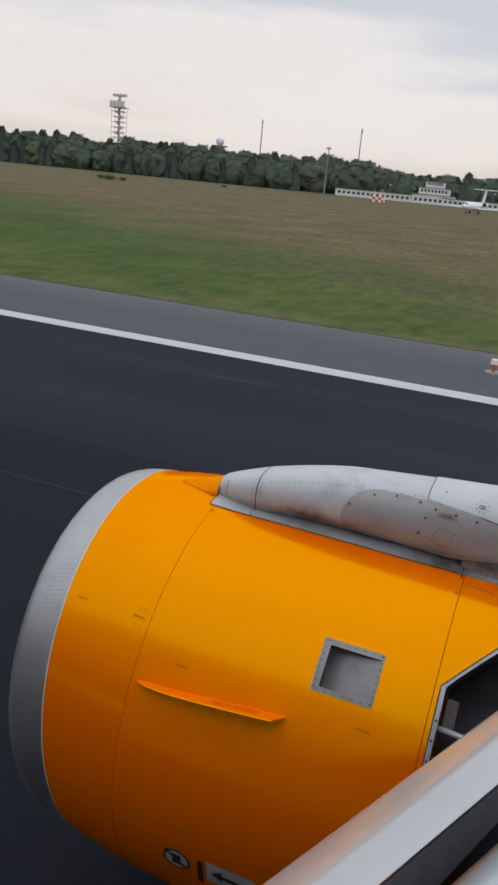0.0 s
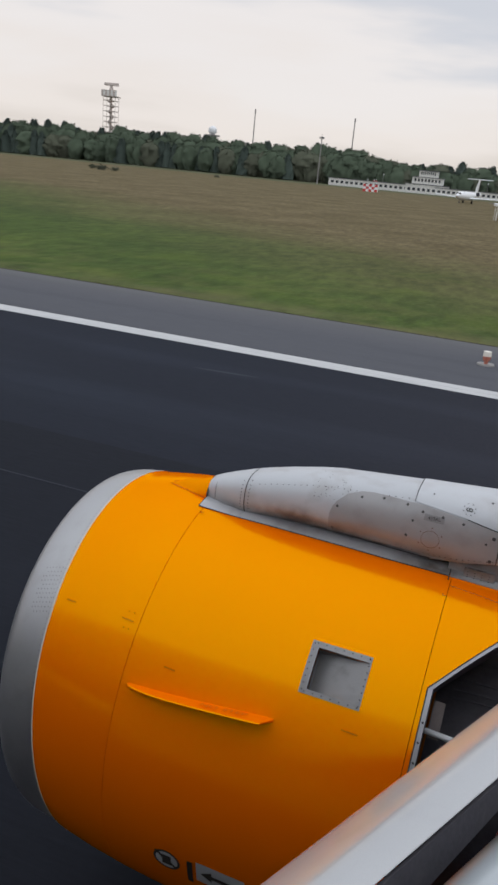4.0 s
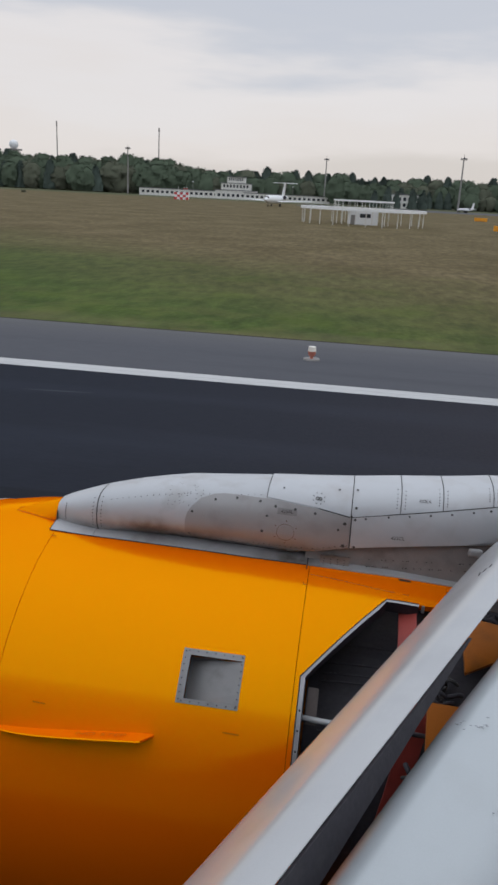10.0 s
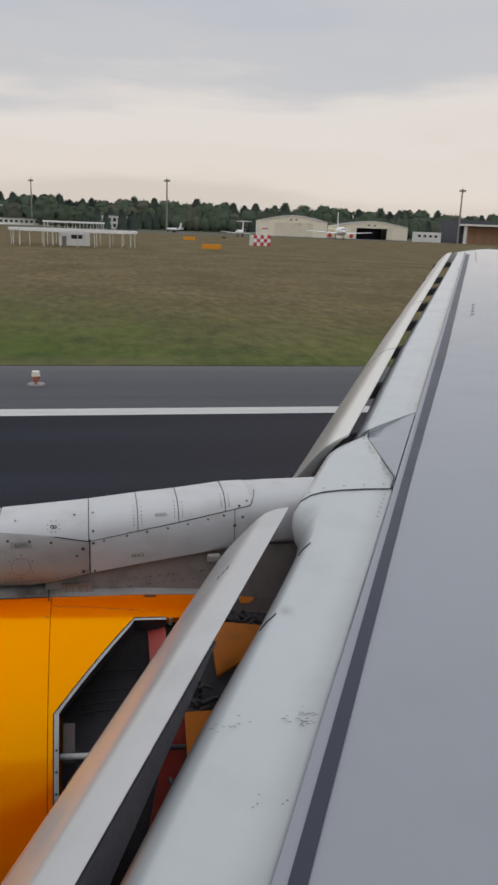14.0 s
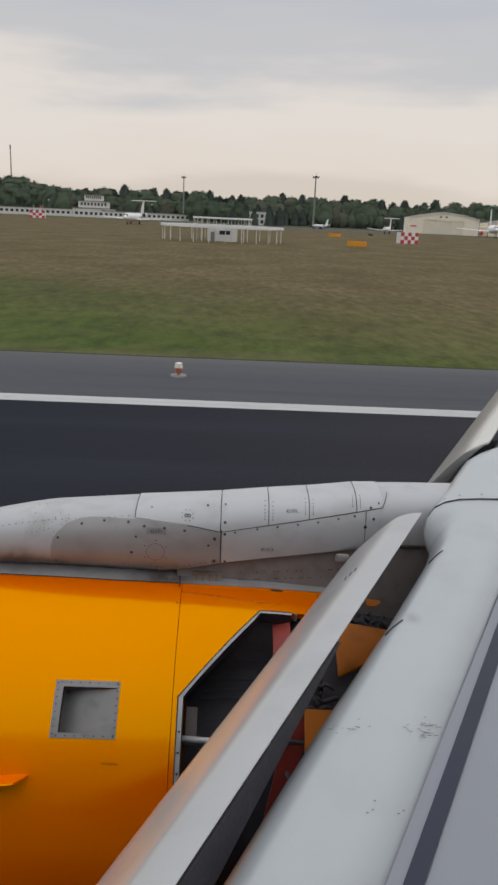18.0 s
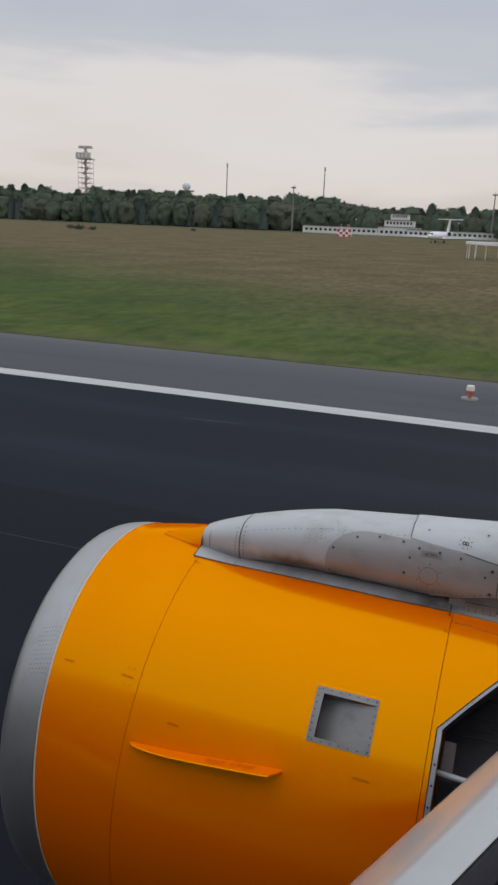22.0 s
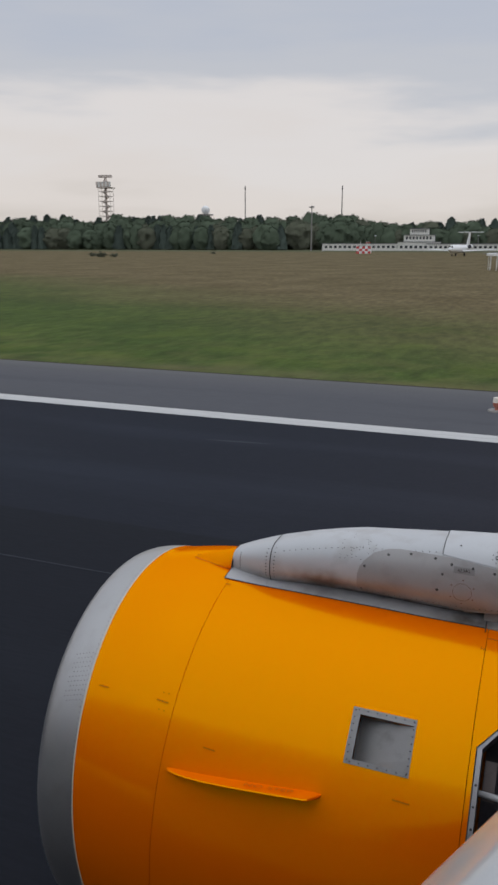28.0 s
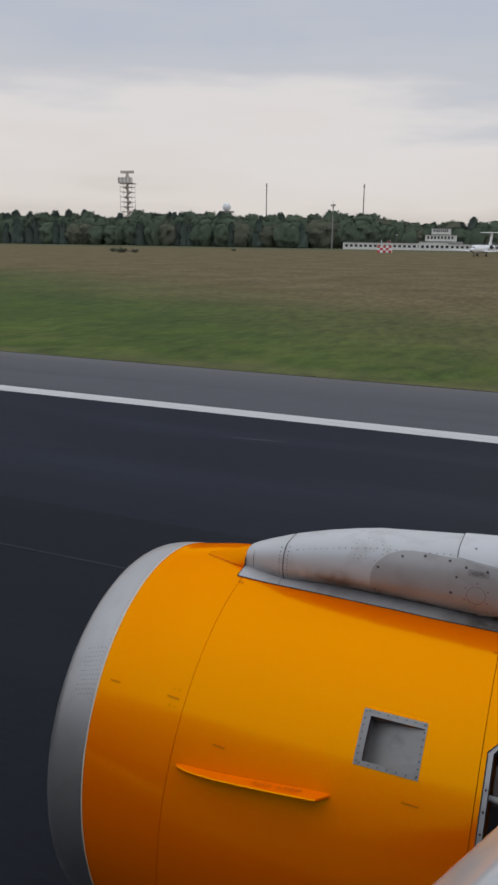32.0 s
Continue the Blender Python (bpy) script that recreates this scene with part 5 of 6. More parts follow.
for u, w in ((-0.36, 0.004), (-0.47, 0.006), (-0.58, 0.004), (-0.69, -0.005), (-0.765, -0.028)):
    stud(bm, wing_pt(3.685, u, w), Vector((-0.1, -0.07, 1)).normalized(), 0.0055, 0.008, 8)
for k in range(6):
    stud(bm, wing_pt(3.32 + 0.05 * k, -0.34, 0.001), Vector((0, -0.07, 1)).normalized(), 0.0045, 0.003, 8)
tagged(part("panel_screws", bm, M_SEAM, wing, "dark panel screws"), kind="stuff")


def chord_end(y):
    return 5.7 if y < 4.6 else 5.7 + (9.8 - 5.7) * (y - 4.6) / (16.4 - 4.6)


secs = []
for y in span(0.35, 16.4, 30):
    c = chord_end(y) - (SWEEP * y - 0.304)
    t = 0.115 * c / 4.5
    top = [(-0.304, 0.0), (-0.2, 0.006), (0.0, 0.016)] + [(-0.304 + c * f, t * h) for f, h in ((0.15, 0.62), (0.3, 0.95), (0.5, 0.9), (0.75, 0.35), (1.0, -0.5))]
    bot = [(-0.304 + c * f, -0.4 - t * h) for f, h in ((0.98, -2.6), (0.6, 0.6), (0.3, 1.2), (0.0, 0.0))]
    secs.append([wing_pt(y, u, w) for u, w in top + bot])
part("wing_box", loft([[p - Vector((0, 0, 0.006)) for p in s] for s in secs]), M_WING, wing, "grey wing structure")
part("wing_skin", sheet([[(p, Vector((0, -0.07, 1))) for p in s[:8]] for s in secs], 0.004), M_WING, wing, "flat grey upper wing skin", smooth=True)
part("joint_strip", sheet([[(wing_pt(y, u, w), Vector((0, -0.07, 1))) for u, w in ((-0.308 + 0.014 * ease((y - 2.0) / 1.5), 0.004), (-0.266, 0.0065))] for y in span(0.4, 16.2, 30)], 0.003), M_STRIP, wing, "lilac-grey joint strip")
part("walkway_line", sheet([[(wing_pt(y, u, w), Vector((0, -0.07, 1))) for u, w in ((-0.267, 0.0095), (-0.217 + 0.012 * min(2.8, max(0.0, y - 3.8)), 0.0130))] for y in span(0.4, 15.6, 40)], 0.003), M_STRIPE, wing, "dark blue-grey line along the wing")
# skin stencils far out, unreadable, as plain bars
bm = bmesh.new()
for j in range(3):
    for k in range(4):
        box(bm, *(lambda p: (p.x, p.x + 0.10, p.y, p.y + 0.035, p.z + 0.012, p.z + 0.016))(wing_pt(8.6 + 0.22 * k, 0.02 + 0.16 * j, 0.016)))
tagged(part("skin_stencil", bm, M_STRIP, wing, "faint stencil bars"), kind="stuff")
# scuffs on the leading edge
bm = bmesh.new()
random.seed(11)
for k in range(46):
    y = 1.975 + random.gauss(0, 0.022)
    u = random.choice((random.gauss(-0.36, 0.03), random.gauss(-0.36, 0.03), random.uniform(-0.62, -0.32), random.gauss(-0.58, 0.03)))
    p = wing_pt(y, u, 0.0035 - 0.02 * max(0, -u - 0.42) * 2)
    L_ = random.uniform(0.002, 0.007)
    box(bm, p.x - L_, p.x + L_, p.y - 0.0008, p.y + 0.0008, p.z, p.z + 0.0006)
for y, u in ((1.66, -0.345), (1.67, -0.335), (1.66, -0.425), (1.70, -0.42), (1.67, -0.415)):
    p = wing_pt(y, u, 0.0015)
    box(bm, p.x - 0.0028, p.x + 0.0028, p.y - 0.0014, p.y + 0.0014, p.z, p.z + 0.0006)
tagged(part("paint_scuffs", bm, M_SCRAPE, wing, "small grey paint scuffs"), kind="stuff")
bm = bmesh.new()
for y in (2.57, 3.12):
    pts = [inboard_pt(y - 0.02 * k, i) + Vector((-0.0015, 0, 0.0035)) for k, i in enumerate((3, 4, 5))]
    pts[2] = pts[1] + (pts[2] - pts[1]) * 0.55
    for a, b in zip(pts, pts[1:]):
        rod(bm, a, b, 0.0026, n=6)
for y in span(5.1, 14.4, 8):
    pts = [wing_pt(y + 0.01, -0.45, -0.013), wing_pt(y + 0.02, -0.32, 0.0)]
    rod(bm, pts[0], pts[1], 0.0022, n=6)
tagged(part("skin_joints", bm, M_SEAM, wing, "dark skin joints"), kind="stuff")
# dark scratch near the inboard slat's outer end
bm = bmesh.new()
for y, u, w, l_ in ((2.93, -0.905, -0.034, 0.006), (2.955, -0.893, -0.026, 0.005), (2.905, -0.915, -0.040, 0.003)):
    p = wing_pt(y, u - 0.016 * y, w)
    rod(bm, p + Vector((-l_, -0.006, -0.004)), p + Vector((l_, 0.006, 0.004)), 0.0019, n=5)
tagged(part("slat_scratch", bm, M_SEAM, wing, "short dark scratch on the slat"), kind="stuff")
part("slat_bracket", boxed(0.615, 0.685, AX_Y - 0.22, AX_Y - 0.19, 3.015, 3.06, 0.012), M_PANEL, pylon, "small pale bracket under the pylon panel")
# tip with its fence
part("wing_tip", loft([[wing_pt(y, u * (1 - k) + 0.25 * k, w * (1 - k) + 0.05 * k) for u, w in ((-0.70, -0.18), (-0.55, -0.02), (0.3, 0.04), (1.5, 0.0), (1.5, -0.1), (0.0, -0.3))] for y, k in ((16.2, 0), (16.4, 0.25), (16.6, 0.6))]), M_WHITE, wing, "pale rounded wing tip", smooth=False)

# ---- the fuselage beside the camera, out of view; it shades and mirrors in the engine ----
fus = bmesh.new()
FUS_Y, FUS_Z, FUS_R = -2.14, 4.27, 1.98
secs = []
for x in span(-9, 14, 16):
    secs.append([(x, FUS_Y + FUS_R * math.cos(2 * math.pi * k / 72), FUS_Z + FUS_R * 1.03 * math.sin(2 * math.pi * k / 72)) for k in range(72)])
fuselage = thing("aircraft_fuselage", pose(0, 0, 0))
tagged(fuselage, "white airliner fuselage beside the wing root", "fuselage")
part("fuselage_skin", loft(secs, bm=fus), M_FUSE, fuselage, smooth=True)
rootb = loft([[Vector((SWEEP * y + u, y, 3.16 + w)) for u, w in ((-0.95, -0.42), (-0.80, -0.12), (-0.3, 0.0), (5.5, -0.06), (5.6, -0.5), (0, -0.75))] for y in (-1.3, 0.44)])
part("root_fairing", rootb, M_WHITE, fuselage, "pale wing root fairing")
# never in view: added to block and bounce light below the engine
part("unseen_belly_fairing", loft([[Vector((x, FUS_Y + a, z)) for a, z in ((-1.9, 2.6), (-1.5, 1.2), (0, 1.0), (1.5, 1.2), (2.0, 2.6))] for x in span(-3, 7, 6)]), M_BELLY, fuselage, "unseen grey fairing under the fuselage, added to shape light on the engine")


# ---- runway furniture ----
def polar(az, dist):
    a = radians(az)
    return dist * math.sin(a), dist * math.cos(a)


def edge_lamp():
    ob = thing("runway_edge_light")
    bm = bmesh.new()
    rod(bm, (0, 0, -0.01), (0, 0, 0.04), 0.26, 0.24, 16)
    part("base_plate", bm, M_STEEL, ob, "flat grey base plate")
    part("stem", rodded((0, 0, 0.03), (0, 0, 0.14), 0.06, 0.05, 10), M_LAMPRED, ob)
    part("housing", rodded((0, 0, 0.13), (0, 0, 0.26), 0.10, 0.13, 14), M_LAMPRED, ob, "faded reddish lamp housing")
    part("lens", rodded((0, 0, 0.26), (0, 0, 0.40), 0.13, 0.11, 14), M_CLEAR, ob, "milky lamp glass")
    tagged(ob, "low runway edge lamp with red base on the shoulder", "runway light", "lamps along the runway edge")
    return ob


lamp0 = edge_lamp()
lamp0.matrix_basis = pose(-1.55, 23.2, -0.004)
for k in range(-6, 7):
    if k:
        copy_thing(lamp0, pose(-1.55 + 60.0 * k, 23.2, -0.004))

# faint scuffs and a joint in the asphalt
sc_rng = random.Random(31)
bm = bmesh.new()
for k in range(5):
    x0, y0 = sc_rng.uniform(-22, 12), sc_rng.uniform(11.5, 17.0)
    n_, step = sc_rng.randint(6, 14), sc_rng.uniform(0.25, 0.6)
    bend_, slope = sc_rng.uniform(-0.03, 0.03), sc_rng.uniform(-0.12, 0.12)
    wd = sc_rng.uniform(0.03, 0.12)
    pts = []
    for j in range(n_):
        pts.append((x0 + step * j, y0 + slope * step * j + bend_ * (step * j) ** 2 * 0.3, wd * math.sin(math.pi * (j + 0.2) / (n_ - 0.6))))
    for (xa, ya, wa), (xb, yb, wb) in zip(pts, pts[1:]):
        bm.faces.new([bm.verts.new(p) for p in ((xa, ya - wa, 0.004), (xb, yb - wb, 0.004), (xb, yb + wb, 0.004), (xa, ya + wa, 0.004))])
tagged(part("tyre_scuff", bm, M_SCUFF), "faint pale scuffs on the dark asphalt", "scuff marks", kind="stuff")
tagged(part("asphalt_joint", boxed(-60, 40, 9.08, 9.105, -0.05, 0.009), M_SCUFF), "thin pale joint line in the asphalt", "joint", kind="structure")
tagged(part("rubber_strip", boxed(-1400, 1400, -4.0, 11.0, -0.05, 0.004), M_RUBBER), "asphalt darkened by tyre rubber along the runway", "runway", kind="structure")

# taxiway leaving the runway behind the wing
tx = bmesh.new()
left_ = [(24, 26.34), (40, 30), (58, 40), (82, 62), (150, 138), (330, 340)]
right_ = [(96, 26.34), (98, 27), (100, 32), (112, 55), (178, 122), (362, 328)]
va = [tx.verts.new((x, y, -0.002)) for x, y in left_]
vb = [tx.verts.new((x, y, -0.002)) for x, y in right_]
for k in range(len(left_) - 1):
    tx.faces.new((va[k], vb[k], vb[k + 1], va[k + 1]))
bmesh.ops.recalc_face_normals(tx, faces=tx.faces[:])
tagged(part("taxiway", tx, M_SHOULDER), "grey asphalt taxiway branching off the runway", "taxiway", kind="structure")
tl = bmesh.new()
mid_ = [(-5, 18.9), (20, 19.6), (45, 23), (68, 32), (95, 55), (164, 130), (346, 334)]
pa, pb_ = [], []
for k, (x, y) in enumerate(mid_):
    x2, y2 = mid_[min(k + 1, len(mid_) - 1)]
    x1, y1 = mid_[max(k - 1, 0)]
    d = Vector((x2 - x1, y2 - y1)).normalized() * 0.35
    pa.append(tl.verts.new((x - d.y, y + d.x, 0.012)))
    pb_.append(tl.verts.new((x + d.y, y - d.x, 0.012)))
for k in range(len(mid_) - 1):
    if k >= 1:
        tl.faces.new((pa[k], pa[k + 1], pb_[k + 1], pb_[k]))
bmesh.ops.recalc_face_normals(tl, faces=tl.faces[:])
tagged(part("taxiway_centre_line", tl, M_YLINE), "yellow painted line leading into the taxiway", "marking", kind="structure")


def sign_board(x, y, w, turn):
    ob = thing("airfield_sign", pose(x, y, -0.03, 0, 0, turn))
    part("board", boxed(-w / 2, w / 2, -0.12, 0.12, 0.35, 1.25, 0.03), M_SIGN, ob, "plain orange sign board")
    for s in (-0.35, 0.35):
        part("leg", rodded((s * w, 0, 0), (s * w, 0, 0.38), 0.05), M_STEEL, ob)
    tagged(ob, "low orange guidance sign standing in the grass", "sign", "signs by the taxiway")




# ---- hangars and buildings ----
def hangar(name, x, y, turn, w, d, h_eave, h_ridge, label, open_bay=False, material=None):
    """A broad shed with a shallow arched roof; its front faces the runway (-y)."""
    ob = thing(name, pose(x, y, -0.03, 0, 0, turn))
    n = 14
    arch = [(-w / 2 + w * i / n, h_eave + (h_ridge - h_eave) * (1 - abs(2 * i / n - 1) ** 1.6)) for i in range(n + 1)]
    prof_ = [(-w / 2, 0)] + arch + [(w / 2, 0)]
    m = material or M_CREAM
    hw, hh = w * 0.31, h_eave * 0.86
    bm = bmesh.new()
    # front with a door opening
    for i in range(n):
        (xa, za), (xb, zb) = arch[i], arch[i + 1]
        inside = xa >= -hw - 0.01 and xb <= hw + 0.01
        z0 = hh if inside else 0
        v = [bm.verts.new((a, b_, c)) for a, b_, c in ((xa, 0, z0), (xb, 0, z0), (xb, 0, zb), (xa, 0, za))]
        bm.faces.new(v)
        v = [bm.verts.new((a, 0.4, c)) for a, c in ((xa, z0), (xa, za), (xb, zb), (xb, z0))]
        bm.faces.new(v)
    part("front_wall", bm, m, ob)
    for s in (-1, 1):
        part("side_wall", boxed(s * (w / 2 - 0.2) - 0.2, s * (w / 2 - 0.2) + 0.2, 0.402, d - 0.402, 0, h_eave), m, ob)
    part("back_wall", boxed(-w / 2, w / 2, d - 0.4, d, 0, h_eave), m, ob)
    roof_ = loft([[(a, yy, c + dz) for a, c in arch for dz in (0,)] for yy in (-0.5, d + 0.3) for dz in (0.02,)], closed=False, caps=False)
    part("roof", roof_, M_ROOF, ob, "grey arched sheet roof")
    bm = bmesh.new()
    for i in range(n):
        (xa, za), (xb, zb) = arch[i], arch[i + 1]
        bm.faces.new([bm.verts.new(p) for p in ((xa, -0.55, za - 0.35), (xb, -0.55, zb - 0.35), (xb, -0.55, zb + 0.12), (xa, -0.55, za + 0.12))])
    part("fascia", bm, M_OFFWHITE, ob, "pale roof edge")
    k = 6
    for i in range(k):
        xa, xb = -hw * 1.02 + 2.04 * hw * i / k, -hw * 1.02 + 2.04 * hw * (i + 1) / k
        if open_bay and 1 <= i <= 4:
            continue
        part("door_leaf", boxed(xa + 0.05, xb - 0.05, 0.1 + 0.25 * (i % 2), 0.3 + 0.25 * (i % 2), 0.05, hh), M_CREAM2, ob)
    if open_bay:
        # dark sheet across the hangar in place of its inner shade
        part("bay_shade_panel", boxed(-hw * 0.7, hw * 0.7, d * 0.55, d * 0.56, 0, hh), M_DARK, ob, "dark panel that gives the open hangar its shade")
    for s in (-0.06, 0.02):
        part("vent_grille", boxed(w * s, w * s + w * 0.03, -0.06, 0.0, h_eave * 1.02, h_eave * 1.02 + 0.9), M_ROOF, ob)
    tagged(ob, label, "hangar", "hangars on the apron")
    return ob


def at_az(az, dist):
    return polar(az, dist)


for az, d, w in ((8.6, 150, 3.6), (7.0, 230, 3.4)):
    sign_board(*at_az(az, d), w, -6)
hx, hy = at_az(14.4, 455)
hangar("hangar", hx, hy, -8, 38, 36, 8.6, 11.6, "cream clad hangar with closed sliding doors and arched roof")
hx, hy = at_az(19.9, 470)
hangar("hangar", hx, hy, -8, 42, 30, 7.2, 10.2, "cream clad hangar standing open, dim inside", open_bay=True)

# dark hangar with timber doors
hx, hy = at_az(30.5, 455)
dh = thing("timber_door_hangar", pose(hx, hy, -0.03, 0, 0, -10))
part("body", boxed(-38, 38, 6, 40, 0, 12), M_DARKBLUE, dh, "dark blue-grey cladding")
part("canopy", boxed(-37, 37, -2, 8, 9.2, 10.2), M_OFFWHITE, dh, "pale canopy edge")
for s in (-35, 35):
    part("canopy_leg", boxed(s - 0.7, s + 0.7, -1, 0.5, 0, 9.2), M_OFFWHITE, dh)
for k in range(14):
    part("timber_leaf", boxed(-33 + 4.72 * k, -33 + 4.72 * k + 4.5, 4.5, 5.0, 0, 8.6), M_WOOD, dh)
tagged(dh, "dark hangar with pale timber folding doors and white canopy", "hangar", "hangars on the apron")
hx, hy = at_az(23.8, 440)
ct = thing("site_container", pose(hx, hy, -0.03, 0, 0, -8))
part("body", boxed(-7, 7, 0, 6, 0, 5.2, 0.1), M_OFFWHITE, ct)
for k in range(4):
    part("window", boxed(-5.5 + 3 * k, -4 + 3 * k, -0.05, 0.05, 2.6, 3.8), M_GLASS, ct)
tagged(ct, "pale two-storey site cabin beside the hangars", "cabin")


# long low terminal with a stepped tower
def windows_row(ob, x0, x1, y, z0, z1, n):
    for k in range(n):
        c = x0 + (x1 - x0) * (k + 0.5) / n
        hw = (x1 - x0) / n * 0.28
        part("window", boxed(c - hw, c + hw, y - 0.06, y + 0.02, z0, z1), M_GLASS, ob)


def long_building(x, y, turn, w, h, n, label, name="terminal_wing"):
    ob = thing(name, pose(x, y, -0.03, 0, 0, turn))
    part("wall", boxed(-w / 2, w / 2, 0, 11, 0, h), M_OFFWHITE, ob)
    part("roof", boxed(-w / 2 - 0.4, w / 2 + 0.4, -0.4, 11.4, h + 0.004, h + 0.45), M_ROOF, ob)
    windows_row(ob, -w / 2 + 1, w / 2 - 1, 0, h * 0.38, h * 0.72, n)
    tagged(ob, label, "building")
    return ob


tx_, ty_ = at_az(-13.6, 560)
long_building(tx_, ty_, 6, 62, 4.6, 18, "long low off-white building with a row of windows")
tx_, ty_ = at_az(-6.0, 552)
long_building(tx_, ty_, 4, 66, 4.4, 20, "long low off-white building with many small windows")
tx_, ty_ = at_az(-10.0, 556)
tw = thing("control_building", pose(tx_, ty_, -0.03, 0, 0, 5))
for (a, b, z0, z1) in ((-14, 14, 0, 6), (-10, 10, 6.004, 10.5), (-6, 6, 10.504, 14.6)):
    part("storey", boxed(a, b, -1, 11, z0, z1), M_OFFWHITE, tw)
    part("storey_roof", boxed(a - 0.4, b + 0.4, -1.4, 11.4, z1 - 0.35, z1 + 0.1), M_ROOF, tw)
    windows_row(tw, a + 1, b - 1, -1, z0 + 1.6, z0 + 3.4, 8)
tagged(tw, "off-white stepped control building with window bands", "building")
tx_, ty_ = at_az(1.6, 500)
tb = thing("workshop_building", pose(tx_, ty_, -0.03, 0, 0, 0))
part("wall", boxed(-10, 10, 0, 10, 0, 8), M_OFFWHITE, tb)
part("roof", boxed(-10.4, 10.4, -0.4, 10.4, 8.004, 8.5), M_ROOF, tb)
windows_row(tb, -9, 9, 0, 4.6, 6.6, 6)
windows_row(tb, -9, 9, 0, 1.2, 3.2, 6)
tagged(tb, "white two-storey building half hidden by conifers", "building")


# ---- masts ----
def flood_mast(x, y, h):
    ob = thing("floodlight_mast", pose(x, y, -0.03))
    part("pole", rodded((0, 0, 0), (0, 0, h), 0.55, 0.32, 10), M_STEEL, ob)
    part("cross_arm", boxed(-1.7, 1.7, -0.25, 0.25, h - 1.4, h - 1.0), M_STEEL, ob)
    for k in range(4):
        part("floodlight", boxed(-1.6 + 0.9 * k, -1.0 + 0.9 * k, -0.7, -0.2, h - 0.95, h - 0.3), M_ROOF, ob)
    part("top_rod", rodded((0, 0, h), (0, 0, h + 1.3), 0.1), M_STEEL, ob)
    tagged(ob, "tall grey apron floodlight mast", "mast", "apron masts")


for az, d, h in ((5.4, 450, 28), (25.8, 430, 27), (-17.5, 560, 30), (-3.8, 570, 30)):
    flood_mast(*at_az(az, d), h)


def aerial(x, y, h):
    ob = thing("aerial_mast", pose(x, y, -0.03))
    part("pole", rodded((0, 0, 0), (0, 0, h), 0.6, 0.4, 8), M_STEEL, ob)
    part("aerial_head", rodded((0, 0, h), (0, 0, h + 3), 0.7, 0.5, 8), M_STEEL, ob)
    tagged(ob, "slender aerial mast rising out of the wood", "mast", "aerial masts")


for az, d, h in ((-22.2, 690, 49), (-15.4, 690, 49)):
    aerial(*at_az(az, d), h)
for az in (-13.0, -9.6, -6.0):
    x, y = at_az(az, 565)
    ob = thing("perimeter_lamp", pose(x, y, -0.03))
    part("pole", rodded((0, 0, 0), (0, 0, 10), 0.16, 0.12), M_STEEL, ob)
    part("lamp_head", boxed(-0.5, 0.5, -0.4, 0.2, 9.8, 10.3), M_JET, ob, "pale lamp head")
    tagged(ob, "slim lamp post in front of the trees", "lamp post", "perimeter lamps")

# radar tower: lattice frame with landings and a turning aerial on top
rx_, ry_ = at_az(-31.9, 800)
rt = thing("radar_tower", pose(rx_, ry_, -0.03, 0, 0, 15) @ Matrix.Diagonal((1.1, 1.1, 1.14, 1)))
W_ = 5.2
for sx in (-1, 1):
    for sy in (-1, 1):
        part("corner_post", rodded((sx * W_, sy * W_, 0), (sx * W_, sy * W_, 50), 0.17, n=6), M_TOWER, rt)
for k in range(12):
    z = 4 * k + 3
    for a in range(4):
        c, d = ((-W_, -W_), (W_, -W_), (W_, W_), (-W_, W_))[a], ((W_, -W_), (W_, W_), (-W_, W_), (-W_, -W_))[a]
        part("ring_beam", rodded((*c, z), (*d, z), 0.2, n=6), M_TOWER, rt)
    part("landing", boxed(-3.4, 3.4, -2.2, 2.2, z - 0.5, z - 0.1), M_TOWER, rt)
    part("stair_flight", rodded((-2.6 if k % 2 else 2.6, 0.3, z), (2.6 if k % 2 else -2.6, 0.3, z + 3.6), 0.5, n=4), M_TOWER, rt)
part("stair_core", boxed(-0.8, 0.8, -0.8, 0.8, 0, 50), M_TOWER, rt)
part("platform", boxed(-6.6, 6.6, -6.6, 6.6, 49.8, 50.4), M_TOWER, rt)
for k in range(8):
    part("railing_panel", boxed(-6.6 + 1.65 * k, -5.0 + 1.65 * k, -6.7, -6.5, 50.4, 54.6), M_OFFWHITE if k % 2 else M_TOWER, rt)
part("aerial_base", rodded((0, 0, 50.6), (0, 0, 56.5), 2.4, 1.6, 12), M_TOWER, rt)
part("radar_dish", boxed(-6, 6, -1.2, 1.2, 58.2, 60.4, 0.3), M_TOWER, rt)
part("dish_mount", rodded((0, 0, 56.5), (0, 0, 58.3), 1.0, 1.2, 10), M_TOWER, rt)
tagged(rt, "steel lattice radar tower with landings and rotating aerial", "radar tower")
# radome on a stub tower
rx_, ry_ = at_az(-25.0, 690)
rd = thing("radome_tower", pose(rx_, ry_, -0.03))
part("shaft", rodded((0, 0, 0), (0, 0, 28), 3.0, 3.0, 16), M_OFFWHITE, rd)
part("deck", rodded((0, 0, 28), (0, 0, 29), 6.5, 6.5, 20), M_STEEL, rd)
dome = bmesh.new()
bmesh.ops.create_icosphere(dome, subdivisions=3, radius=3.6)
bmesh.ops.translate(dome, vec=(0, 0, 32.4), verts=dome.verts)
part("radome", dome, M_JET, rd, "white spherical radome", smooth=True)
tagged(rd, "small tower with a white radome above the trees", "radome")

# doppler beacon: raised ring deck on posts round a hut
bx, by = at_az(-1.0, 156)
vor = thing("navigation_beacon", pose(bx, by, -0.03, 0, 0, 4) @ Matrix.Diagonal((0.7, 0.7, 0.72, 1)))
hut = thing("hut")
hut.parent = vor
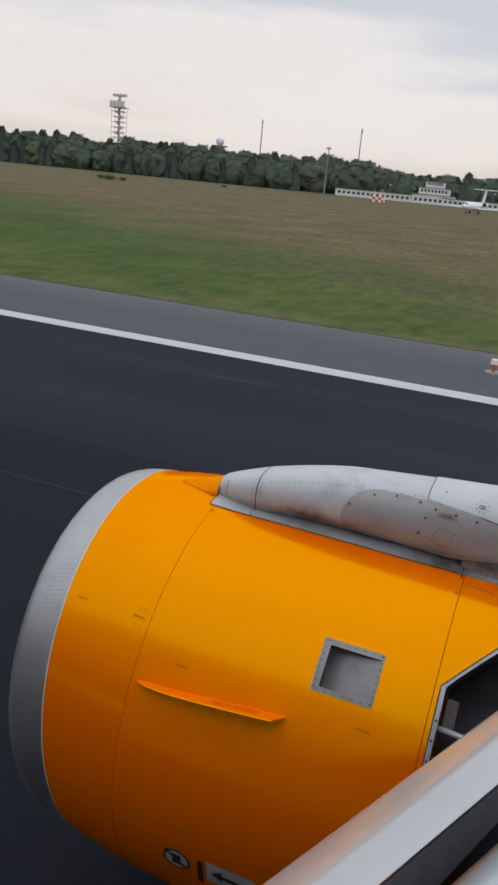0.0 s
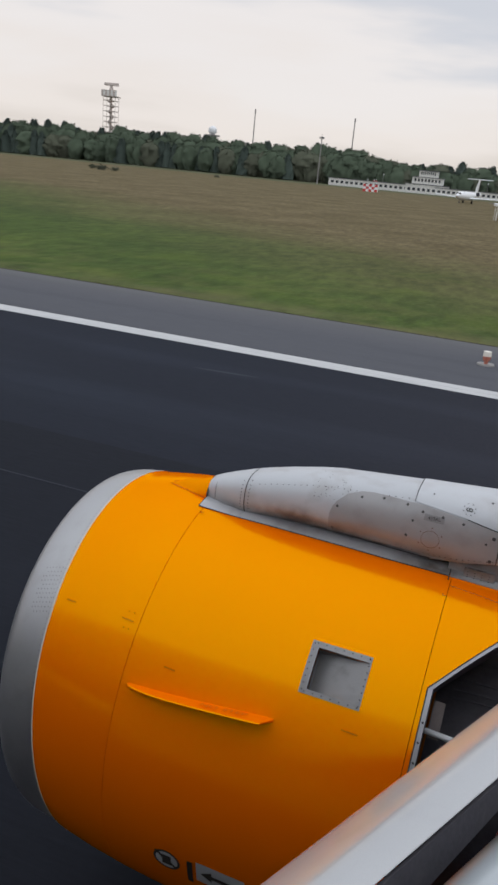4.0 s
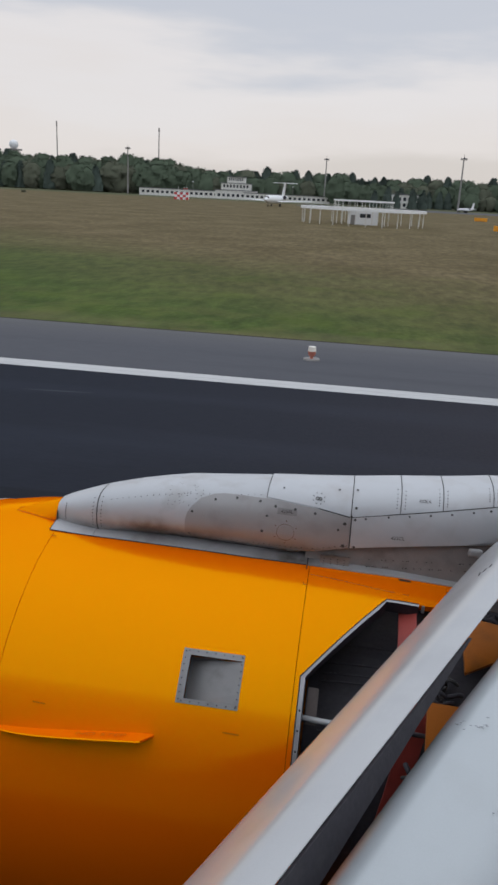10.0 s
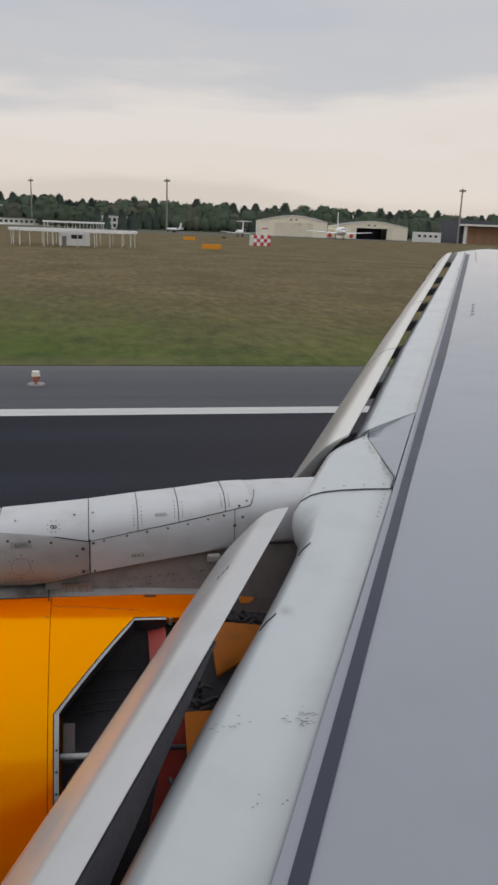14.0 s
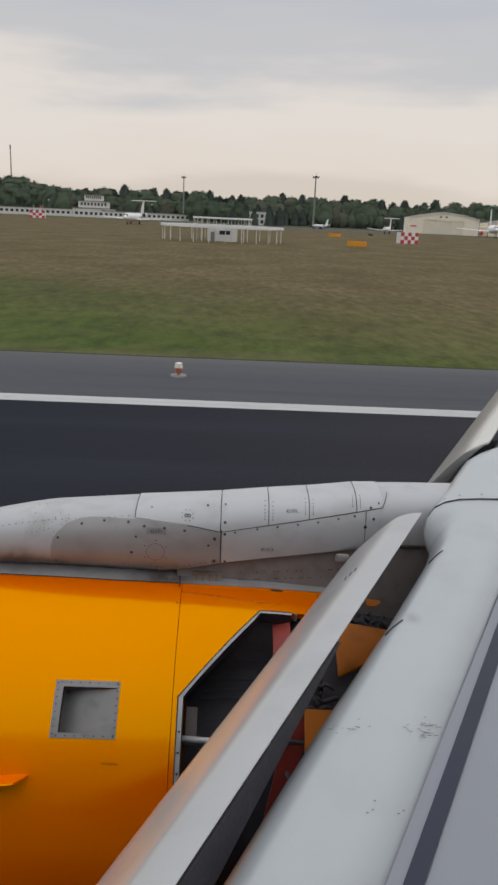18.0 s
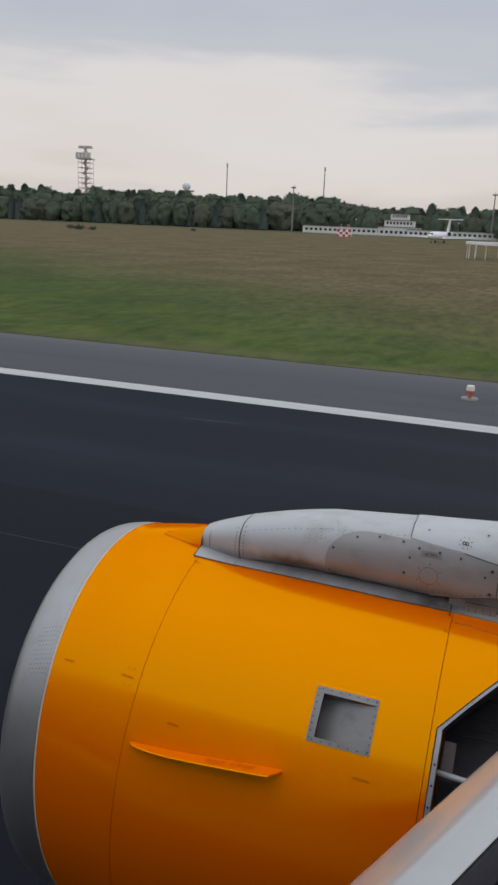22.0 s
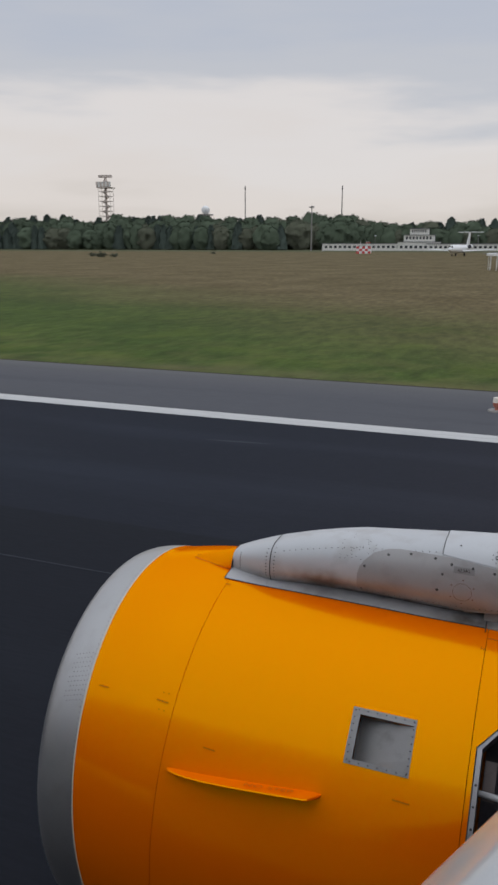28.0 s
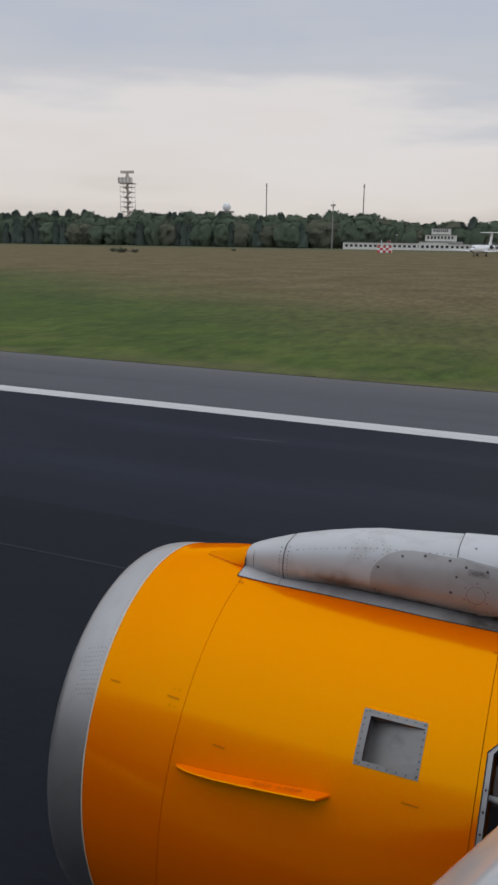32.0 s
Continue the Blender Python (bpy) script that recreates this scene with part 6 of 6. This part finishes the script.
part("hut_wall", boxed(-4.0, 4.0, -2.6, 2.2, 0, 3.7, 0.05), M_JET, hut, "white equipment hut")
part("hut_window", boxed(-0.9, 2.0, -2.66, -2.59, 1.8, 2.8), M_GLASS, hut)
part("hut_door", boxed(-3.3, -2.2, -2.64, -2.59, 0.05, 2.4), M_STEEL, hut)


def hoop(r0, r1, z0, z1, n=48):
    return loft([[(r * math.cos(t), r * math.sin(t), z) for r, z in ((r0, z0), (r1, z0), (r1, z1), (r0, z1))] for t in [2 * math.pi * k / n for k in range(n + 1)]], caps=False)


part("deck_rim", hoop(15.9, 17.0, 3.55, 4.15), M_JET, vor, "pale rim of the mesh deck")
for r in (4.5, 8.0, 12.0):
    part("deck_hoop", hoop(r - 0.15, r + 0.15, 3.85, 4.05), M_OFFWHITE, vor)
for k in range(36):
    t = 2 * math.pi * k / 36
    part("deck_bar", rodded((4.5 * math.cos(t), 4.5 * math.sin(t), 3.95), (16 * math.cos(t), 16 * math.sin(t), 3.95), 0.09, n=4), M_OFFWHITE, vor)
for k in range(24):
    t = 2 * math.pi * k / 24
    part("deck_post", rodded((16.4 * math.cos(t), 16.4 * math.sin(t), 0), (16.4 * math.cos(t), 16.4 * math.sin(t), 3.8), 0.10, n=6), M_OFFWHITE, vor)
for k in range(10):
    t = 2 * math.pi * k / 10
    part("inner_post", rodded((7 * math.cos(t), 7 * math.sin(t), 0), (7 * math.cos(t), 7 * math.sin(t), 3.9), 0.11, n=6), M_OFFWHITE, vor)
part("aerial_ring", hoop(7.7, 8.2, 5.75, 6.15), M_JET, vor, "white ring of aerials")
for k in range(24):
    t = 2 * math.pi * k / 24
    part("aerial_stem", rodded((7.9 * math.cos(t), 7.9 * math.sin(t), 4.0), (7.9 * math.cos(t), 7.9 * math.sin(t), 5.75), 0.06, n=6), M_OFFWHITE, vor)
tagged(vor, "white ring beacon deck on thin posts over a hut", "navigation beacon")


def checker_hut(x, y, w, h, label):
    ob = thing("checkered_hut", pose(x, y, -0.03, 0, 0, 8))
    part("hut_body", boxed(-w / 2 + 0.02, w / 2 - 0.02, 0.02, w * 0.7, 0, h - 0.01), M_OFFWHITE, ob)
    n = 5
    for i in range(n):
        for j in range(3):
            m = M_REDPAINT if (i + j) % 2 == 0 else M_JET
            part("checker_panel", boxed(-w / 2 + w * i / n, -w / 2 + w * (i + 1) / n, -0.03, 0.03, h * j / 3, h * (j + 1) / 3), m, ob)
    for s in (-0.25, 0.2, 0.35):
        part("hut_aerial", rodded((s * w, w * 0.3, h), (s * w, w * 0.3, h + 2.6), 0.09, n=6), M_JET, ob)
    part("aerial_bar", boxed(0.1 * w, 0.42 * w, w * 0.3 - 0.1, w * 0.3 + 0.1, h + 1.5, h + 1.8), M_REDPAINT, ob)
    tagged(ob, label, "equipment hut", "checkered huts")


checker_hut(*at_az(12.2, 205), 4.6, 2.7, "red and white checkered hut with short aerials on the grass")
checker_hut(*at_az(-13.8, 400), 7.0, 3.4, "distant red and white checkered hut on the grass")


# ---- parked aircraft ----
def jet(x, y, turn, length, span_w, t_tail, label, covers=False, fin_h=5.0):
    ob = thing("parked_jet", pose(x, y, -0.03, 0, 0, turn))
    r = length * 0.055
    zc = r + (2.0 if covers else 1.1)
    prof_ = [(-0.5, 0.05, -0.1), (-0.48, 0.35, -0.1), (-0.44, 0.68, -0.05), (-0.38, 0.92, 0), (-0.3, 1, 0), (0.15, 1, 0), (0.28, 0.9, 0.08), (0.40, 0.55, 0.25), (0.5, 0.12, 0.42)]
    part("fuselage", loft([[(length * f, r * s * math.cos(2 * math.pi * k / 16), zc + r * o + r * s * math.sin(2 * math.pi * k / 16)) for k in range(16)] for f, s, o in prof_]), M_JET, ob, smooth=True)
    cw = length * 0.14
    for s in (-1, 1):
        secs_ = []
        for f in (0.0, 1.0):
            c = cw * (1 - 0.65 * f)
            yy, x0, z0 = s * (r * 0.6 + (span_w / 2 - r * 0.6) * f), -length * 0.04 + length * 0.15 * f, zc - r * 0.6 + span_w * 0.03 * f
            secs_.append([(x0, yy, z0), (x0 + c * 0.3, yy, z0 + 0.09 * c), (x0 + c, yy, z0), (x0 + c * 0.3, yy, z0 - 0.05 * c)])
        part("wing", loft(secs_), M_JET, ob)
        th = fin_h if t_tail else r * 0.5
        secs_ = []
        for f in (0.0, 1.0):
            c = cw * 0.6 * (1 - 0.5 * f)
            x0 = length * (0.46 if t_tail else 0.40) + length * 0.05 * f
            secs_.append([(x0, s * (0.1 + span_w * 0.18 * f), zc + th + 0.2), (x0 + c * 0.3, s * (0.1 + span_w * 0.18 * f), zc + th + 0.35), (x0 + c, s * (0.1 + span_w * 0.18 * f), zc + th + 0.2), (x0 + c * 0.3, s * (0.1 + span_w * 0.18 * f), zc + th + 0.1)])
        part("tailplane", loft(secs_), M_JET, ob)
        if covers:
            ex, ey, ez, er, el = -length * 0.02, s * span_w * 0.165, zc - r * 1.05, r * 0.55, length * 0.10
        else:
            ex, ey, ez, er, el = length * 0.22, s * r * 1.65, zc + r * 0.55, r * 0.52, length * 0.11
        part("engine", loft([[(ex + el * f, ey + er * q * math.cos(2 * math.pi * k / 14), ez + er * q * math.sin(2 * math.pi * k / 14)) for k in range(14)] for f, q in ((-0.5, 0.9), (-0.4, 1.0), (0.1, 1.0), (0.5, 0.65))]), M_JET, ob, smooth=True)
        part("engine_cover" if covers else "engine_intake", rodded((ex - el * 0.54, ey, ez), (ex - el * 0.47, ey, ez), er * 0.9, er * 0.97, 14), M_COVER if covers else M_DARK, ob, "red intake cover" if covers else "dark intake")
        part("main_gear", rodded((length * 0.04, s * r * 1.1, 0.3), (length * 0.04, s * r * 1.1, zc - r * 0.5), 0.18), M_STEEL, ob)
        part("main_wheel", rodded((length * 0.04, s * r * 1.1 - 0.25, 0.5), (length * 0.04, s * r * 1.1 + 0.25, 0.5), 0.5, n=14), M_DARK, ob)
    part("fin", loft([[(length * 0.34, -0.15, zc + r * 0.6), (length * 0.34, 0.15, zc + r * 0.6), (length * 0.50, 0.1, zc + r * 0.6), (length * 0.50, -0.1, zc + r * 0.6)],
                      [(length * 0.46, -0.06, zc + fin_h + 0.3), (length * 0.46, 0.06, zc + fin_h + 0.3), (length * 0.54, 0.05, zc + fin_h + 0.3), (length * 0.54, -0.05, zc + fin_h + 0.3)]]), M_JET, ob)
    part("nose_gear", rodded((-length * 0.36, 0, 0.2), (-length * 0.36, 0, zc - r * 0.5), 0.14), M_STEEL, ob)
    part("nose_wheel", rodded((-length * 0.36, -0.15, 0.35), (-length * 0.36, 0.15, 0.35), 0.35, n=14), M_DARK, ob)
    part("cockpit_windows", loft([[(length * f, yy, zz) for yy, zz in ((-r * 0.62, zc + r * 0.28), (r * 0.62, zc + r * 0.28), (r * 0.42, zc + r * 0.66), (-r * 0.42, zc + r * 0.66))] for f in (-0.452, -0.425)]), M_GLASS, ob)
    tagged(ob, label, "aircraft", "aircraft parked on the apron")


jet(*at_az(-7.2, 330), 82, 29, 28.5, True, "white twin-engined business jet with a T-tail, parked", fin_h=6.4)
jet(*at_az(10.6, 372), 70, 18, 19.5, True, "small white business jet with a T-tail, parked", fin_h=4.6)
jet(*at_az(17.7, 420), 78, 36, 34, False, "white airliner with red intake covers, parked by the hangars", covers=True, fin_h=9.5)
jet(*at_az(5.9, 452), 40, 12, 13, False, "very small white jet far off on the apron", fin_h=3.2)


# ---- woods ----
def tree_mesh(seed, h, spread, kind):
    """A tapered trunk with limbs, and a crown of many small clumps on a broken, lobed outline."""
    rnd = random.Random(seed)
    trunk, crown = bmesh.new(), bmesh.new()
    top = Vector((rnd.uniform(-0.4, 0.4), rnd.uniform(-0.4, 0.4), h * 0.8))
    rod(trunk, (0, 0, 0), top * 0.5, 0.34, 0.22, 7)
    rod(trunk, top * 0.5, top, 0.22, 0.06, 7)
    low = 0.03

    def girth(f, a):
        """Radius of the crown at share f of its height, towards the angle a."""
        g_ = (1 - f) ** 0.5 * 1.0 + 0.06 if kind == "pine" else math.sqrt(max(0.0, 1 - (2 * f - 0.95) ** 2 / 1.20)) + 0.04
        return spread * g_ * (1 + 0.30 * noise.noise((math.cos(a) * 1.3 + seed, math.sin(a) * 1.3, f * 4.2)) + 0.16 * noise.noise((math.cos(a) * 3.1, math.sin(a) * 3.1 + seed, f * 9.0)))

    # lumpy mass of foliage
    rings = []
    for i in range(15):
        f = i / 14
        ring_ = []
        for k in range(16):
            a = math.pi * k / 8
            r = 0.86 * girth(f, a) * (1 + 0.22 * noise.noise((math.cos(a) * 2.6 + 3 * seed, math.sin(a) * 2.6, f * 7.5)))
            ring_.append((r * math.cos(a), r * math.sin(a), h * (low + (0.95 - low) * f) + 0.5 * noise.noise((2 * math.cos(a), 2 * math.sin(a) + seed, 5 * f))))
        rings.append(ring_)
    loft(rings, bm=crown)

    def leaf(c, q, big):
        u = (q + Vector((rnd.gauss(0, 0.6), rnd.gauss(0, 0.6), rnd.gauss(0, 0.6)))).orthogonal().normalized()
        w = q.cross(u).normalized() * rnd.uniform(0.16, 0.36) * big
        u = u * rnd.uniform(0.2, 0.46) * big
        crown.faces.new([crown.verts.new(c + v) for v in (-u, -w, u, w * 0.9)])

    for k in range(900):
        f, a = rnd.random() ** 0.8, rnd.uniform(0, 6.283)
        r = girth(f, a) * rnd.uniform(0.82, 1.06)
        q = Vector((math.cos(a) + rnd.gauss(0, 0.5), math.sin(a) + rnd.gauss(0, 0.5), rnd.gauss(0.35, 0.5))).normalized()
        leaf(Vector((r * math.cos(a), r * math.sin(a), h * (low + (0.96 - low) * f) + rnd.gauss(0, 0.35))), q, 1.0)
    # loose sprays that break the outline of the top
    for k in range(22):
        f, a = rnd.uniform(0.72, 1.0), rnd.uniform(0, 6.283)
        r = girth(f, a) * rnd.uniform(0.4, 1.0)
        m = Vector((r * math.cos(a), r * math.sin(a), h * (low + (0.97 - low) * f) + rnd.uniform(-0.1, 0.6)))
        for j in range(22):
            q = Vector((rnd.gauss(0, 1), rnd.gauss(0, 1), rnd.gauss(0.25, 0.9))).normalized()
            leaf(m + Vector((q.x * 0.9, q.y * 0.9, q.z * 0.65)) * rnd.uniform(0.5, 1.1), q, 0.9)
    if kind != "pine":
        for k in range(6):
            b = Vector((0, 0, h * rnd.uniform(0.2, 0.45)))
            a = 1.05 * k
            rod(trunk, b, b + Vector((spread * 0.6 * math.cos(a), spread * 0.6 * math.sin(a), h * 0.22)), 0.12, 0.03, 5)
    return trunk, crown


def tree(seed, h, spread, kind, leaf, label):
    ob = thing("tree")
    tr, cr = tree_mesh(seed, h, spread, kind)
    part("trunk", tr, M_BARK, ob)
    crown = part("crown", cr, leaf, ob, smooth=True)
    # leaves shade as one rounded crown
    crown.data.normals_split_custom_set_from_vertices([Vector((v.co.x * 0.4, v.co.y * 0.4, (v.co.z - 0.45 * h) * 0.3 + 3.6)).normalized() for v in crown.data.vertices])
    tagged(ob, label, "tree", "trees along the far edge of the airfield")
    return ob


KINDS = [tree(1, 18, 8.6, "leafy", M_LEAF, "green broad-crowned tree in spring leaf"), tree(2, 16.5, 7.8, "leafy", M_LEAF, "green broad-crowned tree in spring leaf"),
         tree(3, 20, 6.0, "pine", M_LEAF2, "dark tall pine tree"), tree(4, 18, 5.6, "pine", M_LEAF2, "dark tall pine tree"),
         tree(5, 17, 8.2, "leafy", M_LEAF3, "brownish budding broad-crowned tree"), tree(6, 19.5, 6.8, "leafy", M_LEAF, "tall green narrow-crowned tree")]
rng = random.Random(21)
used = set()


def plant(x, y, s, k):
    m = pose(x, y, -0.03, 0, 0, rng.uniform(0, 360))
    if k in used:
        ob = copy_thing(KINDS[k], m)
    else:
        ob = KINDS[k]
        ob.matrix_basis = m
        used.add(k)
    ob.scale = (s * rng.uniform(0.82, 1.08), s * rng.uniform(0.8, 1.05), s)


# three rows, each standing taller than the one before it
for y_, tall_, step, kinds in ((572, 0.82, (5.5, 9.0), (0, 1, 4, 2, 5)), (588, 1.06, (5.4, 8.2), (0, 1, 5, 4, 0)), (606, 1.30, (6.0, 9.5), (0, 3, 5, 2, 4))):
    x = -530.0
    while x < 410:
        f = noise.noise((x * 0.012, 3.1 + y_, 0))
        s = tall_ + 0.17 - 0.33 * ease((x + 190) / 80) + 0.12 * noise.noise((x * 0.03, 0.1 * y_, 0)) + rng.uniform(-0.09, 0.09)
        back = 26 if y_ < 580 and -195 < x < -10 else 0
        plant(x, y_ + back + 12 * noise.noise((x * 0.008, 7.7, 0)) + rng.uniform(-5, 5), s, rng.choice((2, 3, 5, 0)) if f > 0.22 else rng.choice(kinds))
        x += rng.uniform(*step)
# a few loose trees and shrubs closer in
for az, d, s, k in ((-3.0, 545, 1.0, 5), (0.6, 480, 0.62, 2), (1.2, 482, 0.55, 3), (2.3, 484, 0.6, 2), (3.0, 486, 0.62, 3), (-0.3, 490, 0.5, 2), (2.8, 500, 0.5, 3)):
    plant(*at_az(az, d), s, k)

# low bushes standing alone in the grass
def bush(x, y, s, seed):
    ob = thing("bush", pose(x, y, -0.03))
    rnd_ = random.Random(seed)
    stem, crown = bmesh.new(), bmesh.new()
    for k in range(5):
        a = 1.256 * k
        rod(stem, (0, 0, 0), (0.5 * s * math.cos(a), 0.5 * s * math.sin(a), 0.7 * s), 0.05 * s, 0.02 * s, 5)
    for k in range(260):
        d = Vector((rnd_.gauss(0, 0.62), rnd_.gauss(0, 0.5), abs(rnd_.gauss(0.55, 0.3)))) * s
        u = Vector((rnd_.gauss(0, 1), rnd_.gauss(0, 1), rnd_.gauss(0, 1))).normalized()
        w = u.orthogonal().normalized() * 0.13 * s
        u = u * 0.17 * s
        crown.faces.new([crown.verts.new(d + v) for v in (-u, w, u, -w)])
    part("stems", stem, M_BARK, ob)
    part("foliage", crown, M_LEAF3, ob)
    tagged(ob, "low brownish bush alone on the dry grass", "bush", "bushes on the airfield")


for k, (az, d, s) in enumerate(((-32.4, 300, 1.5), (-31.5, 302, 1.1), (-33.0, 318, 1.2), (-24.5, 385, 0.9), (9.5, 300, 0.7))):
    bush(*at_az(az, d), s, 40 + k)
tagged(slab("apron", -40, 420, 395, 470, -0.018, M_SHOULDER), "grey concrete apron in front of the hangars", "apron", kind="structure")

# the wood behind, too dense to count
rnd = random.Random(9)
verts, faces = [], []
for k in range(32000):
    x = rnd.uniform(-900, 760)
    h = 18.0 + 3 * noise.noise((x * 0.02, 2.0, 0)) + 2.5 * noise.noise((x * 0.11, 5.0, 0))
    c = Vector((x, rnd.uniform(616, 650), h * rnd.uniform(0.02, 1.0) ** 0.7))
    u = Vector((rnd.gauss(0, 1), rnd.gauss(0, 1), rnd.gauss(0, 1))).normalized()
    w = u.orthogonal().normalized() * rnd.uniform(0.9, 1.6)
    u = u * rnd.uniform(0.9, 1.8)
    b = len(verts)
    verts += [c - u, c + w, c + u, c - w]
    faces.append((b, b + 1, b + 2, b + 3))
me = bpy.data.meshes.new("far_wood")
me.from_pydata([tuple(v) for v in verts], [], faces)
me.materials.append(M_LEAF2)
tagged(new("far_wood", me), "dense dark wood behind the first row of trees", "wood", kind="stuff")

# ---- grass tufts along the shoulder ----
rnd = random.Random(4)
verts, faces = [], []
for k in range(1300):
    f = rnd.random() ** 2.5
    y = EDGE_Y + 0.0 + 0.5 * f
    x = rnd.uniform(-0.85 * y - 6, 0.55 * y + 5)
    if noise.noise((x * 0.15, y * 0.4, 0)) < -0.15 and rnd.random() < 0.7:
        continue
    hgt = rnd.uniform(0.01, 0.024) * (1 + 0.8 * max(0, noise.noise((x * 0.3, y * 0.3, 4))))
    for j in range(3):
        a = rnd.uniform(0, 6.283)
        dx, dy = math.cos(a) * 0.035, math.sin(a) * 0.035
        ox, oy = rnd.uniform(-0.08, 0.08), rnd.uniform(0, 0.1)
        b = len(verts)
        verts += [(x + ox - dx, y + oy - dy, -0.035), (x + ox + dx, y + oy + dy, -0.035), (x + ox + rnd.uniform(-0.05, 0.05), y + oy + rnd.uniform(-0.05, 0.05), -0.03 + hgt)]
        faces.append((b, b + 1, b + 2))
me = bpy.data.meshes.new("grass")
me.from_pydata(verts, [], faces)
me.materials.append(M_BLADE)
tagged(new("grass", me), "short green grass tufts beside the paved shoulder", "grass", kind="stuff")
